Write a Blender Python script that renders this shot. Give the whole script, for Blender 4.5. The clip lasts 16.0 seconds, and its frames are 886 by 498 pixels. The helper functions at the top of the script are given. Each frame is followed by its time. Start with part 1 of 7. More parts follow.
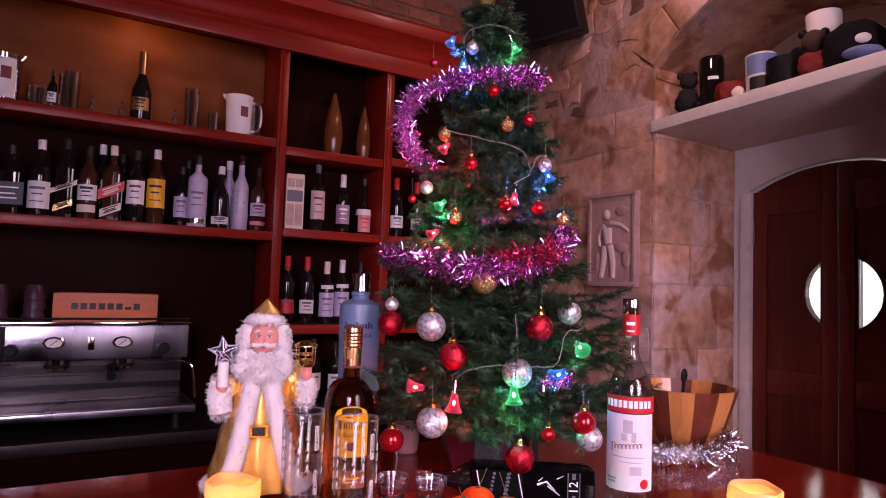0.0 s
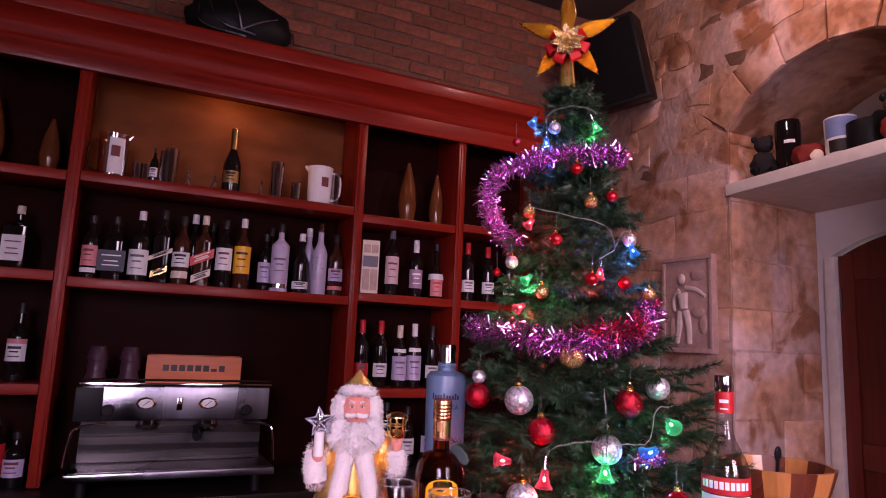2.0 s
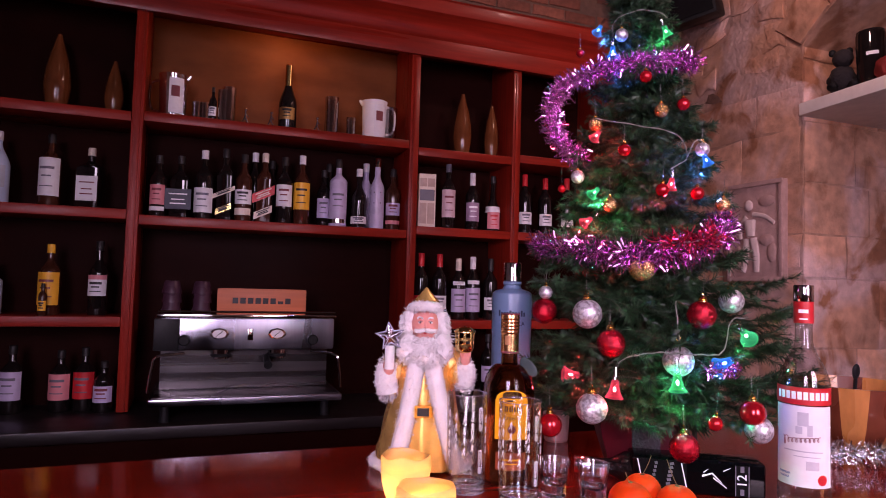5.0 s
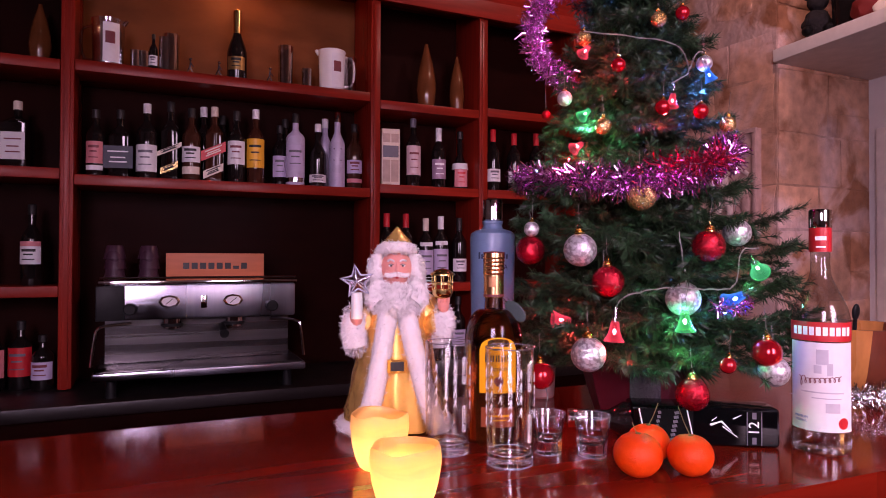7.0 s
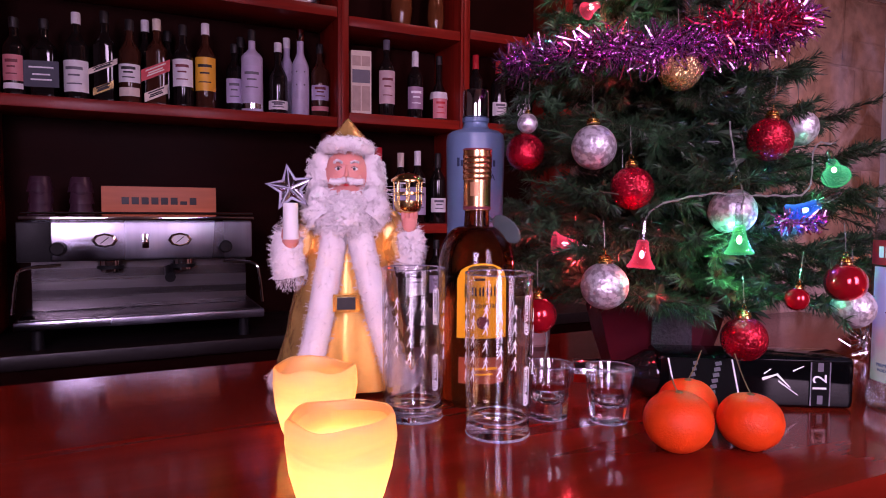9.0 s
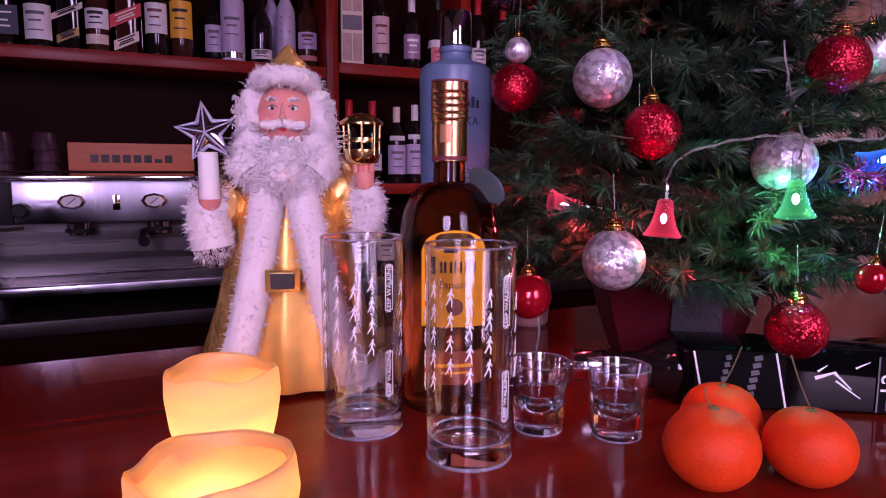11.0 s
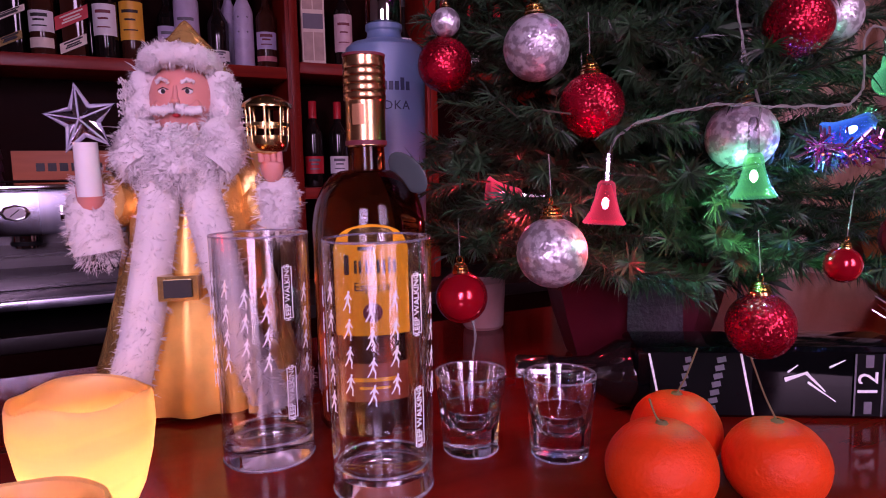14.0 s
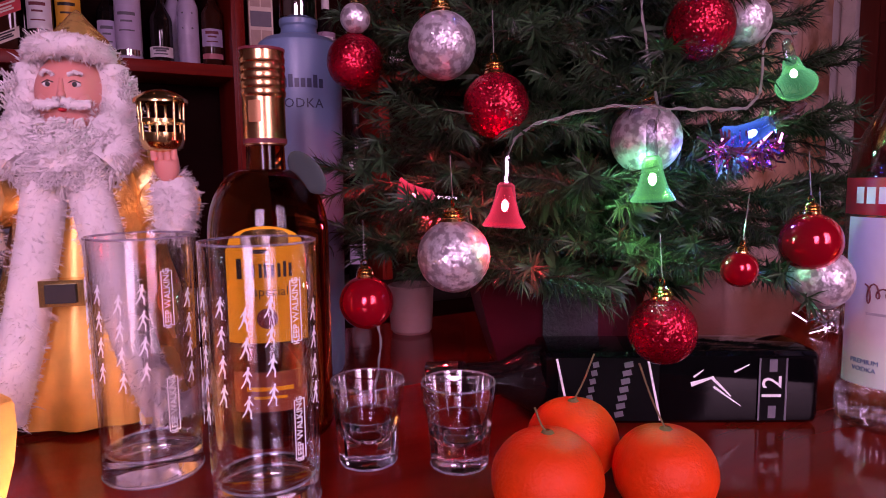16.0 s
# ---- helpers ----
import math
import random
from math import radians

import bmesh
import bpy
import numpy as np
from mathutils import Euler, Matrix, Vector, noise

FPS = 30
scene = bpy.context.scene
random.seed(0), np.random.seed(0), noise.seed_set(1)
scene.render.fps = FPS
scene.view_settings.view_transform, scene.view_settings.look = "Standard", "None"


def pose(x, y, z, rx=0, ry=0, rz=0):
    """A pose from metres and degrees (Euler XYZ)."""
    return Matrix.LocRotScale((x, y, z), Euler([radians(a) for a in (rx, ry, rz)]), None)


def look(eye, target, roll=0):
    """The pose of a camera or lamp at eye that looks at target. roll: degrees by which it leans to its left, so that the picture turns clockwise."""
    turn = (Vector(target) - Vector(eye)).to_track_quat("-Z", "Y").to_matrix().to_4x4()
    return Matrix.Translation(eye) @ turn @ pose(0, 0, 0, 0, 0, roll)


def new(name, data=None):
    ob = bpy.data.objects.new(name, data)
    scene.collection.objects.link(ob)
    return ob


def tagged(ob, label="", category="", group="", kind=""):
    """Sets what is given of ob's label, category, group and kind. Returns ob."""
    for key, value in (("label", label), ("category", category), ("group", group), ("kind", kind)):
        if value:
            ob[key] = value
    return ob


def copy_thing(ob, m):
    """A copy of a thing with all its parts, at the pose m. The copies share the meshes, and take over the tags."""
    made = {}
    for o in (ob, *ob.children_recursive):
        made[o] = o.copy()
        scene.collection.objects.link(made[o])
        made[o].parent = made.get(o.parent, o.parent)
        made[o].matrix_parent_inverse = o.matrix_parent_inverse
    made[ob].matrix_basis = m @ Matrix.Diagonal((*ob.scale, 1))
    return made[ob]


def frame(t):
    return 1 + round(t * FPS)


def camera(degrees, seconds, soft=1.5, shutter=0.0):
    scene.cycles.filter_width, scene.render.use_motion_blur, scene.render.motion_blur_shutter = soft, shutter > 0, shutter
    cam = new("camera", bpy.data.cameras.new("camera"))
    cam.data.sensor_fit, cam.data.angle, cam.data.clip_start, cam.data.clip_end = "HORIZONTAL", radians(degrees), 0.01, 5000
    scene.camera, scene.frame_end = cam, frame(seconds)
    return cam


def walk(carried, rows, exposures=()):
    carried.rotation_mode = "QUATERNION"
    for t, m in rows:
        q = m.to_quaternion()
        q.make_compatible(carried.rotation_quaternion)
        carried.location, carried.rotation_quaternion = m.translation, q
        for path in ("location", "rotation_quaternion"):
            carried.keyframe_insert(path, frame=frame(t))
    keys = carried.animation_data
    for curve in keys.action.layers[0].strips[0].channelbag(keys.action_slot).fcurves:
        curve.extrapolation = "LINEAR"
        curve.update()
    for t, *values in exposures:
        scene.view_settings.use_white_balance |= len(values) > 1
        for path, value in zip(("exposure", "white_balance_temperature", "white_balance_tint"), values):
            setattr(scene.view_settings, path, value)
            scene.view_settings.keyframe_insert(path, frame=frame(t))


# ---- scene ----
cam = camera(69.6, 16.0, 1.0)
PATH = [
    (0, (0.018, -0.027, 1.477), (1.051, 1.682, 1.59), 1.9),
    (0.5, (-0.004, -0.02, 1.49), (1.021, 1.687, 1.679), 3.4),
    (1, (-0.023, -0.022, 1.495), (0.964, 1.703, 1.719), 3.1),
    (1.5, (-0.034, -0.029, 1.5), (0.898, 1.72, 1.775), 2.8),
    (2, (-0.045, -0.041, 1.501), (0.803, 1.747, 1.789), 2.5),
    (2.5, (-0.049, -0.05, 1.494), (0.729, 1.775, 1.75), 2.3),
    (3, (-0.055, -0.052, 1.489), (0.676, 1.793, 1.737), 2.3),
    (3.5, (-0.063, -0.05, 1.481), (0.632, 1.814, 1.691), 2.4),
    (4, (-0.066, -0.041, 1.471), (0.614, 1.831, 1.652), 2.5),
    (4.5, (-0.062, -0.032, 1.464), (0.627, 1.84, 1.602), 2.0),
    (6.8, (-0.029, 0.103, 1.393), (0.776, 1.934, 1.431), 0.4),
    (7, (-0.019, 0.127, 1.39), (0.801, 1.951, 1.415), 0.2),
    (7.5, (0.025, 0.192, 1.374), (0.874, 2.002, 1.353), -0.3),
    (8, (0.055, 0.257, 1.354), (0.955, 2.042, 1.325), -0.2),
    (8.5, (0.075, 0.314, 1.334), (0.973, 2.098, 1.235), 0.4),
    (9, (0.107, 0.361, 1.325), (0.98, 2.157, 1.207), 0.4),
    (9.2, (0.122, 0.38, 1.322), (0.991, 2.176, 1.187), 0.3),
    (11.3, (0.231, 0.501, 1.314), (1.065, 2.302, 1.071), 0.1),
    (11.5, (0.239, 0.506, 1.309), (1.068, 2.31, 1.067), -0.1),
    (12, (0.253, 0.517, 1.309), (1.08, 2.321, 1.063), -0.4),
    (12.5, (0.264, 0.522, 1.308), (1.102, 2.324, 1.083), -0.6),
    (13, (0.276, 0.527, 1.31), (1.13, 2.323, 1.098), -1.0),
    (13.5, (0.286, 0.532, 1.306), (1.166, 2.314, 1.087), -1.1),
    (14, (0.296, 0.532, 1.301), (1.181, 2.312, 1.076), -1.2),
    (14.5, (0.31, 0.526, 1.302), (1.206, 2.299, 1.069), -1.2),
    (15, (0.323, 0.524, 1.298), (1.236, 2.289, 1.071), -1.4),
    (15.5, (0.333, 0.527, 1.296), (1.271, 2.278, 1.06), -0.9),
    (16, (0.345, 0.524, 1.299), (1.331, 2.251, 1.08), -0.7),
]
walk(cam, [(t, look(eye, target, roll)) for t, eye, target, roll in PATH], [(0.0, 0.80, 7100, 34), (4.5, 0.86, 6900, 28), (7.0, 0.86, 7200, 38), (9.0, 0.70, 6600, 48), (11.5, 0.40, 6300, 58), (14.0, 0.32, 6600, 64), (16.0, 0.28, 7300, 72)])

# ---- light ----
world = bpy.data.worlds.new("world")
scene.world = world
world.use_nodes = True
world.node_tree.nodes["Background"].inputs[0].default_value = (0.50, 0.45, 0.62, 1)
world.node_tree.nodes["Background"].inputs[1].default_value = 0.003


def lamp(name, kind, place, energy, color, size=0.1, target=None, size_y=None, spread=180):
    data = bpy.data.lights.new(name, kind)
    data.energy, data.color = energy, color
    if kind == "AREA":
        data.size, data.spread = size, math.radians(spread)
        if size_y:
            data.shape, data.size_y = "RECTANGLE", size_y
    else:
        data.shadow_soft_size = size
    ob = new(name, data)
    ob.matrix_world = look(place, target) if target else Matrix.Translation(place)
    return ob


# two unseen windows added behind the guests' side; their lamps brighten the bar
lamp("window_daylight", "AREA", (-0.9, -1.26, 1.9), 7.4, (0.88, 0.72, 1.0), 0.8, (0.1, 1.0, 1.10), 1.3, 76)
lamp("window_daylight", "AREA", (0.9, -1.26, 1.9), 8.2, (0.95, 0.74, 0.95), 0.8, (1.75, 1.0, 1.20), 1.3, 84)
# fill lamp added for the upper bay's warm glow, hidden behind the cornice
lamp("cabinet_spot", "POINT", (0.27, 2.845, 2.575), 0.6, (1.0, 0.50, 0.22), 0.02)
# two unseen lamps added overhead to brighten the back bar and stone wall
lamp("pendant_glow", "POINT", (0.0, 1.45, 3.25), 0.4, (1.0, 0.50, 0.30), 0.06)
lamp("pendant_glow", "POINT", (1.85, 1.45, 3.2), 14, (1.0, 0.65, 0.58), 0.06)


# ---- materials ----
def nodes_of(name):
    m = bpy.data.materials.new(name)
    m.use_nodes = True
    return m, m.node_tree, m.node_tree.nodes["Principled BSDF"]


def mat(name, color, rough=0.5, metal=0.0, vary=0.25, scale=30.0, stretch=(1, 1, 1), bump=0.0, bump_scale=None,
        trans=0.0, ior=1.45, coat=0.0, emit=None, strength=0.0, rough_vary=0.12, island=0.0, sss=0.0, spec=0.5, world_space=False, second=None, third=None):
    """A Principled surface whose colour and gloss vary at two scales."""
    m, tree, b = nodes_of(name)
    link = tree.links.new
    coord = tree.nodes.new("ShaderNodeTexCoord")
    mapping = tree.nodes.new("ShaderNodeMapping")
    mapping.inputs["Scale"].default_value = stretch
    if world_space:
        link(tree.nodes.new("ShaderNodeNewGeometry").outputs["Position"], mapping.inputs[0])
    else:
        link(coord.outputs["Object"], mapping.inputs[0])
    fine = tree.nodes.new("ShaderNodeTexNoise")
    fine.inputs["Scale"].default_value, fine.inputs["Detail"].default_value = scale, 6
    link(mapping.outputs[0], fine.inputs["Vector"])
    broad = tree.nodes.new("ShaderNodeTexNoise")
    broad.inputs["Scale"].default_value, broad.inputs["Detail"].default_value = scale * 0.13, 3
    link(mapping.outputs[0], broad.inputs["Vector"])
    add = tree.nodes.new("ShaderNodeMath")
    add.operation = "ADD"
    link(fine.outputs["Fac"], add.inputs[0])
    link(broad.outputs["Fac"], add.inputs[1])
    ramp = tree.nodes.new("ShaderNodeMapRange")
    ramp.inputs["From Min"].default_value, ramp.inputs["From Max"].default_value = 0.6, 1.4
    ramp.inputs["To Min"].default_value, ramp.inputs["To Max"].default_value = 1 - vary, 1 + vary
    link(add.outputs[0], ramp.inputs["Value"])
    value = ramp.outputs[0]
    if island:
        geo = tree.nodes.new("ShaderNodeNewGeometry")
        r2 = tree.nodes.new("ShaderNodeMapRange")
        r2.inputs["To Min"].default_value, r2.inputs["To Max"].default_value = 1 - island, 1 + island
        link(geo.outputs["Random Per Island"], r2.inputs["Value"])
        info = tree.nodes.new("ShaderNodeObjectInfo")
        r3 = tree.nodes.new("ShaderNodeMapRange")
        r3.inputs["To Min"].default_value, r3.inputs["To Max"].default_value = 1 - island, 1 + island
        link(info.outputs["Random"], r3.inputs["Value"])
        for extra in (r2, r3):
            mul = tree.nodes.new("ShaderNodeMath")
            mul.operation = "MULTIPLY"
            link(value, mul.inputs[0])
            link(extra.outputs[0], mul.inputs[1])
            value = mul.outputs[0]
    tint = tree.nodes.new("ShaderNodeVectorMath")
    tint.operation = "SCALE"
    tint.inputs[0].default_value = color
    before = None
    for k, other in enumerate((second, third)):
        if not other:
            continue
        area = tree.nodes.new("ShaderNodeTexNoise")
        area.inputs["Scale"].default_value, area.inputs["Detail"].default_value = (2.6, 4.1)[k], 5
        area.inputs["Distortion"].default_value = 0.6
        link(mapping.outputs[0], area.inputs["Vector"])
        cut = tree.nodes.new("ShaderNodeMapRange")
        cut.inputs["From Min"].default_value, cut.inputs["From Max"].default_value = (0.46, 0.52)[k], 0.62
        link(area.outputs["Fac"], cut.inputs["Value"])
        blend = tree.nodes.new("ShaderNodeMix")
        blend.data_type = "RGBA"
        blend.inputs["A"].default_value = (*color, 1)
        blend.inputs["B"].default_value = (*other, 1)
        if before:
            link(before, blend.inputs["A"])
        link(cut.outputs[0], blend.inputs["Factor"])
        before = blend.outputs["Result"]
    if before:
        link(before, tint.inputs[0])
    link(value, tint.inputs["Scale"])
    link(tint.outputs[0], b.inputs["Base Color"])
    rr = tree.nodes.new("ShaderNodeMapRange")
    rr.inputs["From Min"].default_value, rr.inputs["From Max"].default_value = 0.3, 0.7
    rr.inputs["To Min"].default_value, rr.inputs["To Max"].default_value = max(0, rough - rough_vary), min(1, rough + rough_vary)
    link(broad.outputs["Fac"], rr.inputs["Value"])
    link(rr.outputs[0], b.inputs["Roughness"])
    b.inputs["Metallic"].default_value = metal
    b.inputs["IOR"].default_value = ior
    b.inputs["Specular IOR Level"].default_value = spec
    b.inputs["Transmission Weight"].default_value = trans
    b.inputs["Coat Weight"].default_value = coat
    b.inputs["Coat Roughness"].default_value = 0.06
    if sss:
        b.inputs["Subsurface Weight"].default_value = sss
        b.inputs["Subsurface Radius"].default_value = (0.02, 0.012, 0.006)
        b.inputs["Subsurface Scale"].default_value = 0.3
    if emit:
        b.inputs["Emission Color"].default_value = (*emit, 1)
        b.inputs["Emission Strength"].default_value = strength
    if bump:
        source = fine
        if bump_scale:
            source = tree.nodes.new("ShaderNodeTexNoise")
            source.inputs["Scale"].default_value, source.inputs["Detail"].default_value = bump_scale, 8
            link(mapping.outputs[0], source.inputs["Vector"])
        bm_node = tree.nodes.new("ShaderNodeBump")
        bm_node.inputs["Strength"].default_value = bump
        bm_node.inputs["Distance"].default_value = 0.01
        link(source.outputs["Fac"], bm_node.inputs["Height"])
        link(bm_node.outputs[0], b.inputs["Normal"])
    return m


def glass(name, color=(1, 1, 1), rough=0.0, ior=1.47):
    m, tree, b = nodes_of(name)
    b.inputs["Base Color"].default_value = (*color, 1)
    b.inputs["Transmission Weight"].default_value = 1
    b.inputs["IOR"].default_value = ior
    noise_node = tree.nodes.new("ShaderNodeTexNoise")
    noise_node.inputs["Scale"].default_value = 60
    rr = tree.nodes.new("ShaderNodeMapRange")
    rr.inputs["To Min"].default_value, rr.inputs["To Max"].default_value = rough, rough + 0.03
    tree.links.new(noise_node.outputs["Fac"], rr.inputs["Value"])
    tree.links.new(rr.outputs[0], b.inputs["Roughness"])
    return m


def glitter(name, color, metal=0.9, cell=420.0, rough=0.22, base=None, flake=0.7, patch_scale=45):
    """Metal lacquer strewn with tiny flakes that each tilt their own way."""
    m, tree, b = nodes_of(name)
    link = tree.links.new
    coord = tree.nodes.new("ShaderNodeTexCoord")
    cells = tree.nodes.new("ShaderNodeTexVoronoi")
    cells.inputs["Scale"].default_value = cell
    link(coord.outputs["Object"], cells.inputs["Vector"])
    geo = tree.nodes.new("ShaderNodeNewGeometry")
    shift = tree.nodes.new("ShaderNodeVectorMath")
    shift.operation = "SUBTRACT"
    shift.inputs[1].default_value = (0.5, 0.5, 0.5)
    link(cells.outputs["Color"], shift.inputs[0])
    tilt = tree.nodes.new("ShaderNodeVectorMath")
    tilt.operation = "SCALE"
    tilt.inputs["Scale"].default_value = flake
    link(shift.outputs[0], tilt.inputs[0])
    total = tree.nodes.new("ShaderNodeVectorMath")
    link(geo.outputs["Normal"], total.inputs[0])
    link(tilt.outputs[0], total.inputs[1])
    unit = tree.nodes.new("ShaderNodeVectorMath")
    unit.operation = "NORMALIZE"
    link(total.outputs[0], unit.inputs[0])
    link(unit.outputs[0], b.inputs["Normal"])
    patch = tree.nodes.new("ShaderNodeTexNoise")
    patch.inputs["Scale"].default_value, patch.inputs["Detail"].default_value = patch_scale, 6
    link(coord.outputs["Object"], patch.inputs["Vector"])
    mix = tree.nodes.new("ShaderNodeMix")
    mix.data_type = "RGBA"
    mix.inputs["A"].default_value = (*color, 1)
    mix.inputs["B"].default_value = (*(base or [c * 0.55 for c in color]), 1)
    sharp = tree.nodes.new("ShaderNodeMapRange")
    sharp.inputs["From Min"].default_value, sharp.inputs["From Max"].default_value = 0.44, 0.56
    link(patch.outputs["Fac"], sharp.inputs["Value"])
    link(sharp.outputs[0], mix.inputs["Factor"])
    link(mix.outputs["Result"], b.inputs["Base Color"])
    b.inputs["Metallic"].default_value, b.inputs["Roughness"].default_value = metal, rough
    return m


def bell_plastic(name, color, strength):
    """Thin tinted plastic, half clear, lit by the lamp inside it."""
    m, tree, b = nodes_of(name)
    b.inputs["Base Color"].default_value = (*[0.004 + 0.020 * c for c in color], 1)
    b.inputs["Roughness"].default_value = 0.08
    b.inputs["Emission Color"].default_value = (*color, 1)
    b.inputs["Emission Strength"].default_value = strength
    clear = tree.nodes.new("ShaderNodeBsdfTransparent")
    clear.inputs[0].default_value = (*[0.45 + 0.5 * c for c in color], 1)
    facing = tree.nodes.new("ShaderNodeLayerWeight")
    facing.inputs["Blend"].default_value = 0.5
    edge = tree.nodes.new("ShaderNodeMapRange")
    edge.inputs["To Min"].default_value, edge.inputs["To Max"].default_value = 0.07, 0.42
    tree.links.new(facing.outputs["Facing"], edge.inputs["Value"])
    mix = tree.nodes.new("ShaderNodeMixShader")
    tree.links.new(edge.outputs[0], mix.inputs[0])
    tree.links.new(clear.outputs[0], mix.inputs[1])
    tree.links.new(b.outputs[0], mix.inputs[2])
    tree.links.new(mix.outputs[0], tree.nodes["Material Output"].inputs["Surface"])
    return m


def glow(name, color, strength):
    """Coloured plastic with a small lamp inside."""
    m, tree, b = nodes_of(name)
    b.inputs["Base Color"].default_value = (*[0.12 + 0.80 * c for c in color], 1)
    b.inputs["Roughness"].default_value = 0.10
    b.inputs["Transmission Weight"].default_value = 0.95
    b.inputs["Emission Color"].default_value = (*color, 1)
    b.inputs["Emission Strength"].default_value = strength
    return m


M_WOOD = mat("mahogany_along_x", (0.24, 0.016, 0.007), 0.36, vary=0.45, scale=26, stretch=(0.12, 2, 2), bump=0.05, coat=0.03, spec=0.2)
M_WOODV = mat("mahogany_upright", (0.24, 0.016, 0.007), 0.36, vary=0.45, scale=26, stretch=(2, 2, 0.12), bump=0.05, coat=0.03, spec=0.2)
# near-black mahogany: shade inside the bays and below the worktop is coloured in
M_WOODSHADE = mat("mahogany_in_shade", (0.015, 0.003, 0.002), 0.5, vary=0.4, scale=14, stretch=(0.4, 2, 0.9), spec=0.03)
# panel wood lightened and warmed: the bay's glow is put into the colour
M_LITBAY = mat("lit_bay_panel", (0.16, 0.050, 0.016), 0.5, vary=0.35, scale=14, stretch=(0.4, 2, 0.9), spec=0.1)
M_BAR = mat("bar_top_lacquer", (0.19, 0.013, 0.005), 0.13, vary=0.4, scale=22, stretch=(0.1, 1.6, 1), bump=0.015, coat=0.06, spec=0.28, rough_vary=0.05)
M_BARFRONT = mat("bar_front_wood", (0.12, 0.03, 0.016), 0.35, vary=0.4, scale=20, stretch=(2, 2, 0.15))
M_DOOR = mat("door_wood", (0.12, 0.018, 0.010), 0.32, vary=0.4, scale=22, stretch=(2, 2, 0.12), bump=0.05)
M_STONE = mat("sandstone", (0.46, 0.25, 0.165), 0.9, vary=0.42, scale=20, bump=0.6, bump_scale=60, island=0.15, world_space=True, second=(0.50, 0.34, 0.31), third=(0.27, 0.115, 0.06))
M_MORTAR = mat("lime_mortar", (0.44, 0.25, 0.17), 0.95, vary=0.40, scale=16, bump=0.9, bump_scale=40, world_space=True, second=(0.48, 0.33, 0.30), third=(0.25, 0.11, 0.06))
M_DARKSTONE = mat("dark_rubble", (0.13, 0.070, 0.050), 0.92, vary=0.35, scale=30, bump=0.7, bump_scale=60, island=0.3)
M_PLASTER = mat("white_plaster", (0.70, 0.66, 0.66), 0.8, vary=0.08, scale=12, bump=0.15, bump_scale=90)
M_BRICK = mat("old_brick", (0.19, 0.066, 0.042), 0.9, vary=0.35, scale=40, bump=0.5, bump_scale=110, island=0.25)
M_BRICKMORTAR = mat("brick_mortar", (0.15, 0.085, 0.062), 0.95, vary=0.3, scale=30, bump=0.5)
M_WHITEPAINT = mat("worn_white_paint", (0.72, 0.66, 0.62), 0.55, vary=0.14, scale=18, bump=0.12, bump_scale=50)
M_FLOOR = mat("dark_floor", (0.10, 0.06, 0.045), 0.4, vary=0.4, scale=9)
M_CEIL = mat("dark_ceiling", (0.06, 0.045, 0.045), 0.9, vary=0.3, scale=6)
M_WALL = mat("painted_wall", (0.34, 0.27, 0.27), 0.85, vary=0.15, scale=8, bump=0.1)
M_BLACK = mat("black_plastic", (0.008, 0.008, 0.009), 0.5, vary=0.3, scale=60, bump=0.04, spec=0.2)
M_STEEL = mat("brushed_steel", (0.31, 0.31, 0.36), 0.24, 1.0, vary=0.22, scale=14, stretch=(2.2, 1, 0.15), rough_vary=0.14)
M_CHROME = mat("chrome", (0.82, 0.82, 0.84), 0.08, 1.0, vary=0.04, rough_vary=0.04)
M_GOLD = mat("gold_foil", (0.95, 0.58, 0.18), 0.26, 0.7, vary=0.3, scale=40, bump=0.55, bump_scale=45, rough_vary=0.1)
M_GOLDSATIN = mat("gold_satin", (0.90, 0.52, 0.12), 0.42, 0.45, vary=0.18, scale=50, bump=0.12, bump_scale=60)
M_BRASS = mat("brass", (0.80, 0.56, 0.22), 0.2, 1.0, vary=0.15)
M_COPPERCAP = mat("copper_gold_cap", (0.90, 0.52, 0.24), 0.25, 1.0, vary=0.08)
M_FUR = mat("white_fur", (0.80, 0.75, 0.75), 0.9, vary=0.06, scale=60, island=0.07, spec=0.15)
M_SKIN = mat("doll_vinyl", (0.70, 0.27, 0.22), 0.45, vary=0.06, scale=20, sss=0.15)
M_WHITEPLASTIC = mat("white_plastic", (0.80, 0.77, 0.76), 0.4, vary=0.06)
M_PAPER = mat("label_paper", (0.74, 0.72, 0.74), 0.6, vary=0.06, scale=80)
M_CREAM = mat("label_cream", (0.70, 0.60, 0.50), 0.6, vary=0.08, scale=80)
M_REDLABEL = mat("label_red", (0.55, 0.02, 0.025), 0.45, vary=0.1)
M_YELLOW = mat("label_yellow", (0.85, 0.42, 0.03), 0.5, vary=0.12)
M_ORANGELABEL = mat("label_orange", (0.95, 0.42, 0.015), 0.7, vary=0.08, scale=70, spec=0.1)
M_INK = mat("black_ink", (0.015, 0.012, 0.012), 0.5, vary=0.1)
M_GREYINK = mat("grey_ink", (0.13, 0.12, 0.15), 0.5, vary=0.1)
M_NAVYINK = mat("navy_ink", (0.03, 0.045, 0.09), 0.5, vary=0.1)
M_WINEINK = mat("wine_ink", (0.18, 0.03, 0.04), 0.5, vary=0.1)
M_WHITEINK = mat("white_enamel", (0.85, 0.85, 0.88), 0.5, vary=0.05)
M_LILAC = mat("label_lilac", (0.50, 0.42, 0.60), 0.5, vary=0.1)
M_PINK = mat("label_pink", (0.65, 0.22, 0.24), 0.5, vary=0.1)
M_BLUELABEL = mat("label_blue", (0.16, 0.22, 0.42), 0.5, vary=0.12)
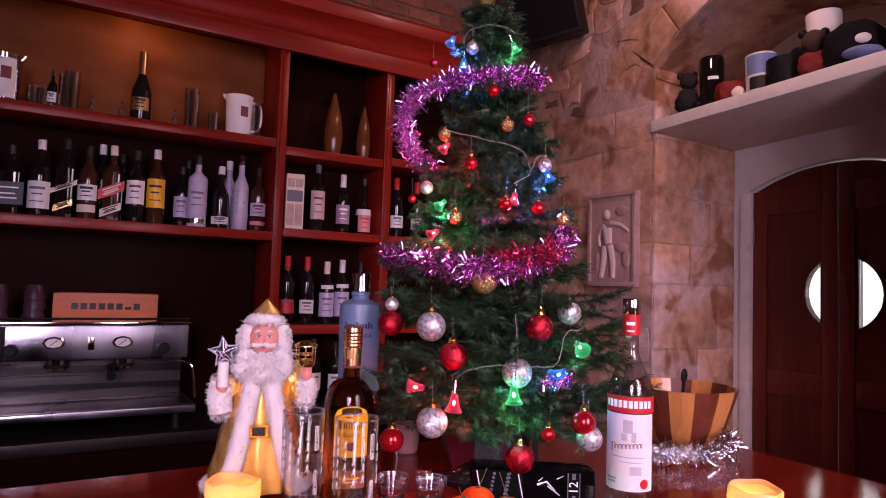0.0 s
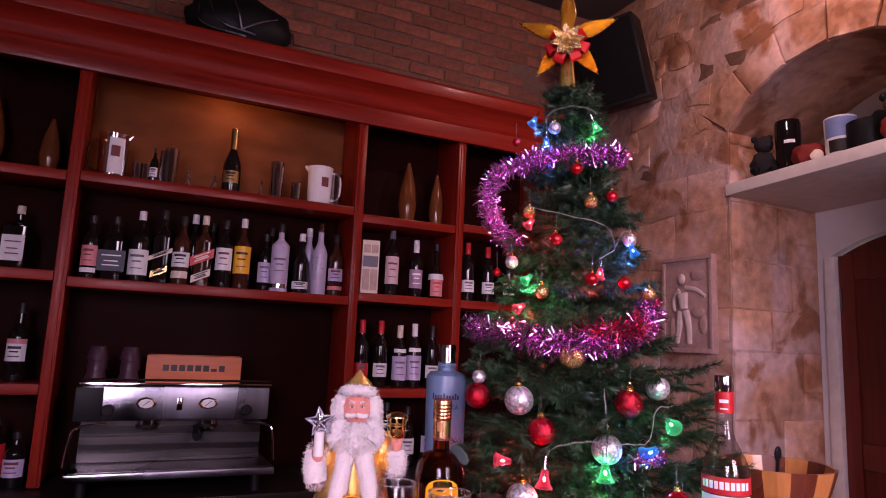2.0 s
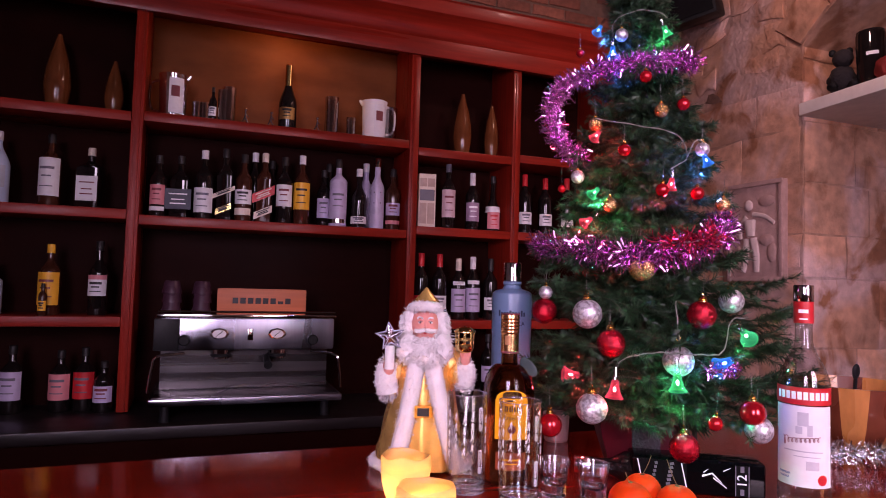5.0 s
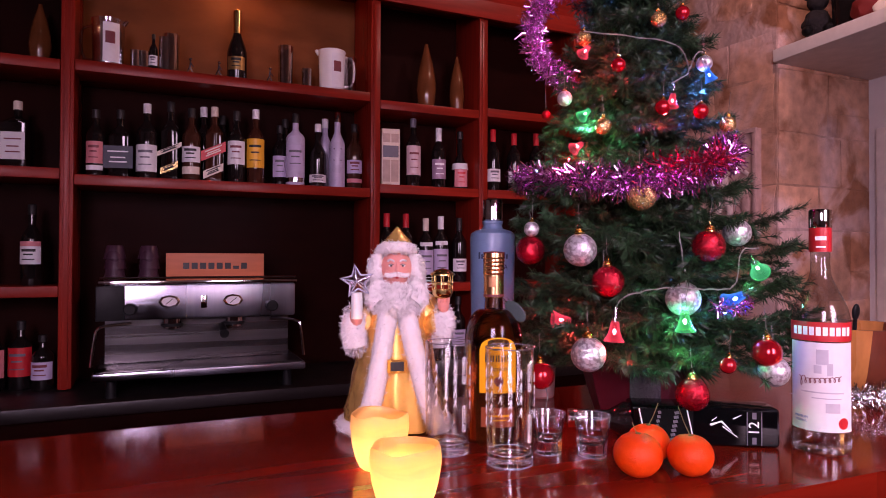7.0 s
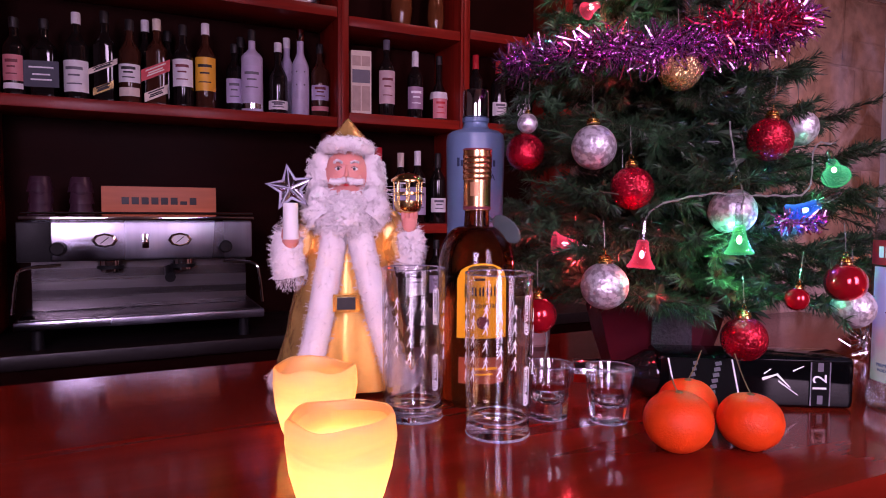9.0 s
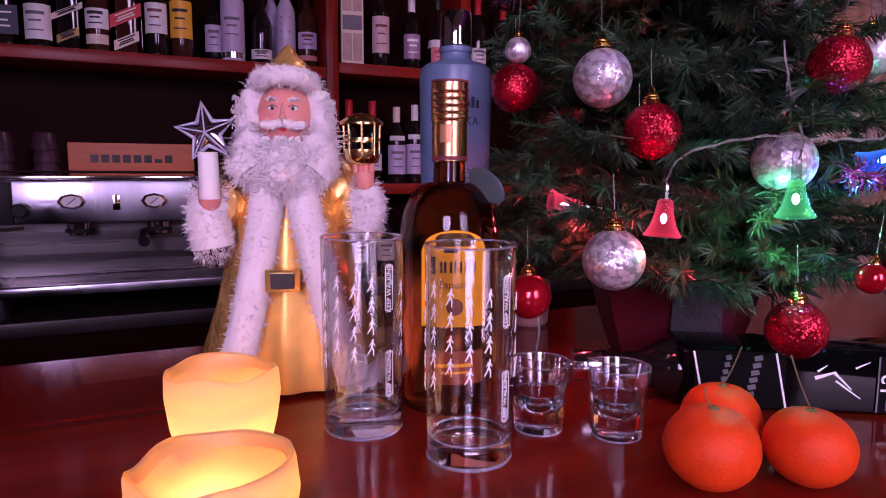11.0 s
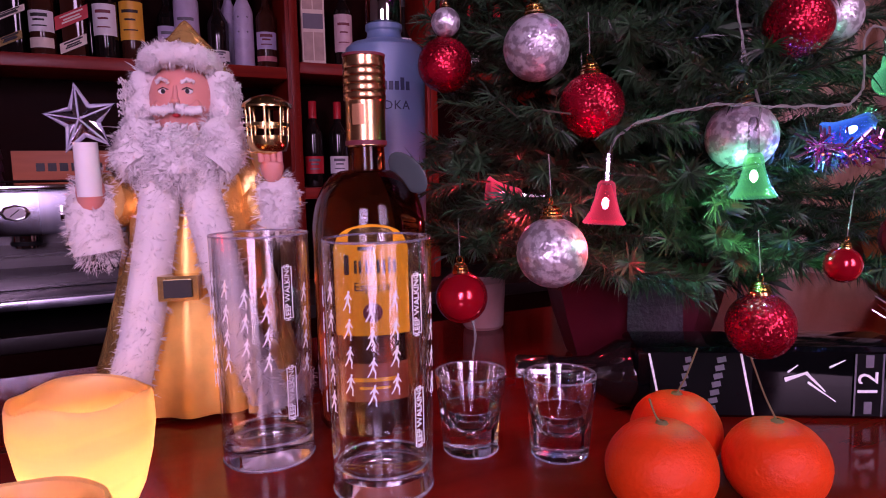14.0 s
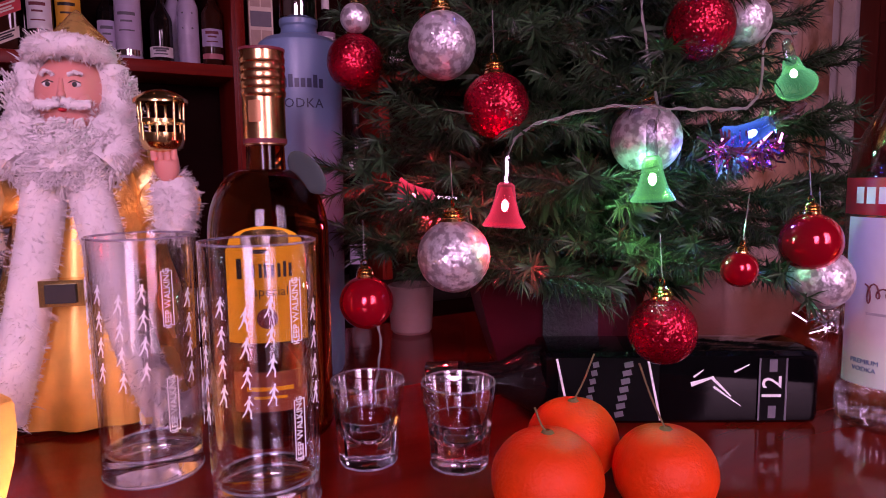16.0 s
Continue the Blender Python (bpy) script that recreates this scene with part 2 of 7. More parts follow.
M_DARKGLASS = mat("dark_bottle_glass", (0.008, 0.006, 0.006), 0.05, vary=0.2, rough_vary=0.03, coat=0.3)
M_BROWNGLASS = mat("brown_bottle_glass", (0.045, 0.014, 0.008), 0.05, vary=0.2, rough_vary=0.03, coat=0.3)
M_FROSTLILAC = mat("frosted_lilac_glass", (0.50, 0.44, 0.60), 0.3, vary=0.1)
M_MILKBLUE = mat("milk_blue_glass", (0.45, 0.55, 0.72), 0.2, vary=0.08)
M_FROST = mat("frosted_glass", (0.15, 0.24, 0.39), 0.36, vary=0.05, trans=0.25, rough_vary=0.05)
M_GLASS = glass("clear_glass", (0.97, 0.97, 1.0))


def thin_glass(name, tint=(0.94, 0.94, 0.97), sheen=0.035, fall=4.0):
    """A thin glass wall: clear through, with a glancing sheen."""
    m, tree, b = nodes_of(name)
    tree.nodes.remove(b)
    clear = tree.nodes.new("ShaderNodeBsdfTransparent")
    clear.inputs[0].default_value = (*tint, 1)
    gloss = tree.nodes.new("ShaderNodeBsdfGlossy")
    gloss.inputs["Roughness"].default_value = 0.02
    facing = tree.nodes.new("ShaderNodeLayerWeight")
    facing.inputs["Blend"].default_value = 0.5
    power = tree.nodes.new("ShaderNodeMath")
    power.operation = "POWER"
    power.inputs[1].default_value = fall
    tree.links.new(facing.outputs["Facing"], power.inputs[0])
    edge = tree.nodes.new("ShaderNodeMapRange")
    edge.inputs["To Min"].default_value, edge.inputs["To Max"].default_value = sheen, 0.8
    tree.links.new(power.outputs[0], edge.inputs["Value"])
    mix = tree.nodes.new("ShaderNodeMixShader")
    tree.links.new(edge.outputs[0], mix.inputs[0])
    tree.links.new(clear.outputs[0], mix.inputs[1])
    tree.links.new(gloss.outputs[0], mix.inputs[2])
    tree.links.new(mix.outputs[0], tree.nodes["Material Output"].inputs["Surface"])
    return m


M_THIN = thin_glass("thin_clear_glass", (0.985, 0.985, 0.99), 0.05, 2.2)
M_SHELFGLASS = thin_glass("shelf_glass", (0.80, 0.80, 0.86), 0.32, 1.4)
M_SPIRIT = thin_glass("clear_spirit_bottle", (0.90, 0.90, 0.92), 0.09, 2.0)

M_AMBER = glass("amber_tequila_bottle", (0.50, 0.085, 0.014), 0.0, 1.40)
M_AMBERGLASS = mat("amber_glass", (0.20, 0.060, 0.020), 0.12, vary=0.3, scale=12, trans=0.3)
M_TINSEL = mat("purple_tinsel", (0.72, 0.33, 0.66), 0.10, 0.95, vary=0.3, island=0.45, rough_vary=0.06)
M_TINSELRED = mat("red_tinsel", (0.45, 0.04, 0.10), 0.22, 0.85, vary=0.3, island=0.45)
M_TINSELSILVER = mat("silver_tinsel", (0.75, 0.78, 0.85), 0.18, 1.0, vary=0.2, island=0.35)
M_NEEDLE = mat("fir_needles", (0.014, 0.036, 0.016), 0.42, vary=0.3, island=0.75, spec=0.4)
M_BARK = mat("tree_wire_bark", (0.05, 0.035, 0.02), 0.8, vary=0.3)
M_REDBALL = glitter("red_glitter_ball", (0.60, 0.015, 0.035), 0.7, 900, 0.25, (0.30, 0.006, 0.015), 0.75)
M_REDSHINE = mat("red_lacquer_ball", (0.52, 0.012, 0.02), 0.12, 0.6, vary=0.1, coat=0.5)
M_SILVERBALL = glitter("silver_frosted_ball", (0.80, 0.78, 0.82), 0.6, 700, 0.34, (0.40, 0.36, 0.39), 0.4, 150)
M_GOLDBALL = glitter("gold_glitter_ball", (0.85, 0.58, 0.26), 0.8, 900, 0.25, (0.55, 0.32, 0.10), 0.9)
M_WIRE = mat("clear_light_cable", (0.30, 0.30, 0.28), 0.25, vary=0.2, trans=0.4)
M_ORANGE = mat("mandarin_peel", (0.82, 0.062, 0.004), 0.46, vary=0.22, scale=45, bump=0.20, bump_scale=420, sss=0.05, spec=0.28)
M_STEM = mat("dry_stem", (0.16, 0.12, 0.05), 0.8, vary=0.3)


def wax_shell(name):
    """Thin ivory wax that lets the inner bulb's light through."""
    m, tree, b = nodes_of(name)
    b.inputs["Base Color"].default_value = (0.88, 0.62, 0.30, 1)
    b.inputs["Roughness"].default_value = 0.4
    b.inputs["Emission Color"].default_value = (1.0, 0.50, 0.10, 1)
    b.inputs["Emission Strength"].default_value = 0.02
    where = tree.nodes.new("ShaderNodeTexCoord")
    squash = tree.nodes.new("ShaderNodeMapping")
    squash.inputs["Scale"].default_value = (0.5, 0.5, 2.2)
    tree.links.new(where.outputs["Object"], squash.inputs[0])
    n = tree.nodes.new("ShaderNodeTexNoise")
    n.inputs["Scale"].default_value, n.inputs["Distortion"].default_value = 26, 0.8
    tree.links.new(squash.outputs[0], n.inputs["Vector"])
    relief_node = tree.nodes.new("ShaderNodeBump")
    relief_node.inputs["Strength"].default_value, relief_node.inputs["Distance"].default_value = 0.5, 0.006
    tree.links.new(n.outputs["Fac"], relief_node.inputs["Height"])
    tree.links.new(relief_node.outputs[0], b.inputs["Normal"])
    ramp = tree.nodes.new("ShaderNodeMapRange")
    ramp.inputs["From Min"].default_value, ramp.inputs["From Max"].default_value = 0.35, 0.65
    ramp.inputs["To Min"].default_value, ramp.inputs["To Max"].default_value = 0.38, 0.85
    tree.links.new(n.outputs["Fac"], ramp.inputs["Value"])
    through_wax = tree.nodes.new("ShaderNodeBsdfTranslucent")
    through_wax.inputs[0].default_value = (1.0, 0.76, 0.38, 1)
    mix = tree.nodes.new("ShaderNodeMixShader")
    tree.links.new(ramp.outputs[0], mix.inputs[0])
    tree.links.new(b.outputs[0], mix.inputs[1])
    tree.links.new(through_wax.outputs[0], mix.inputs[2])
    tree.links.new(mix.outputs[0], tree.nodes["Material Output"].inputs["Surface"])
    return m


M_WAX = wax_shell("candle_wax")
M_FLAME = glow("candle_bulb", (1.0, 0.70, 0.30), 14.0)
M_LIGHTWOOD = mat("bowl_light_wood", (0.50, 0.20, 0.06), 0.32, vary=0.25, scale=30, stretch=(2, 2, 0.3), coat=0.3)
M_DARKWOOD = mat("bowl_dark_wood", (0.14, 0.035, 0.018), 0.32, vary=0.3, scale=30, stretch=(2, 2, 0.3), coat=0.3)
M_BOX = mat("wine_case_wood", (0.48, 0.13, 0.05), 0.55, vary=0.2, scale=30, stretch=(0.2, 1, 1.5))
M_PURPLECUP = mat("aubergine_cup", (0.05, 0.02, 0.035), 0.3, vary=0.1)
M_POT = mat("purple_brown_pot", (0.10, 0.012, 0.020), 0.4, vary=0.25, scale=30, bump=0.1)
M_MESHCLOTH = mat("grey_mesh_cloth", (0.030, 0.022, 0.028), 0.8, vary=0.3, scale=200, bump=0.4)
M_RELIEF = mat("stone_relief", (0.46, 0.29, 0.26), 0.85, vary=0.22, scale=30, bump=0.3, bump_scale=60)
M_RED = mat("red_cloth", (0.20, 0.015, 0.012), 0.75, vary=0.2)
M_STARGOLD = mat("gold_star_foil", (1.0, 0.72, 0.20), 0.20, 0.85, vary=0.2, bump=0.1)
M_REDBOW = mat("red_foil_bow", (0.62, 0.008, 0.008), 0.45, 0.2, vary=0.2)
M_CRYSTAL = mat("crystal_plastic", (0.72, 0.70, 0.88), 0.12, vary=0.1, trans=0.45)
M_OUTSIDE = mat("outdoor_daylight", (0.8, 0.85, 0.85), 0.9, vary=0.1, scale=2, emit=(0.86, 0.97, 0.94), strength=1.0)
# glowing pane of the added windows, out of view
M_PANEGLOW = mat("window_light", (0.8, 0.8, 0.9), 0.9, vary=0.1, scale=2, emit=(0.85, 0.80, 1.0), strength=2.2)


# ---- building helpers ----
def finish(bm, sharp=32):
    limit = radians(sharp)
    bm.normal_update()
    for f in bm.faces:
        f.smooth = True
    for e in bm.edges:
        e.smooth = len(e.link_faces) == 2 and e.calc_face_angle(0) < limit


def mesh_of(name, bm, material, sharp=32):
    finish(bm, sharp)
    me = bpy.data.meshes.new(name)
    bm.to_mesh(me)
    bm.free()
    for m in material if isinstance(material, (list, tuple)) else [material]:
        me.materials.append(m)
    return me


def part(name, bm, material, parent, label=""):
    ob = new(name, mesh_of(name, bm, material))
    ob.parent = parent
    return tagged(ob, label)


def share(name, me, parent, m=None):
    ob = new(name, me)
    ob.parent = parent
    if m is not None:
        ob.matrix_local = m
    return ob


def thing(name, m, label, category, group=""):
    ob = new(name)
    ob.empty_display_size = 0.02
    ob.matrix_world = m if isinstance(m, Matrix) else Matrix.Translation(m)
    return tagged(ob, label, category, group)


def single(name, bm, material, label, category, group="", kind="", m=None, sharp=32):
    ob = new(name, mesh_of(name, bm, material, sharp))
    if m is not None:
        ob.matrix_world = m
    return tagged(ob, label, category, group, kind)


def box(x0, x1, y0, y1, z0, z1, bevel=0.0, bm=None, seg=2):
    out = bm or bmesh.new()
    m = Matrix.LocRotScale(((x0 + x1) / 2, (y0 + y1) / 2, (z0 + z1) / 2), None, (x1 - x0, y1 - y0, z1 - z0))
    made = bmesh.ops.create_cube(out, size=1, matrix=m)["verts"]
    if bevel:
        edges = list({e for v in made for e in v.link_edges})
        bmesh.ops.bevel(out, geom=edges, offset=bevel, segments=seg, affect="EDGES", profile=0.6)
    return out


def lathe(profile, seg=32, bm=None, place=(0, 0, 0), squash=1.0, closed=False):
    """Turns (radius, height) pairs round z."""
    out = bm or bmesh.new()
    px, py, pz = place
    rings = []
    for r, z in profile:
        if r < 1e-5:
            rings.append([out.verts.new((px, py, pz + z))])
        else:
            rings.append([out.verts.new((px + r * math.cos(2 * math.pi * k / seg), py + squash * r * math.sin(2 * math.pi * k / seg), pz + z)) for k in range(seg)])
    pairs = list(zip(rings, rings[1:]))
    if closed:
        pairs.append((rings[-1], rings[0]))
    for a, b in pairs:
        for k in range(seg):
            j = (k + 1) % seg
            if len(a) == 1 and len(b) == 1:
                continue
            if len(a) == 1:
                out.faces.new((a[0], b[j], b[k]))
            elif len(b) == 1:
                out.faces.new((a[k], a[j], b[0]))
            else:
                out.faces.new((a[k], a[j], b[j], b[k]))
    bmesh.ops.recalc_face_normals(out, faces=out.faces[:])
    return out


def ball(r, place=(0, 0, 0), bm=None, u=20, v=12, scale=(1, 1, 1)):
    out = bm or bmesh.new()
    bmesh.ops.create_uvsphere(out, u_segments=u, v_segments=v, radius=r, matrix=Matrix.LocRotScale(place, None, scale))
    return out


def tube(points, r, seg=6, bm=None, taper=1.0):
    out = bm or bmesh.new()
    pts = [Vector(p) for p in points]
    rings = []
    for i, p in enumerate(pts):
        d = (pts[min(i + 1, len(pts) - 1)] - pts[max(i - 1, 0)]).normalized()
        side = d.orthogonal().normalized() if abs(d.z) > 0.95 else d.cross(Vector((0, 0, 1))).normalized()
        up = side.cross(d)
        rad = r * (1 + (taper - 1) * i / max(1, len(pts) - 1))
        rings.append([out.verts.new(p + rad * (math.cos(a) * side + math.sin(a) * up)) for a in [2 * math.pi * k / seg for k in range(seg)]])
    for a, b in zip(rings, rings[1:]):
        for k in range(seg):
            out.faces.new((a[k], a[(k + 1) % seg], b[(k + 1) % seg], b[k]))
    out.faces.new(rings[0])
    out.faces.new(rings[-1][::-1])
    bmesh.ops.recalc_face_normals(out, faces=out.faces[:])
    return out


def spline(points, n=8):
    """A smooth run of points through the given ones."""
    p = [Vector(q) for q in points]
    p = [2 * p[0] - p[1], *p, 2 * p[-1] - p[-2]]
    out = []
    for i in range(1, len(p) - 2):
        for k in range(n):
            t = k / n
            a, b, c, d = p[i - 1], p[i], p[i + 1], p[i + 2]
            out.append(0.5 * ((2 * b) + (c - a) * t + (2 * a - 5 * b + 4 * c - d) * t * t + (3 * b - a - 3 * c + d) * t ** 3))
    return out + [p[-2]]


def slab(outline, depth, bm=None, bevel=0.0):
    """A flat outline of (x, y) in the plane z = 0, made thick towards +z."""
    out = bm or bmesh.new()
    low = [out.verts.new((x, y, 0)) for x, y in outline]
    high = [out.verts.new((x, y, depth)) for x, y in outline]
    out.faces.new(low[::-1])
    top = out.faces.new(high)
    n = len(outline)
    for k in range(n):
        out.faces.new((low[k], low[(k + 1) % n], high[(k + 1) % n], high[k]))
    if bevel:
        bmesh.ops.bevel(out, geom=list(top.edges), offset=bevel, segments=1, affect="EDGES")
    return out


def turned(bm, m):
    bmesh.ops.transform(bm, matrix=m, verts=bm.verts[:])
    return bm


def bent(bm, r):
    """Wraps the plane (x across, y up, z out) round an upright cylinder of radius r, facing -y."""
    for v in bm.verts:
        a, rad = v.co.x / r, r + v.co.z
        v.co = Vector((rad * math.sin(a), -rad * math.cos(a), v.co.y))
    return bm


def sheet(w, h, n=10, thick=0.0004, round_top=0.0, place=(0, 0)):
    """A label blank: w across, h up from place, thin, with an arched top if asked."""
    out = bmesh.new()
    rows = []
    for k in range(n + 1):
        u = k / n * 2 - 1
        x = place[0] + u * w / 2
        top = place[1] + h - round_top * (1 - math.sqrt(max(0, 1 - u * u)))
        rows.append((out.verts.new((x, place[1], thick)), out.verts.new((x, top, thick)), out.verts.new((x, place[1], 0)), out.verts.new((x, top, 0))))
    for a, b in zip(rows, rows[1:]):
        out.faces.new((a[0], b[0], b[1], a[1]))
        out.faces.new((a[1], b[1], b[3], a[3]))
        out.faces.new((a[0], a[2], b[2], b[0]))
    return out


def words(text, size, thick=0.0003, spacing=1.0):
    """Built-in font as a flat mesh, centred, x across and y up."""
    curve = bpy.data.curves.new("words", "FONT")
    curve.body, curve.size, curve.align_x, curve.align_y, curve.extrude, curve.space_character = text, size, "CENTER", "CENTER", thick, spacing
    curve.resolution_u = 2
    holder = bpy.data.objects.new("words", curve)
    me = bpy.data.meshes.new_from_object(holder)
    out = bmesh.new()
    out.from_mesh(me)
    bpy.data.objects.remove(holder)
    bpy.data.curves.remove(curve)
    bpy.data.meshes.remove(me)
    return out


def strips(n, length, width, along, spread, rng, bm_lists=None):
    """Thin foil strips that burst from a line of points; gives vertex and face lists."""
    verts, faces = bm_lists or ([], [])
    m = len(along) - 1
    for _ in range(n):
        f = rng.random() * m
        i = min(int(f), m - 1)
        p = along[i].lerp(along[i + 1], f - i)
        d = Vector((rng.gauss(0, 1), rng.gauss(0, 1), rng.gauss(0, 1))).normalized()
        side = d.orthogonal().normalized()
        side.rotate(Matrix.Rotation(rng.random() * 6.28, 3, d))
        ln = length * rng.uniform(0.6, 1.25)
        bend = Vector((rng.gauss(0, 1), rng.gauss(0, 1), rng.gauss(0, 1))) * ln * 0.16
        w = side * width * 0.5
        k = len(verts)
        a, b, c = p + d * spread, p + d * ln * 0.55 + bend, p + d * ln
        verts += [a - w, a + w, b - w, b + w, c - w * 0.8, c + w * 0.8]
        faces += [(k, k + 1, k + 3, k + 2), (k + 2, k + 3, k + 5, k + 4)]
    return verts, faces


def lists_mesh(name, verts, faces, materials, smooth=False):
    me = bpy.data.meshes.new(name)
    me.from_pydata([tuple(v) for v in verts], [], faces)
    for m in materials:
        me.materials.append(m)
    if smooth:
        me.polygons.foreach_set("use_smooth", [True] * len(me.polygons))
    me.update()
    return me


# ---- the room ----
BAR = 1.10
single("floor", box(-3.2, 5.4, -1.5, 3.4, -0.1, 0), M_FLOOR, "dark worn bar-room floor", "floor", kind="structure")
single("ceiling", box(-3.2, 3.4, -1.5, 3.4, 3.62, 3.75), M_CEIL, "dark ceiling above the bar", "ceiling", kind="structure")
wall_back = single("wall_back", box(-3.2, 3.4, 3.10, 3.3, 0, 3.62), M_BRICKMORTAR, "old brick wall above the back bar", "wall", kind="structure")
single("wall_left", box(-3.2, -3.0, -1.3, 3.10, 0, 3.62), M_WALL, "painted side wall", "wall", kind="structure")


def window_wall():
    """Unseen wall behind the guests, with two added window openings that light the bar."""
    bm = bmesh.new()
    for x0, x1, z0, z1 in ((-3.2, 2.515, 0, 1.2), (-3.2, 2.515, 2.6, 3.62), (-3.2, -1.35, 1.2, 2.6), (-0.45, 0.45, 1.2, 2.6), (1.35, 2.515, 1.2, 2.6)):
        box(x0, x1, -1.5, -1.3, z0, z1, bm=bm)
    single("wall_front", bm, M_WALL, "unseen painted wall with two added tall windows", "wall", kind="structure")
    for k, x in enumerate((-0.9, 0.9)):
        w = tagged(new("window_%d" % (k + 1)), "added unseen window, a tall white frame round a glowing pane", "window", "front windows", "structure")
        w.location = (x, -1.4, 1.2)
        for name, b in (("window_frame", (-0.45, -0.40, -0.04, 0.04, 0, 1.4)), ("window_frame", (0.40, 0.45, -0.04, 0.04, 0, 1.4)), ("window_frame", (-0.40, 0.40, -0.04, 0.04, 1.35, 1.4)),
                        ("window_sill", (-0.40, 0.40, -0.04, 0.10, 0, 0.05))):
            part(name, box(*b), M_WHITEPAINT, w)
        part("pane", box(-0.40, 0.40, -0.012, -0.006, 0.05, 1.35), M_PANEGLOW, w)


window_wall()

# the thick stone wall with its arched recess: the recess runs from y = 1.06 to 2.12
WX, RX = 2.52, 3.17
NY0, NY1, SPRING, RISE = 1.06, 2.12, 2.60, 0.25


def arc(y0, y1, spring, rise, n):
    half = (y1 - y0) / 2
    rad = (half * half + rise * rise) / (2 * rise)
    a0 = math.asin(half / rad)
    return [((y0 + y1) / 2 + rad * math.sin(a0 - 2 * a0 * k / n), spring + rise - rad + rad * math.cos(a0 - 2 * a0 * k / n)) for k in range(n + 1)]


def arched_wall(x0, x1, ya, yb, top, y0, y1, spring, rise, n=20):
    """An upright wall between x0 and x1, from ya to yb, with an arched opening from y0 to y1 that stands on the floor."""
    bm = bmesh.new()
    curve = arc(y0, y1, spring, rise, n)
    strips_of = [[(yb, 0), (yb, top), (y1, top), (y1, 0)], [(y0, 0), (y0, top), (ya, top), (ya, 0)]]
    for a, b in zip(curve, curve[1:]):
        strips_of.append([(a[0], a[1]), (a[0], top), (b[0], top), (b[0], b[1])])
    for quad in strips_of:
        lo = [bm.verts.new((x0, y, z)) for y, z in quad]
        hi = [bm.verts.new((x1, y, z)) for y, z in quad]
        bm.faces.new(lo)
        bm.faces.new(hi[::-1])
        for k in range(4):
            bm.faces.new((lo[k], hi[k], hi[(k + 1) % 4], lo[(k + 1) % 4]))
    bmesh.ops.remove_doubles(bm, verts=bm.verts[:], dist=0.0005)
    inner = [f for f in bm.faces if sum(1 for g in bm.faces if g is not f and set(g.verts) == set(f.verts))]
    bmesh.ops.delete(bm, geom=inner, context="FACES")
    bmesh.ops.recalc_face_normals(bm, faces=bm.faces[:])
    return bm


wall_stone = single("wall_right", arched_wall(WX, RX, -1.3, 3.10, 3.62, NY0, NY1, SPRING, RISE), M_MORTAR, "thick old stone wall with an arched recess", "wall", kind="structure")
DY0, DY1, DSPR, DRISE = 1.14, 2.05, 2.02, 0.12
wall_recess = single("wall_recess", arched_wall(RX, RX + 0.12, NY0 - 0.3, NY1 + 0.3, 3.2, DY0, DY1, DSPR, DRISE), M_PLASTER, "white plaster back of the recess over the doors", "wall", kind="structure")
single("backdrop", box(5.2, 5.25, 0.0, 3.2, 0.0, 3.2), M_OUTSIDE, "bright daylight beyond the swing doors", "backdrop", kind="structure")


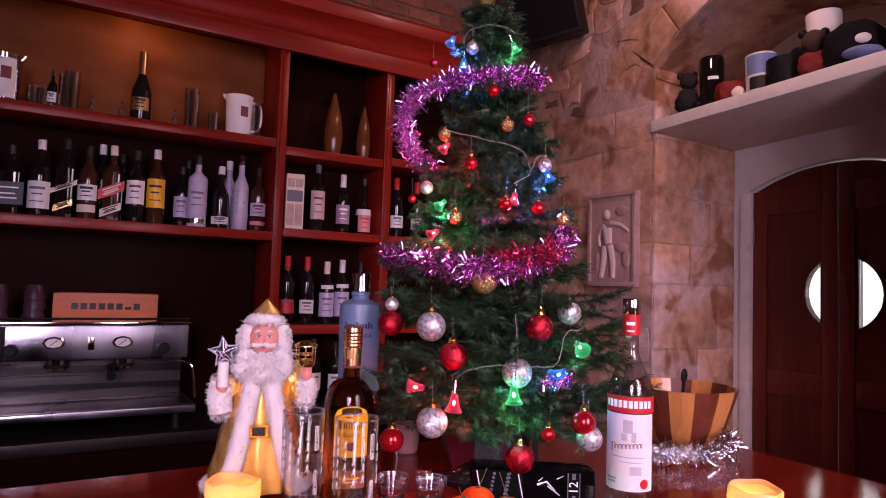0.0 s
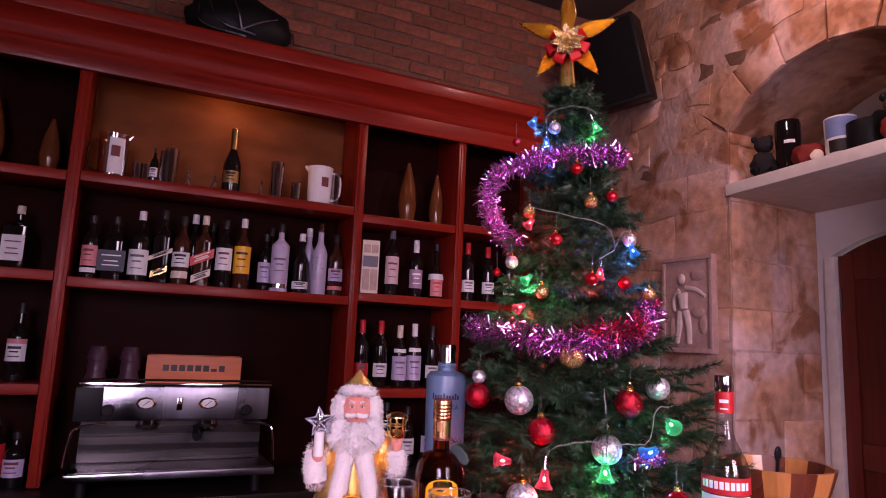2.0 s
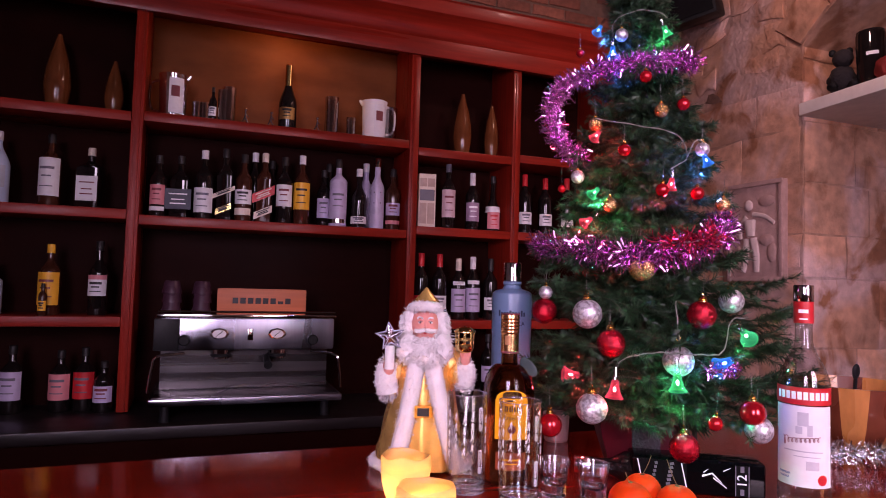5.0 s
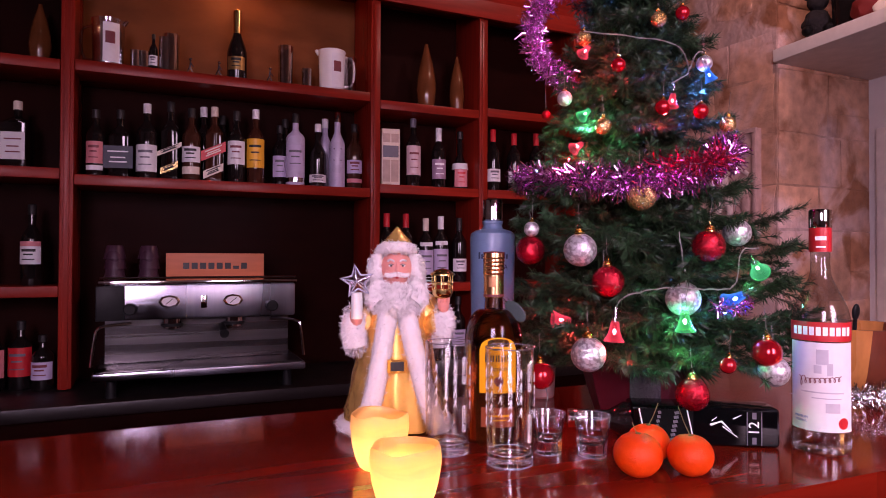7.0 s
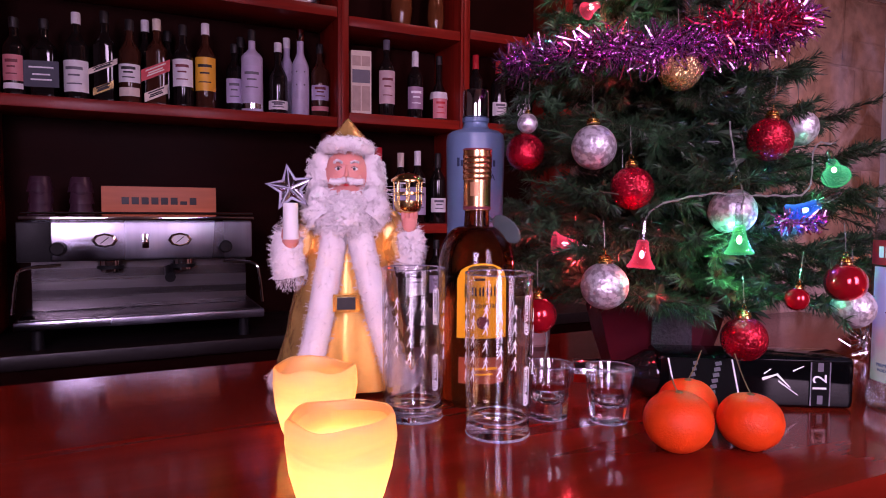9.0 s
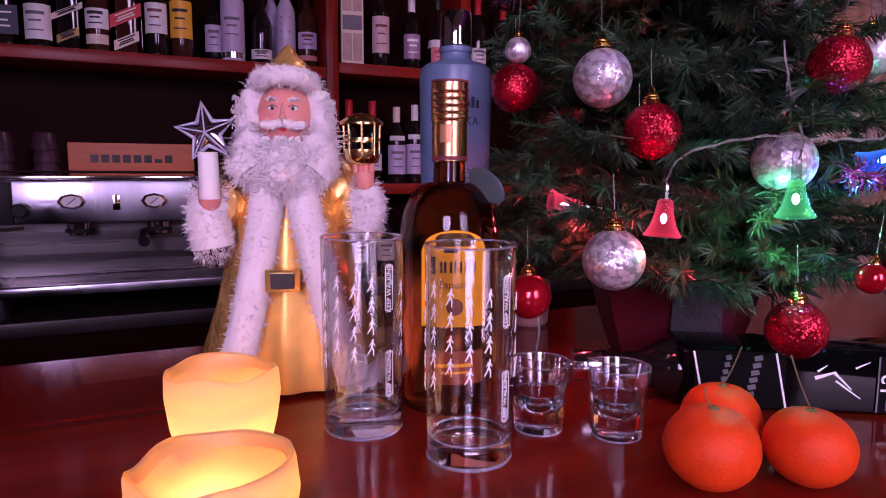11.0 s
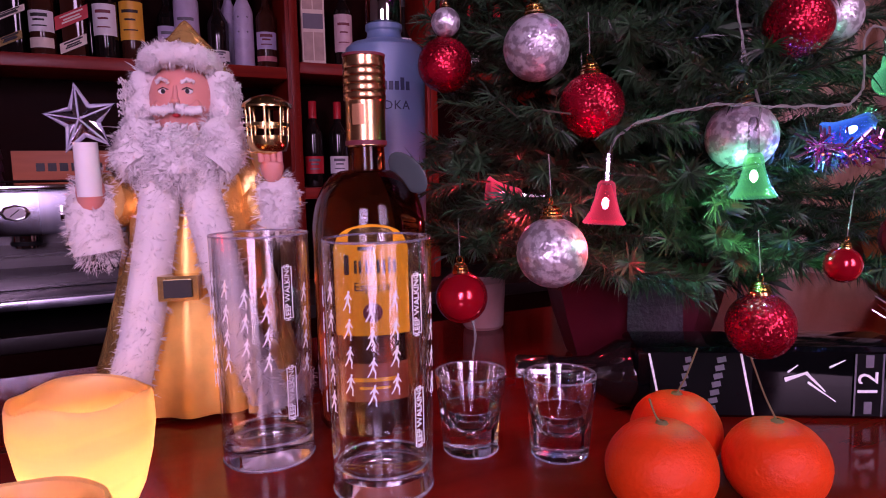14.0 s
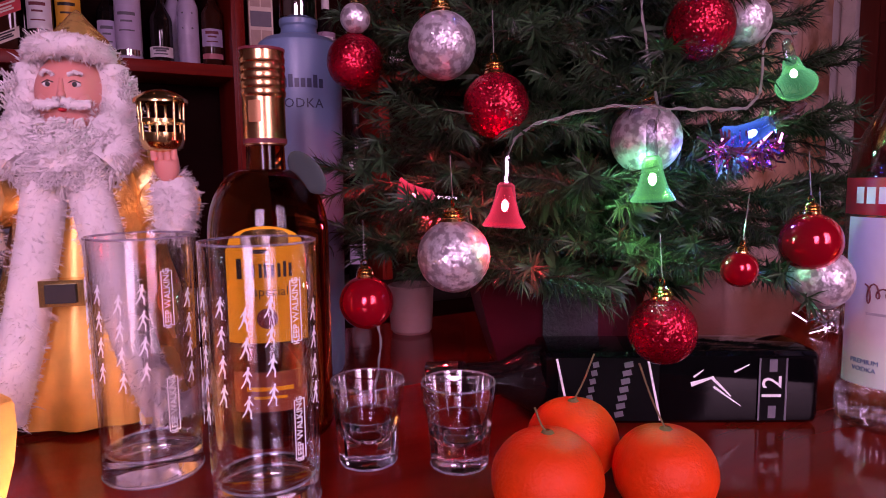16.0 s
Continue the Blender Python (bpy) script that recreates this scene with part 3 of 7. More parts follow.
def swing_doors():
    for k, (y0, y1, hinge) in enumerate(((1.592, DY1 - 0.03, 1), (DY0 + 0.03, 1.586, -1))):
        d = tagged(new("door_%d" % (k + 1)), "dark brown arched wooden swing door with a half-round window", "door", "pair of swing doors", "structure")
        d.location = (RX + 0.03, 0, 0)
        meet = y0 if hinge > 0 else y1
        cy, cz, rad, stile = 1.574, 1.50, 0.178, 0.083
        top = arc(DY0 + 0.03, DY1 - 0.03, DSPR, DRISE - 0.01, 30)

        def height(y):
            for p, q in zip(top, top[1:]):
                if min(p[0], q[0]) <= y <= max(p[0], q[0]):
                    return p[1] + (q[1] - p[1]) * (y - p[0]) / (q[0] - p[0])
            return min(top, key=lambda q: abs(q[0] - y))[1]
        # leaf built of upright strips, left open at the round window
        bm = bmesh.new()
        n = 96
        for i in range(n):
            a, b = y0 + (y1 - y0) * i / n, y0 + (y1 - y0) * (i + 1) / n
            mid = (a + b) / 2
            half = math.sqrt(max(0, rad * rad - (mid - cy) ** 2)) if abs(mid - meet) > stile else 0
            spans = [(0.01, cz - half), (cz + half, height(mid))] if half > 0.01 else [(0.01, height(mid))]
            for z0, z1 in spans:
                box(0, 0.04, a, b + 0.0006, z0, z1, bm=bm)
        part("door_panel", bm, M_DOOR, d)
        far = y1 if hinge > 0 else y0
        s = 1 if hinge > 0 else -1
        part("stile", box(-0.014, 0, *sorted((meet, meet + s * 0.07)), 0.02, height(meet + s * 0.03) - 0.01, 0.004), M_DOOR, d)
        part("stile", box(-0.014, 0, *sorted((far, far - s * 0.075)), 0.02, height(far - s * 0.05) - 0.02, 0.004), M_DOOR, d)
        part("rail", box(-0.012, 0, *sorted((meet + s * 0.072, far - s * 0.077)), 0.02, 0.25, 0.004), M_DOOR, d)
        part("rail", box(-0.012, 0, *sorted((meet + s * 0.072, far - s * 0.077)), 0.98, 1.10, 0.004), M_DOOR, d)
        part("rail", box(-0.012, 0, *sorted((meet + s * 0.072, far - s * 0.077)), 1.90, 2.03, 0.004), M_DOOR, d)
        part("hinge", box(-0.022, -0.014, *sorted((far - s * 0.004, far - s * 0.016)), 1.74, 1.86, 0.002), M_STEEL, d, "steel butt hinge")
        ring = bmesh.new()
        pts = [(-0.004, cy + s * (rad + 0.004) * math.cos(q), cz + (rad + 0.004) * math.sin(q)) for q in [math.radians(-62 + 124 * j / 16) for j in range(17)]]
        part("window_bead", tube(pts, 0.006, 6, ring), M_DOOR, d)
        pane = part("pane", box(0.016, 0.020, *sorted((meet + s * stile, cy + s * (rad - 0.001))), cz - rad, cz + rad), M_GLASS, d)
        pane.visible_shadow = False
    casing = bmesh.new()
    box(RX - 0.012, RX + 0.10, DY1 - 0.028, DY1 + 0.03, 0, DSPR, 0.004, casing)
    box(RX - 0.012, RX + 0.10, DY0 - 0.03, DY0 + 0.028, 0, DSPR, 0.004, casing)
    single("trim", casing, M_WHITEPAINT, "pale painted door posts", "trim", kind="structure")


swing_doors()

# white shelf board across the recess
ledge = single("wall_shelf", box(-0.03, RX - WX, -1.10, 0, -0.058, 0, 0.006), M_WHITEPAINT, "worn white-painted shelf board across the stone recess", "shelf", m=pose(WX, NY1 - 0.003, 2.322, -2.4, 0, 0))


# ---- the back bar ----
SHY, SHB = 2.80, 3.08


def back_bar():
    u = thing("back_bar", (0, SHY, 0), "tall red mahogany back-bar shelving with open bays", "shelving")
    d = SHB - SHY
    part("back_panel", box(-2.4, 1.98, d - 0.015, d + 0.018, 0.0, 2.72), M_WOODSHADE, u)
    for x in (-1.46, -0.320, 0.856, 1.392, 1.93):
        part("upright", box(x - 0.022, x + 0.022, 0, d - 0.017, 0.905, 2.60, 0.004), M_WOODV, u)
        part("moulding", box(x - 0.010, x + 0.010, -0.006, -0.0005, 0.905, 2.50, 0.002), M_WOODV, u)
    for x0, x1, z in ((-0.297, 0.833, 1.690), (-0.297, 0.833, 2.112), (0.879, 1.369, 1.712), (0.879, 1.369, 2.085), (0.879, 1.369, 1.272), (1.415, 1.907, 1.712), (1.415, 1.907, 2.10), (1.415, 1.907, 1.272),
                      (-1.437, -0.343, 1.708), (-1.437, -0.343, 2.105), (-1.437, -0.343, 1.280), (-2.4, -1.483, 1.708), (-2.4, -1.483, 2.105)):
        part("shelf", box(x0, x1, 0.002, d - 0.022, z - 0.040, z, 0.004), M_WOOD, u)
    # added board whose lighter colour carries the bay's warm light
    part("bay_panel", box(-0.297, 0.833, d - 0.021, d - 0.0165, 2.113, 2.60), M_LITBAY, u, "back board coloured lighter for the glow in the bay")
    part("top_board", box(-2.4, 1.98, 0.01, d - 0.017, 2.602, 2.64), M_WOOD, u)
    # cornice: a moulded section run along x
    section = [(0.0, 2.52), (-0.02, 2.52), (-0.024, 2.535), (-0.024, 2.60), (-0.035, 2.615), (-0.04, 2.64), (-0.055, 2.665), (-0.085, 2.69), (-0.10, 2.70), (-0.105, 2.72), (-0.105, 2.755), (-0.095, 2.77), (0.28, 2.77), (0.28, 2.742), (0.0, 2.742)]
    bm = bmesh.new()
    a = [bm.verts.new((-2.4, y, z)) for y, z in section]
    b = [bm.verts.new((2.0, y, z)) for y, z in section]
    for k in range(len(section)):
        j = (k + 1) % len(section)
        bm.faces.new((a[k], b[k], b[j], a[j]))
    bm.faces.new(a[::-1])
    bm.faces.new(b)
    bmesh.ops.recalc_face_normals(bm, faces=bm.faces[:])
    part("cornice", bm, M_WOOD, u)
    # worktop coloured almost black for the shade it stands in
    part("worktop", box(-2.4, 1.98, -0.27, d - 0.017, 0.855, 0.90, 0.006), mat("shaded_worktop", (0.012, 0.008, 0.008), 0.4), u)
    part("base_cabinet", box(-2.4, 1.98, -0.24, d - 0.017, 0.0, 0.853), M_WOODSHADE, u)
    # unseen disc, added to go with the bay's fill lamp
    part("cabinet_light", lathe([(0.0, 0.0), (0.022, 0.0), (0.022, -0.006), (0, -0.006)], 16, place=(0.27, 0.045, 2.601)), M_FLAME, u, "small round glowing disc added for the bay's warm fill")


back_bar()


def bar():
    u = thing("bar_counter", (0, 0, 0), "glossy red-brown wooden bar counter with a return", "counter")
    bm = bmesh.new()
    out = [(-1.6, 0.69), (0.895, 0.69), (0.915, 0.67), (0.915, -1.2), (1.50, -1.2), (1.50, 1.33), (-1.6, 1.33)]
    slab(out, 0.05, bm)
    bmesh.ops.bevel(bm, geom=[e for e in bm.edges if abs(e.verts[0].co.z - e.verts[1].co.z) < 1e-4], offset=0.012, segments=3, affect="EDGES", profile=0.6)
    turned(bm, Matrix.Translation((0, 0, BAR - 0.05)))
    part("counter_top", bm, M_BAR, u)
    part("front_panel", box(-1.6, 0.96, 0.78, 0.82, 0.0, BAR - 0.052), M_BARFRONT, u)
    part("front_panel", box(1.00, 1.04, -1.2, 0.775, 0.0, BAR - 0.052), M_BARFRONT, u)
    part("front_panel", box(1.41, 1.45, -1.2, 1.27, 0.0, BAR - 0.052), M_BARFRONT, u)
    part("back_panel", box(-1.6, 1.405, 1.22, 1.26, 0.0, BAR - 0.052), M_BARFRONT, u)


bar()


# ---- the Christmas tree on the bar ----
TREE = Vector((0.79, 1.06, BAR))
TIP = 2.045


def reach(z):
    return 0.020 + 0.302 * max(0.0, TIP - z)


def fir():
    rng = random.Random(7)
    u = thing("christmas_tree", TREE, "artificial green fir tree standing on the bar counter", "tree")
    part("trunk", tube([(0, 0, 0.03), (0, 0, 0.74), (-0.024, 0.002, TIP - BAR + 0.03)], 0.014, 8, taper=0.4), M_BARK, u)
    verts, faces, wires = [], [], bmesh.new()

    def bristle(path, length, density, droop, thick=0.00060):
        for a, b in zip(path, path[1:]):
            axis = (b - a).normalized()
            for _ in range(max(1, int((b - a).length * density))):
                p = a.lerp(b, rng.random())
                side = axis.orthogonal().normalized()
                side.rotate(Matrix.Rotation(rng.random() * 6.283, 3, axis))
                d = (side * rng.uniform(0.55, 1.0) + axis * rng.uniform(0.35, 1.0)).normalized()
                d.z -= droop
                ln = length * rng.uniform(0.65, 1.2)
                w = axis.cross(d).normalized() * thick
                k = len(verts)
                mid = p + d * ln * 0.5
                end = p + d * ln + Vector((0, 0, -0.12 * ln))
                verts.extend([p - w, p + w, mid + w, mid - w, end])
                faces.extend([(k, k + 1, k + 2, k + 3), (k + 3, k + 2, k + 4)])

    z = 1.215
    tier = 0
    while z < TIP - 0.03:
        r = reach(z)
        count = max(5, int(7 + r * 26))
        for k in range(count):
            a = 2 * math.pi * (k + 0.5 * (tier % 2)) / count + rng.uniform(-0.16, 0.16)
            ln = r * rng.uniform(0.76, 1.08) * (1 + (0.40 * max(0.0, math.cos(a - 0.15)) ** 2 if z < 1.5 else 0.0))
            out = Vector((math.cos(a), math.sin(a), 0))
            rise = rng.uniform(-0.14, 0.22)
            base = Vector((0, 0, z - BAR + 0.03 + rng.uniform(-0.02, 0.02)))
            pts = [base, base + out * ln * 0.35 + Vector((0, 0, 0.03 * rise)), base + out * ln * 0.72 + Vector((0, 0, -0.05 * ln)), base + out * ln + Vector((0, 0, rise * ln * 0.45))]
            path = spline(pts, 4)
            tube(path, 0.0016, 4, wires, 0.5)
            bristle(path[1:], 0.0185, 1900, 0.05)
            bristle([path[-1], path[-1] + (path[-1] - path[-3]).normalized() * 0.014], 0.020, 1900, 0.0)
            for f in (0.22, 0.40, 0.58, 0.76, 0.88):
                for s in (-1, 1):
                    i = int(f * (len(path) - 1))
                    side = Vector((-out.y, out.x, 0)) * s
                    tl = (0.035 + 0.20 * ln) * rng.uniform(0.7, 1.15) * (1.15 - f * 0.5)
                    tip = path[i] + (out * 0.65 + side * 0.9).normalized() * tl + Vector((0, 0, rng.uniform(-0.25, 0.35) * tl))
                    twig = [path[i], path[i].lerp(tip, 0.5) + Vector((0, 0, 0.004)), tip]
                    tube(twig, 0.0011, 3, wires, 0.6)
                    bristle(twig, 0.0170, 1700, 0.04)
                    bristle([tip, tip + (tip - path[i]).normalized() * 0.010], 0.0175, 1500, 0.0)
        z += 0.044 + 0.016 * rng.random()
        tier += 1
    # a thick dark heart of short needles round the trunk
    z = 1.20
    while z < TIP - 0.12:
        r = reach(z)
        for k in range(9):
            a = 2.4 * k + z * 40
            out = Vector((math.cos(a), math.sin(a), 0)) * r * 0.55
            bristle([Vector((0, 0, z - BAR)), Vector((out.x, out.y, z - BAR + rng.uniform(-0.02, 0.02)))], 0.030, 900, 0.0, 0.0022)
        z += 0.032
    top = [Vector((0, 0, TIP - BAR - 0.16)), Vector((0, 0, TIP - BAR - 0.08)), Vector((0, 0, TIP - BAR + 0.015))]
    bristle(top, 0.035, 900, -0.2)
    part("branch_wire", wires, M_BARK, u)
    # needles give way to whatever hangs outside them
    solid = np.array([tuple(v) for v in verts]).reshape(-1, 5, 3)
    ends = solid[:, 4] + np.array(tuple(TREE))
    roots = solid[:, 0] + np.array(tuple(TREE))
    # the tip leans a little
    solid[:, :, 0] -= 0.020 * np.clip((solid[:, :, 2] - 0.74) / 0.25, 0, 1)
    keep = np.ones(len(solid), bool)
    for place, r in HUNG:
        c = np.array(place)
        out = np.array((c[0] - TREE.x, c[1] - TREE.y, 0.0))
        out /= np.linalg.norm(out)
        for q in (ends, roots):
            d = q - c
            ahead = d @ out
            off = np.linalg.norm(d - ahead[:, None] * out, axis=1)
            keep &= ~((ahead > -0.5 * r) & (ahead < 0.12) & (off < r * 1.12))
    verts = solid[keep].reshape(-1, 3).tolist()
    faces = [f for k in range(int(keep.sum())) for f in ((5 * k, 5 * k + 1, 5 * k + 2, 5 * k + 3), (5 * k + 3, 5 * k + 2, 5 * k + 4))]
    crown = new("crown", lists_mesh("crown", verts, faces, [M_NEEDLE]))
    crown.parent = u
    # pot: a square tapered planter with a cloth band
    bm = bmesh.new()
    lathe([(0, 0.002), (0.072, 0.002), (0.088, 0.05), (0.102, 0.105), (0.107, 0.115), (0.099, 0.115), (0.094, 0.105), (0, 0.10)], 8, bm)
    part("pot", bm, M_POT, u, "dark purple-brown tapered faceted pot")
    for a in (-0.9, 0.3):
        part("cloth_band", turned(bent(sheet(0.05, 0.105, 8, 0.003, place=(0, 0.004)), 0.106), pose(0, 0, 0, 0, 0, math.degrees(a) + 20)), M_MESHCLOTH, u, "grey mesh cloth hanging over the pot")



def bauble_kind(name, r, material, label, category="bauble"):
    u = thing(name, (0, 0, -5), label, category, "tree baubles")
    part("ball", ball(r, u=28, v=18), material, u)
    bm = lathe([(0.0, r * 0.94), (r * 0.34, r * 0.93), (r * 0.31, r * 1.02), (r * 0.34, r * 1.05), (r * 0.28, r * 1.12), (r * 0.31, r * 1.15), (r * 0.25, r * 1.22), (r * 0.27, r * 1.25), (r * 0.18, r * 1.32), (0, r * 1.34)], 14)
    part("cap", bm, M_BRASS, u, "ribbed brass cap")
    loop = [(math.cos(q) * r * 0.13, 0, r * 1.44 + math.sin(q) * r * 0.13) for q in [2 * math.pi * k / 12 for k in range(13)]]
    part("loop", tube(loop, 0.0007, 4), M_BRASS, u)
    part("thread", tube([(0, 0, r * 1.56), (0.001, 0.001, r * 1.56 + 0.032)], 0.0004, 4), M_WIRE, u)
    return u


HUNG = []
BAUBLES = {
    "red": (bauble_kind("bauble", 0.0245, M_REDBALL, "deep red glittered bauble hanging on the fir"), [(0.621, 0.925, 1.353), (0.706, 0.838, 1.188), (0.565, 1.062, 1.402), (0.752, 0.850, 1.408)]),
    "shine": (bauble_kind("bauble", 0.0215, M_REDSHINE, "shiny plain red bauble hanging low on the fir"), [(0.540, 0.990, 1.202), (0.806, 0.792, 1.250)]),
    "silver": (bauble_kind("bauble", 0.0265, M_SILVERBALL, "frosted silver bauble with a crackled sheen"), [(0.600, 0.968, 1.402), (0.580, 0.920, 1.243), (0.722, 0.872, 1.327)]),
    "silverside": (bauble_kind("bauble", 0.0225, M_SILVERBALL, "smaller frosted silver bauble on a side branch"), [(0.858, 0.890, 1.432), (0.818, 0.790, 1.222)]),
    "gold": (bauble_kind("bauble", 0.0245, M_GOLDBALL, "large gold glittered bauble over the tinsel"), [(0.669, 0.905, 1.488)]),
    "goldsmall": (bauble_kind("bauble", 0.0130, M_GOLDBALL, "small gold glittered bauble high on the fir"), [(0.737, 0.940, 1.785), (0.655, 1.033, 1.770), (0.637, 0.957, 1.602), (0.831, 0.884, 1.608)]),
    "redsmall": (bauble_kind("bauble", 0.0122, M_REDSHINE, "small shiny red bauble high on the fir"), [(0.721, 0.966, 1.855), (0.783, 0.934, 1.801), (0.670, 0.960, 1.706), (0.709, 0.902, 1.628), (0.772, 0.884, 1.624), (0.730, 0.795, 1.236)]),
    "redtiny": (bauble_kind("bauble", 0.0085, M_REDSHINE, "tiny red bauble among the fir needles"), [(0.667, 1.110, 1.939), (0.625, 1.104, 1.649), (0.660, 0.985, 1.360)]),
    "silversmall": (bauble_kind("bauble", 0.0130, M_SILVERBALL, "small silver bauble high on the fir"), [(0.707, 1.024, 1.954), (0.624, 1.045, 1.665), (0.806, 0.909, 1.712), (0.564, 1.056, 1.438)]),
}
for made, places in BAUBLES.values():
    for k, p in enumerate(places):
        HUNG.append((p, max(v.co.length for v in made.children[0].data.vertices)))
        m = pose(*p, 4 * (k % 3) - 4, 3 * (k % 2), 70 * k)
        if k == 0:
            made.matrix_world = m
        else:
            copy_thing(made, m)


def tinsel(name, points, n, length, material, label, width=0.0022, seed=3):
    rng = random.Random(seed)
    path = spline(points, 8)
    verts, faces = strips(n, length, width, path, 0.001, rng)
    ob = new(name, lists_mesh(name, verts, faces, [material]))
    core = part("core_thread", tube(path, 0.0015, 5), M_WIRE, ob)
    return tagged(ob, label, "tinsel", "tree tinsel")


tinsel("tinsel_garland", [(0.829, 0.965, 1.897), (0.793, 0.955, 1.894), (0.738, 0.985, 1.892), (0.683, 1.035, 1.888), (0.629, 1.100, 1.861), (0.610, 1.130, 1.814), (0.636, 1.130, 1.753), (0.662, 1.090, 1.706)], 3500, 0.027, M_TINSEL, "shiny purple tinsel garland wound round the upper fir", 0.0019)
tinsel("tinsel_garland", [(0.600, 1.160, 1.538), (0.596, 1.060, 1.525), (0.606, 0.970, 1.516), (0.655, 0.895, 1.508), (0.730, 0.860, 1.518), (0.808, 0.865, 1.550), (0.874, 0.930, 1.586)], 3900, 0.030, M_TINSEL, "shiny purple tinsel garland wound round the middle of the fir", 0.0019, seed=5)
tinsel("tinsel_garland", [(0.680, 0.872, 1.530), (0.730, 0.845, 1.533), (0.785, 0.845, 1.548)], 300, 0.032, M_TINSELRED, "red tinsel strand mixed into the purple garland", seed=8)
tinsel("tinsel_garland", [(0.745, 0.828, 1.318), (0.775, 0.822, 1.316), (0.805, 0.822, 1.320)], 230, 0.015, M_TINSEL, "short purple tinsel strand on a low branch", seed=9)

# fairy lights: (place, colour, lamp power)
RED, GREEN, BLUE = (1.0, 0.05, 0.06), (0.02, 0.90, 0.40), (0.06, 0.20, 1.0)
GLOWS = {RED: bell_plastic("red_light", (1.0, 0.12, 0.20), 0.9), GREEN: bell_plastic("green_light", GREEN, 0.8), BLUE: bell_plastic("blue_light", (0.05, 0.36, 1.0), 0.9)}
BULBS = {RED: glow("red_bulb", (1.0, 0.45, 0.50), 9.0), GREEN: glow("green_bulb", (0.35, 1.0, 0.70), 9.0), BLUE: glow("blue_bulb", (0.30, 0.65, 1.0), 9.0)}
M_STEMPLASTIC = thin_glass("clear_stem_plastic", (0.86, 0.86, 0.92), 0.16, 1.8)


def bell_light(place, color, power, tilt=(0, 0)):
    name = {RED: "red", GREEN: "green", BLUE: "blue"}[color]
    size = 1.0 if place[2] < 1.5 else 0.72
    u = thing("fairy_light", pose(*place, tilt[0], tilt[1], 0) @ Matrix.Diagonal((size, size, size, 1)), "%s glowing bell-shaped fairy light on the fir" % name, "fairy light", "fairy lights")
    outer = [(0.004, 0.022), (0.006, 0.020), (0.0075, 0.010), (0.0105, 0.0), (0.0140, -0.006), (0.0150, -0.008), (0.0138, -0.008), (0.0095, 0.0), (0.0065, 0.010), (0.0035, 0.019)]
    part("bell", lathe(outer, 18), GLOWS[color], u)
    part("rim", lathe([(0.0141, -0.0062), (0.0153, -0.0080), (0.0141, -0.0090), (0.0136, -0.0075)], 18), GLOWS[color], u)
    part("bulb", ball(0.0027, (0, 0, 0.006), u=10, v=8, scale=(1, 1, 1.6)), BULBS[color], u)
    part("socket", lathe([(0, 0.021), (0.0042, 0.021), (0.0036, 0.042), (0.002, 0.046), (0, 0.046)], 10), M_STEMPLASTIC, u, "clear plastic stem")
    lamp("fairy_light_lamp", "POINT", Vector(place) + Vector((TREE.x - place[0], TREE.y - place[1], 0)).normalized() * 0.016 + Vector((0, 0, -0.022)), power * 1.7, color, 0.005)


for p, c, w, t in (((0.601, 0.886, 1.274), RED, 0.10, (0, 4)), ((0.686, 0.832, 1.291), GREEN, 0.20, (0, -3)), ((0.826, 0.822, 1.372), GREEN, 0.03, (20, -60)),
                   ((0.772, 0.825, 1.326), BLUE, 0.09, (60, 20)), ((0.600, 1.030, 1.285), RED, 0.16, (20, 95)), ((0.699, 1.095, 1.986), BLUE, 0.23, (0, 30)),
                   ((0.778, 0.976, 1.952), GREEN, 0.19, (0, -30)), ((0.695, 1.036, 1.918), BLUE, 0.27, (0, 0)), ((0.646, 1.020, 1.741), RED, 0.15, (0, 40)),
                   ((0.625, 0.993, 1.626), GREEN, 0.23, (0, 50)), ((0.724, 0.897, 1.635), RED, 0.11, (0, 10)), ((0.809, 0.900, 1.687), BLUE, 0.30, (0, -30)), ((0.610, 0.994, 1.571), RED, 0.19, (0, 60))):
    bell_light(p, c, w, t)
    HUNG.append((p, 0.020 if p[2] < 1.5 else 0.016))


fir()


def cable(points, label="thin clear cable of the fairy lights looping over the fir"):
    path = spline(points, 8)
    bm = tube(path, 0.0007, 5)
    twist = [p + 0.0014 * Vector((math.sin(i * 1.1), 0, math.cos(i * 1.1))) for i, p in enumerate(path)]
    tube(twist, 0.0006, 5, bm)
    single("light_cable", bm, M_WIRE, label, "cable", "fairy light cables")


cable([(0.601, 0.886, 1.310), (0.611, 0.879, 1.330), (0.637, 0.861, 1.341), (0.666, 0.842, 1.346), (0.696, 0.828, 1.344), (0.722, 0.819, 1.344), (0.748, 0.808, 1.345), (0.760, 0.805, 1.356)])
cable([(0.686, 0.832, 1.328), (0.692, 0.834, 1.345), (0.715, 0.866, 1.390), (0.722, 0.880, 1.430)])
cable([(0.694, 1.036, 1.952), (0.696, 1.030, 1.984), (0.726, 1.000, 1.998), (0.761, 0.980, 1.993), (0.777, 0.976, 1.984)])
cable([(0.646, 1.020, 1.777), (0.696, 0.950, 1.753), (0.746, 0.910, 1.734), (0.762, 0.900, 1.692), (0.724, 0.897, 1.667)])
cable([(0.762, 0.900, 1.692), (0.782, 0.898, 1.725), (0.809, 0.900, 1.718)])
cable([(0.826, 0.822, 1.405), (0.790, 0.822, 1.400), (0.760, 0.805, 1.356)])
cable([(0.548, 0.990, 1.200), (0.549, 0.985, 1.165), (0.546, 0.990, 1.130), (0.550, 1.000, 1.103)])


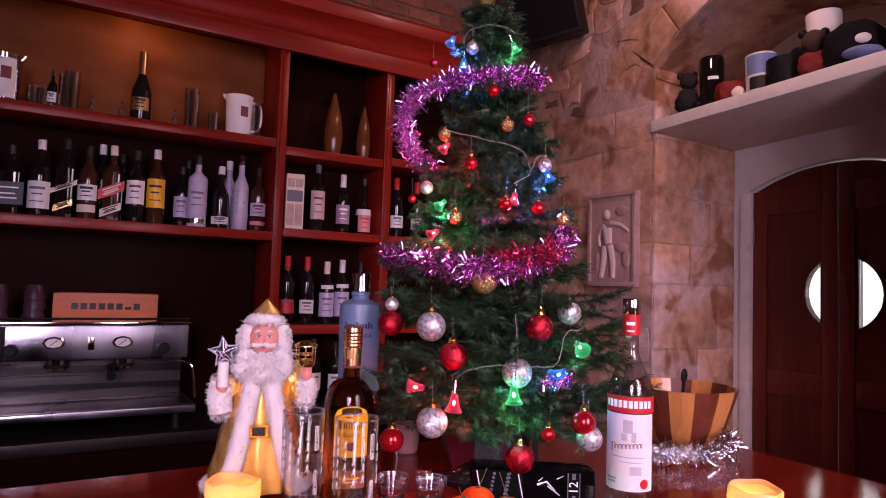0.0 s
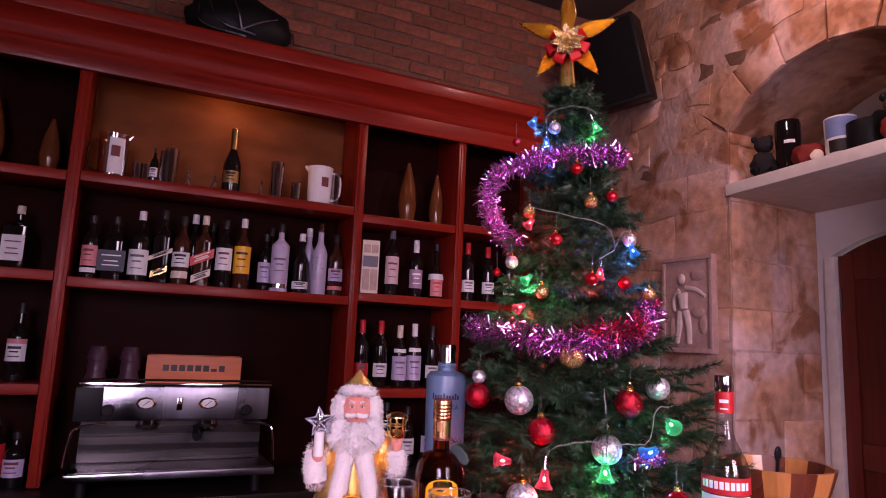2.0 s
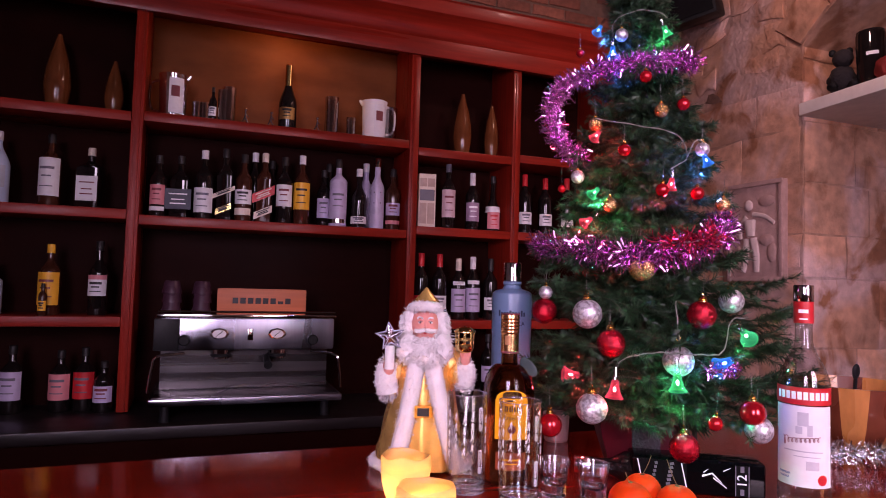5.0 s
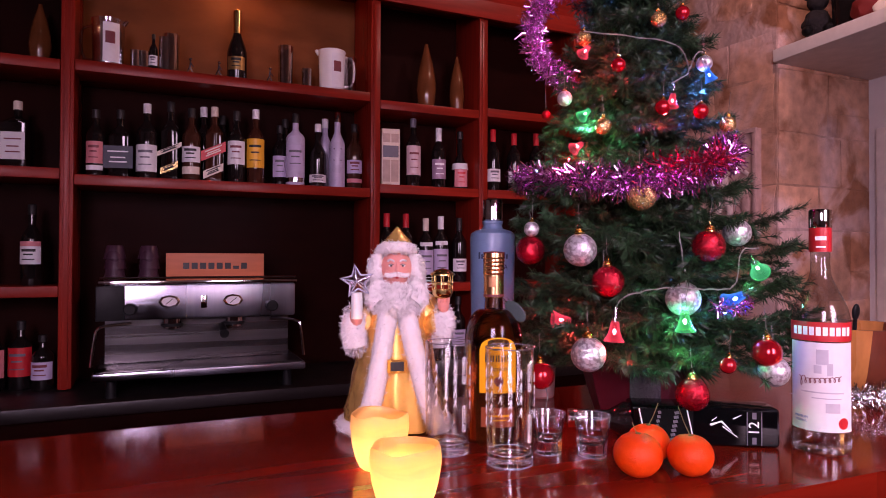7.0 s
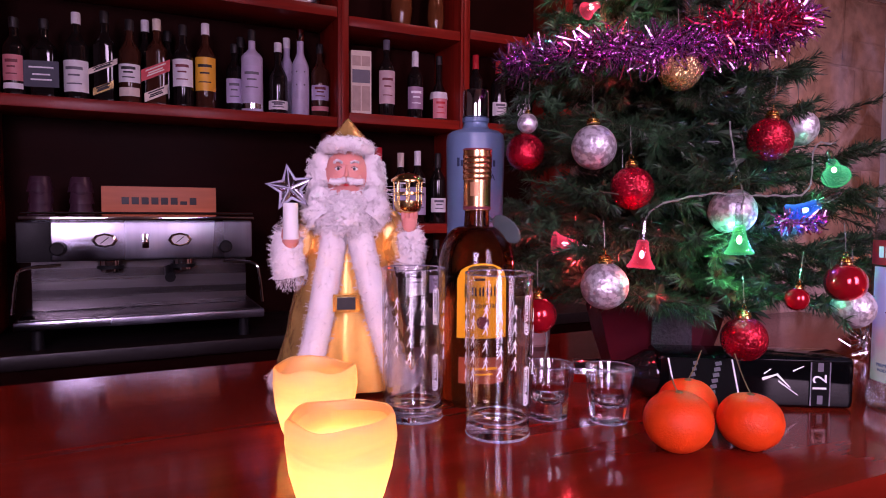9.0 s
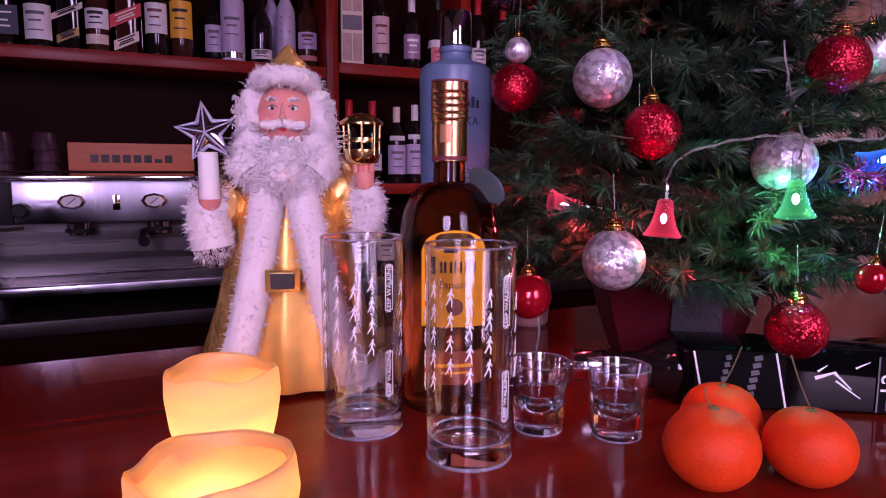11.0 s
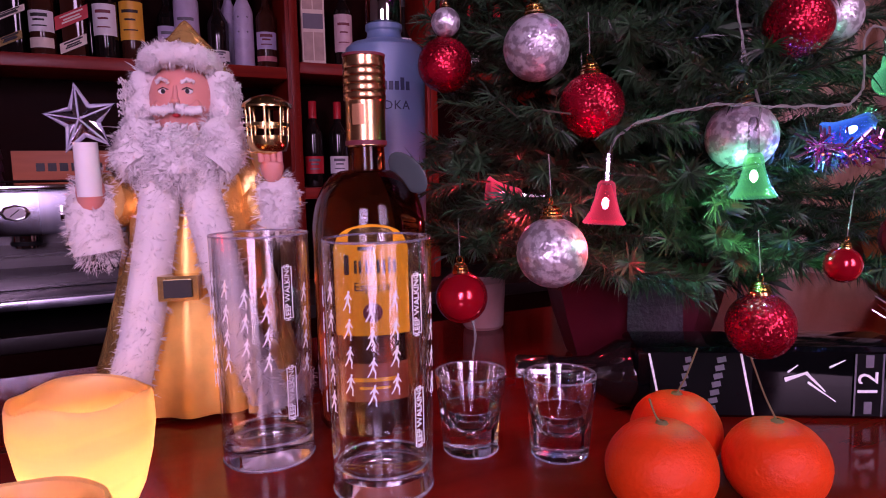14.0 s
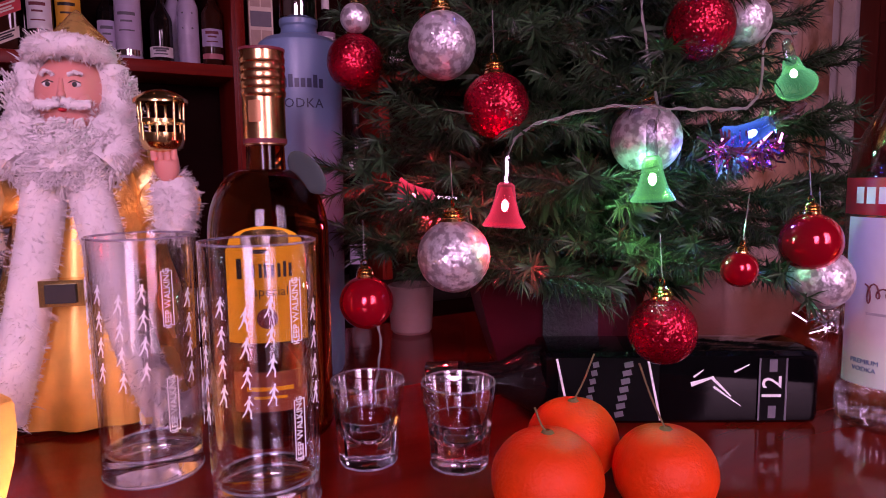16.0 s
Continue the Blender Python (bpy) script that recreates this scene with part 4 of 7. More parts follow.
def topper():
    u = thing("star_topper", pose(TREE.x - 0.026, TREE.y + 0.002, 2.070, 0, 0, -36), "gold foil star tree topper with a red bow", "star topper")
    part("socket", lathe([(0.010, -0.004), (0.019, -0.004), (0.013, 0.06), (0.010, 0.07)], 16), M_STARGOLD, u)
    # each ray is a pleated gold fan, longest in the middle
    for k in range(5):
        a = math.radians(90 + 72 * k)
        along, across = Vector((math.cos(a), 0, math.sin(a))), Vector((-math.sin(a), 0, math.cos(a)))
        bm = bmesh.new()
        tip = 0.122 if k == 0 else 0.116
        rows = []
        for i in range(-12, 13):
            f = abs(i) / 12
            deep = Vector((0, (0.0022 if i % 2 else -0.0022) + 0.005 * f, 0))
            notch = 0.004 if i % 2 else 0.0
            foot = along * (0.004 + 0.020 * f) + across * i * 0.0011 + deep
            end = along * (tip - 0.066 * f - notch) + across * i * 0.0023 * (1.05 - 0.35 * f) + deep
            rows.append([bm.verts.new(q) for q in (foot, end, end + Vector((0, 0.0007, 0)), foot + Vector((0, 0.0007, 0)))])
        for p, q in zip(rows, rows[1:]):
            bm.faces.new((p[0], q[0], q[1], p[1]))
            bm.faces.new((p[1], q[1], q[2], p[2]))
            bm.faces.new((p[2], q[2], q[3], p[3]))
        part("ray", turned(bm, Matrix.Translation((0, -0.012, 0.115))), M_STARGOLD, u)
    # loops of red ribbon behind the flower
    for k, (deg, ln) in enumerate(((28, 0.050), (152, 0.048), (205, 0.060), (-25, 0.058), (246, 0.062), (-66, 0.060))):
        bm = bmesh.new()
        rows = []
        for j in range(13):
            q = 2 * math.pi * j / 12
            px, py = ln * 0.42 * (1 - math.cos(q)), 0.008 * math.sin(q)
            half = 0.006 + 0.006 * math.sin(q / 2) + 0.0015 * math.sin(5 * q + k)
            rows.append((bm.verts.new((px, py, -half)), bm.verts.new((px, py, half))))
        for p, q in zip(rows, rows[1:]):
            bm.faces.new((p[0], q[0], q[1], p[1]))
        part("ribbon_loop", turned(bm, pose(0, -0.030 - 0.0012 * k, 0.092, 0, -deg, 0)), M_REDBOW, u, "red satin ribbon loop")
    # crinkled gold flower with glittering stamens
    for k in range(8):
        bm = slab([(0.002, -0.004), (0.014, -0.012), (0.026, -0.008), (0.041, 0.0), (0.026, 0.008), (0.014, 0.012), (0.002, 0.004)], 0.001)
        part("petal", turned(bm, pose(0, -0.046 - 0.0008 * k, 0.084, 90, 0, 0) @ pose(0, 0, 0, 0, -16, 45 * k + 9)), M_GOLDBALL, u, "glittered gold petal")
    bm = bmesh.new()
    for k in range(22):
        a, r = 2.4 * k, 0.0035 * math.sqrt(k)
        ball(0.0030, (math.cos(a) * r, -0.058 + 0.0004 * k, 0.072 + math.sin(a) * r), bm, 8, 6)
    part("stamens", bm, M_GOLDBALL, u, "cluster of gold glitter beads")


topper()


# ---- things on the bar ----
def figure_doll():
    """One plain mesh: a robed doll in gold with white fur trim."""
    rng = random.Random(11)
    bm = bmesh.new()
    mats = [M_GOLDSATIN, M_GOLD, M_FUR, M_SKIN, M_WHITEPLASTIC, M_INK, M_BRASS, thin_glass("clear_star_plastic", (0.92, 0.90, 0.98), 0.35, 1.2), M_REDLABEL, M_CRYSTAL]
    count = [0]

    def mark(slot):
        bm.faces.ensure_lookup_table()
        for f in bm.faces[count[0]:]:
            f.material_index = slot
        count[0] = len(bm.faces)

    # skirt of satin, with soft folds, open in front between the fur bands
    seg = 72
    for (prof, slot, fold, wob) in (([(0.071, 0.004), (0.069, 0.03), (0.060, 0.10), (0.050, 0.15), (0.044, 0.19), (0.036, 0.23)], 0, 11, 0.05),):
        rings = []
        for r, z in prof:
            rings.append([bm.verts.new(((r * (1 + wob * math.sin(fold * a) * (1 - z / 0.3))) * math.cos(a), 0.86 * (r * (1 + wob * math.sin(fold * a) * (1 - z / 0.3))) * math.sin(a), z)) for a in [2 * math.pi * k / seg for k in range(seg)]])
        for a, b in zip(rings, rings[1:]):
            for k in range(seg):
                bm.faces.new((a[k], a[(k + 1) % seg], b[(k + 1) % seg], b[k]))
        bm.faces.new(rings[0][::-1])
        bm.faces.new(rings[-1])
        mark(slot)
    # foil coat round sides and back
    rings = []
    for r, z in [(0.092, 0.006), (0.087, 0.04), (0.073, 0.10), (0.062, 0.15), (0.055, 0.19), (0.052, 0.215), (0.042, 0.235)]:
        row = []
        for k in range(57):
            a = math.radians(-90 + 34 + (360 - 68) * k / 56)
            rr = r * (1 + 0.035 * math.sin(9 * a + 3 * z * 20) + 0.02 * rng.uniform(-1, 1))
            row.append(bm.verts.new((rr * math.cos(a), 0.9 * rr * math.sin(a), z + 0.002 * rng.uniform(-1, 1))))
        rings.append(row)
    for a, b in zip(rings, rings[1:]):
        for k in range(56):
            bm.faces.new((a[k], a[k + 1], b[k + 1], b[k]))
    mark(1)
    # sleeves
    for s, elbow, cuff in ((-1, (-0.056, -0.010, 0.195), (-0.066, -0.045, 0.196)), (1, (0.062, -0.008, 0.185), (0.078, -0.042, 0.192))):
        tube(spline([(s * 0.034, 0, 0.232), (s * 0.052, -0.003, 0.215), elbow, cuff], 5), 0.022, 12, bm, 1.1)
        mark(1)
    # head, hood, nose
    ball(0.033, (0, -0.015, 0.281), bm, 24, 16, (0.98, 0.96, 1.08))
    ball(0.0042, (0, -0.0470, 0.2795), bm, 10, 8, (1, 0.8, 0.9))
    tube([(0, -0.0440, 0.2925), (0, -0.0458, 0.2870), (0, -0.0475, 0.2805)], 0.0022, 8, bm, 1.5)
    ball(0.010, (-0.014, -0.0385, 0.274), bm, 10, 8, (1, 0.5, 0.9))
    ball(0.010, (0.014, -0.0385, 0.274), bm, 10, 8, (1, 0.5, 0.9))
    ball(0.014, (-0.067, -0.058, 0.203), bm, 12, 8, (0.8, 0.8, 1.25))
    ball(0.011, (0.078, -0.052, 0.222), bm, 12, 8, (0.9, 0.6, 1.4))
    for k in range(4):
        tube([(0.070 + 0.005 * k, -0.057, 0.226), (0.069 + 0.0055 * k, -0.060, 0.246 - 0.002 * abs(k - 1.5))], 0.0030, 6, bm, 0.7)
    mark(3)
    for s in (-1, 1):
        ball(0.0044, (s * 0.0115, -0.0432, 0.2880), bm, 10, 6, (1.15, 0.4, 0.55))
    mark(4)
    for s in (-1, 1):
        ball(0.0021, (s * 0.0113, -0.0447, 0.2880), bm, 8, 6, (1, 0.3, 1))
        tube([(s * 0.0062, -0.0447, 0.2893), (s * 0.0112, -0.0454, 0.2912), (s * 0.0165, -0.0434, 0.2890)], 0.0005, 5, bm)
    mark(5)
    ball(0.0030, (0, -0.0462, 0.2675), bm, 10, 6, (1.3, 0.5, 0.6))
    mark(8)
    rows = []
    for r, z, gap in ((0.046, 0.245, 95), (0.047, 0.272, 80), (0.045, 0.298, 62), (0.039, 0.316, 20), (0.027, 0.332, 0), (0.014, 0.344, 0), (0.005, 0.354, 0), (0.001, 0.357, 0)):
        rows.append([bm.verts.new((0.002 + r * math.cos(a), 0.004 + r * math.sin(a), z)) for a in [math.radians(-90 + gap + (360 - 2 * gap) * k / 30) for k in range(31)]])
    for a, b in zip(rows, rows[1:]):
        for k in range(30):
            bm.faces.new((a[k], a[k + 1], b[k + 1], b[k]))
    mark(1)

    fur_v, fur_f = [], []

    def fluff(path, r, n, lock, flat=1.0):
        """A band of fur: soft core, many small tufts and a few loose hairs."""
        tube(path, r * 0.86, 14, bm)
        m = len(path) - 1
        for _ in range(int(n * 6.0)):
            f = rng.random() * m
            i = min(int(f), m - 1)
            d = Vector((rng.gauss(0, 1), rng.gauss(0, 1) * flat, rng.gauss(0, 1))).normalized()
            p = path[i].lerp(path[i + 1], f - i) + d * r * 0.84
            k = len(fur_v)
            # neighbouring hairs lean the same way, so that they gather in soft locks
            lean = Vector((noise.noise(p * 230), noise.noise(p * 230 + Vector((7, 3, 1))), noise.noise(p * 230 + Vector((2, 9, 5))) - 0.15)) * 1.5
            ln = min(lock, 0.012) * rng.uniform(0.20, 0.48) * (0.7 + 1.1 * abs(noise.noise(p * 95)))
            w = d.cross(lean + Vector((0.01, 0.02, 0.03))).normalized() * 0.00028
            b, c = p + d * ln * 0.5 + lean * ln * 0.45, p + d * ln * 0.72 + lean * ln * 1.35
            fur_v.extend([p - w, p + w, b + w, b - w, c + w * 0.4, c - w * 0.4])
            fur_f.extend([(k, k + 1, k + 2, k + 3), (k + 3, k + 2, k + 4, k + 5)])

    def curl(p, out, ln, r, turns):
        """One springy lock of the beard or hair."""
        d = Vector(out).normalized()
        e = d.orthogonal().normalized()
        e.rotate(Matrix.Rotation(rng.random() * 6.28, 3, d))
        g = d.cross(e)
        n = int(turns * 7)
        pts = [Vector(p) + d * ln * j / n + (e * math.cos(j * 0.9) + g * math.sin(j * 0.9)) * r * (1 - 0.35 * j / n) for j in range(n + 1)]
        tube(pts, 0.0008, 4, bm, 0.7)

    # fur: front bands, hem, cuffs, hat brim, hair and beard
    fluff(spline([(-0.012, -0.045, 0.225), (-0.022, -0.050, 0.16), (-0.036, -0.060, 0.08), (-0.052, -0.066, 0.018)], 6), 0.0190, 1500, 0.010)
    fluff(spline([(0.012, -0.045, 0.225), (0.026, -0.050, 0.16), (0.046, -0.060, 0.08), (0.066, -0.060, 0.018)], 6), 0.0190, 1500, 0.010)
    hem = [Vector((0.091 * math.cos(a), 0.083 * math.sin(a), 0.013)) for a in [math.radians(-50 + 280 * k / 24) for k in range(25)]]
    fluff(hem, 0.012, 1092, 0.010)
    fluff(spline([(-0.068, -0.040, 0.208), (-0.072, -0.046, 0.182), (-0.068, -0.046, 0.152)], 4), 0.023, 1092, 0.010)
    fluff(spline([(0.078, -0.038, 0.206), (0.081, -0.042, 0.190), (0.078, -0.040, 0.170)], 4), 0.020, 988, 0.010)
    brim = [Vector((0.032 * math.cos(a), -0.012 + 0.032 * math.sin(a), 0.3140 - 0.006 * math.sin(a))) for a in [math.radians(-180 + 180 * k / 12) for k in range(13)]]
    fluff(brim, 0.0108, 1196, 0.009)
    for s in (-1, 1):
        fluff(spline([(s * 0.035, -0.010, 0.304), (s * 0.039, -0.018, 0.276), (s * 0.042, -0.028, 0.256), (s * 0.032, -0.036, 0.246)], 4), 0.0170, 760, 0.018)
        fluff([Vector((s * 0.001, -0.0485, 0.2740)), Vector((s * 0.010, -0.0485, 0.2715)), Vector((s * 0.023, -0.043, 0.2720))], 0.0042, 156, 0.004)
        fluff([Vector((s * 0.006, -0.0450, 0.2955)), Vector((s * 0.012, -0.0445, 0.2985)), Vector((s * 0.018, -0.042, 0.2965))], 0.0013, 60, 0.004)
    fluff(spline([(0.0, -0.038, 0.240), (0.0, -0.046, 0.234), (0.0, -0.050, 0.226), (0.0, -0.050, 0.218)], 4), 0.025, 1500, 0.021)
    for s in (-1, 1):
        fluff(spline([(s * 0.034, -0.034, 0.258), (s * 0.042, -0.042, 0.240), (s * 0.030, -0.048, 0.224)], 4), 0.018, 700, 0.020)
    for _ in range(520):
        a = rng.uniform(-1.25, 1.25)
        h = rng.random()
        wide = 0.047 - 0.016 * abs(h - 0.45) * 2
        p = (wide * math.sin(a), -0.018 - (0.046 - 0.008 * h) * math.cos(a), 0.208 + 0.052 * h)
        curl(p, (math.sin(a) * 0.8, -0.55 * math.cos(a), -0.75 + 0.5 * rng.random()), rng.uniform(0.006, 0.012), rng.uniform(0.0018, 0.0030), rng.uniform(1.5, 2.6))
    for s in (-1, 1):
        for _ in range(110):
            z = rng.uniform(0.248, 0.300)
            p = (s * rng.uniform(0.042, 0.053), rng.uniform(-0.034, 0.002), z)
            curl(p, (s * 0.9, -0.4 * rng.random(), rng.uniform(-0.7, 0.3)), rng.uniform(0.004, 0.009), rng.uniform(0.0020, 0.0032), rng.uniform(1.4, 2.4))
    tufts = lists_mesh("tufts", fur_v, fur_f, [M_FUR])
    bm.from_mesh(tufts)
    bpy.data.meshes.remove(tufts)
    mark(2)
    # the head is small against the body
    for v in bm.verts:
        if v.co.z > 0.225 and abs(v.co.x) < 0.062:
            f = min(1.0, (v.co.z - 0.225) / 0.035)
            g = 1 - 0.13 * f
            v.co.x *= g
            v.co.y = -0.012 + (v.co.y + 0.012) * g
    # belt buckle, taper, star, lantern
    box(-0.016, 0.016, -0.0735, -0.058, 0.111, 0.132, 0, bm)
    mark(6)
    box(-0.011, 0.011, -0.076, -0.066, 0.114, 0.129, 0, bm)
    mark(5)
    tube([(-0.066, -0.062, 0.200), (-0.066, -0.064, 0.244)], 0.0095, 14, bm, 0.95)
    mark(4)
    for k in range(5):
        a0, a1, a2 = [math.radians(90 + 8 + 72 * k + q) for q in (-36, 0, 36)]
        c = Vector((-0.066, -0.066, 0.262))
        ring = [c + Vector((math.cos(a) * r, 0, math.sin(a) * r)) for a, r in ((a0, 0.012), (a1, 0.028), (a2, 0.012))]
        f = [bm.verts.new(c + Vector((0, dy, 0))) for dy in (-0.007, 0.007)]
        v = [bm.verts.new(p) for p in ring]
        for h in f:
            bm.faces.new((h, v[0], v[1]))
            bm.faces.new((h, v[1], v[2]))
        mark(7)
        tube([ring[0], ring[1], ring[2]], 0.0020, 6, bm)
        tube([c + Vector((0, -0.007, 0)), ring[1]], 0.0008, 5, bm)
        mark(9)
    lathe([(0.008, 0.240), (0.015, 0.243), (0.017, 0.249), (0.017, 0.256)], 16, bm, (0.076, -0.052, -0.008))
    for k in range(8):
        a = k * math.pi / 4
        tube([(0.076 + 0.0165 * math.cos(a), -0.052 + 0.0165 * math.sin(a), 0.242), (0.076 + 0.0175 * math.cos(a), -0.052 + 0.0175 * math.sin(a), 0.274)], 0.0012, 5, bm)
    lathe([(0.0178, 0.264), (0.0178, 0.267)], 16, bm, (0.076, -0.052, -0.008))
    lathe([(0.0, 0.292), (0.012, 0.289), (0.021, 0.283), (0.021, 0.280), (0.016, 0.281)], 16, bm, (0.076, -0.052, -0.008))
    mark(6)
    single("robed_doll", bm, mats, "white-bearded winter doll in a gold robe with fluffy white fur trim", "doll", m=pose(0.352, 1.146, BAR + 0.0005, 0, 0, -18) @ Matrix.Diagonal((0.97, 0.97, 0.955, 1)), sharp=85)


figure_doll()


def bottle_profile(h, r, s0, s1, neck, lip=0.0):
    """Body to s0 of the height, shoulder to s1, then a straight neck."""
    out = [(0, 0.003), (r * 0.7, 0.0015), (r * 0.93, 0.0), (r, 0.006), (r, h * s0)]
    for k in range(1, 9):
        f = k / 9
        out.append((neck + (r - neck) * (0.5 + 0.5 * math.cos(math.pi * f)) ** 0.8, h * (s0 + (s1 - s0) * f)))
    out += [(neck, h * s1), (neck, h * 0.93)]
    return out


def tequila():
    u = thing("tequila_bottle", pose(0.474, 1.025, BAR, 0, 0, -19), "amber tequila bottle with an orange-yellow label and copper cap", "bottle")
    prof = [(0, 0.004), (0.03, 0.002), (0.0425, 0.0), (0.0455, 0.005), (0.0460, 0.158)]
    for k in range(1, 11):
        f = k / 10
        prof.append((0.0150 + 0.031 * math.cos(f * math.pi / 2) ** 0.85, 0.158 + 0.050 * math.sin(f * math.pi / 2) ** 1.1))
    prof += [(0.0145, 0.222), (0.0140, 0.230), (0.0145, 0.236), (0.0138, 0.242), (0.0138, 0.25), (0, 0.25)]
    part("glass_body", lathe(prof, 40), M_AMBER, u)
    cap = [(0.0152, 0.226), (0.0160, 0.227), (0.0160, 0.262)]
    for k in range(5):
        z = 0.263 + k * 0.0062
        cap += [(0.0168, z), (0.0172, z + 0.003), (0.0164, z + 0.0055)]
    cap += [(0.0168, 0.2955), (0.0160, 0.298), (0, 0.298)]
    part("cap", lathe(cap, 32), M_COPPERCAP, u, "ridged copper-gold screw cap")
    part("cap_ring", lathe([(0.0162, 0.2275), (0.0166, 0.2275), (0.0166, 0.2310), (0.0162, 0.2310)], 32), M_WINEINK, u, "dark red band under the cap")
    part("cap_disc", lathe([(0.0150, 0.2982), (0.0170, 0.2965), (0.0172, 0.2985), (0, 0.2995)], 32), M_WINEINK, u, "dark red cap top")
    part("cap_seal", bent(sheet(0.010, 0.016, 6, 0.0004, place=(-0.006, 0.243)), 0.0163), mat("cap_seal_print", (0.55, 0.26, 0.12), 0.4, 0.5), u, "pale printed seal on the cap")
    tag = bmesh.new()
    ball(1, (0, 0, 0), tag, 20, 10, (0.021, 0.0015, 0.013))
    part("neck_tag", turned(tag, pose(0.031, -0.022, 0.205, 12, 38, -35)), mat("grey_green_tag", (0.07, 0.10, 0.10), 0.4), u, "grey-green oval tag on the shoulder")
    label = part("label", bent(sheet(0.060, 0.085, 14, 0.0005, 0.018, place=(0, 0.082)), 0.0464), M_ORANGELABEL, u, "arched orange-yellow paper label")
    part("crest", bent(sheet(0.034, 0.012, 10, 0.0004, 0.004, place=(0, 0.153)), 0.0470), M_BRASS, label, "dull gold crest strip")
    # maker's name as plain dark bars of the lettering's size
    for x0, w, z, h in ((-0.0190, 0.0040, 0.1290, 0.0150), (-0.0120, 0.0022, 0.1300, 0.010), (-0.0085, 0.0022, 0.1300, 0.010), (-0.0035, 0.0022, 0.1300, 0.010), (0.0, 0.0022, 0.1300, 0.0105), (0.005, 0.0024, 0.1300, 0.010), (0.0095, 0.0022, 0.1300, 0.010), (0.0135, 0.0022, 0.1300, 0.0115), (0.0175, 0.0024, 0.1300, 0.010), (-0.004, 0.012, 0.1475, 0.0028)):
        part("name_bar", bent(sheet(w, h, 3, 0.0004, place=(x0, z)), 0.0470), M_INK, label)
    part("lettering", bent(turned(words("Especial", 0.0095), Matrix.Translation((0.001, 0.1195, 0))), 0.0471), M_INK, label, "dark blackletter word Especial")
    part("seal", bent(lathe_disc(0.0075, (0, 0.100)), 0.0471), M_WINEINK, label, "round dark red seal")
    lower = part("lower_label", bent(sheet(0.055, 0.030, 12, 0.0004, place=(0, 0.030)), 0.0464), mat("lower_label_amber", (0.30, 0.06, 0.02), 0.4), u, "small rust-brown lower label")
    part("print_bar", bent(sheet(0.034, 0.003, 8, 0.0004, place=(0, 0.046)), 0.0470), M_ORANGELABEL, lower)
    part("print_bar", bent(sheet(0.024, 0.002, 8, 0.0004, place=(0, 0.040)), 0.0470), M_ORANGELABEL, lower)


def lathe_disc(r, place, n=20):
    out = bmesh.new()
    c = out.verts.new((place[0], place[1], 0.0002))
    ring = [out.verts.new((place[0] + r * math.cos(2 * math.pi * k / n), place[1] + r * math.sin(2 * math.pi * k / n), 0.0002)) for k in range(n)]
    for k in range(n):
        out.faces.new((c, ring[k], ring[(k + 1) % n]))
    return out


tequila()


def frosted():
    u = thing("vodka_bottle", pose(0.548, 1.165, BAR, 0, 0, -28), "tall frosted pale blue vodka bottle with a silver cap", "bottle")
    prof = [(0, 0.004), (0.028, 0.002), (0.034, 0.0), (0.036, 0.006), (0.0385, 0.12), (0.0405, 0.26), (0.0415, 0.325), (0.040, 0.333), (0.034, 0.338), (0.020, 0.342), (0.0175, 0.346), (0.0175, 0.350), (0.0190, 0.352), (0.0190, 0.357), (0, 0.358)]
    part("glass_body", lathe(prof, 40), M_FROST, u)
    part("cap", lathe([(0.0175, 0.358), (0.0182, 0.359), (0.0182, 0.394), (0.0172, 0.396), (0.0120, 0.396), (0.0115, 0.3945), (0, 0.3945)], 32), M_CHROME, u, "polished silver cap")
    part("lettering", bent(turned(words("VODKA", 0.0125, spacing=1.1), Matrix.Translation((0.006, 0.272, 0))), 0.0412), M_NAVYINK, u, "dark blue printed word VODKA")
    for k in range(10):
        part("name_bar", bent(sheet(0.0042, 0.0085 if k % 4 else 0.012, 2, 0.0004, place=(-0.025 + 0.0058 * k, 0.287)), 0.0412), M_NAVYINK, u)


frosted()


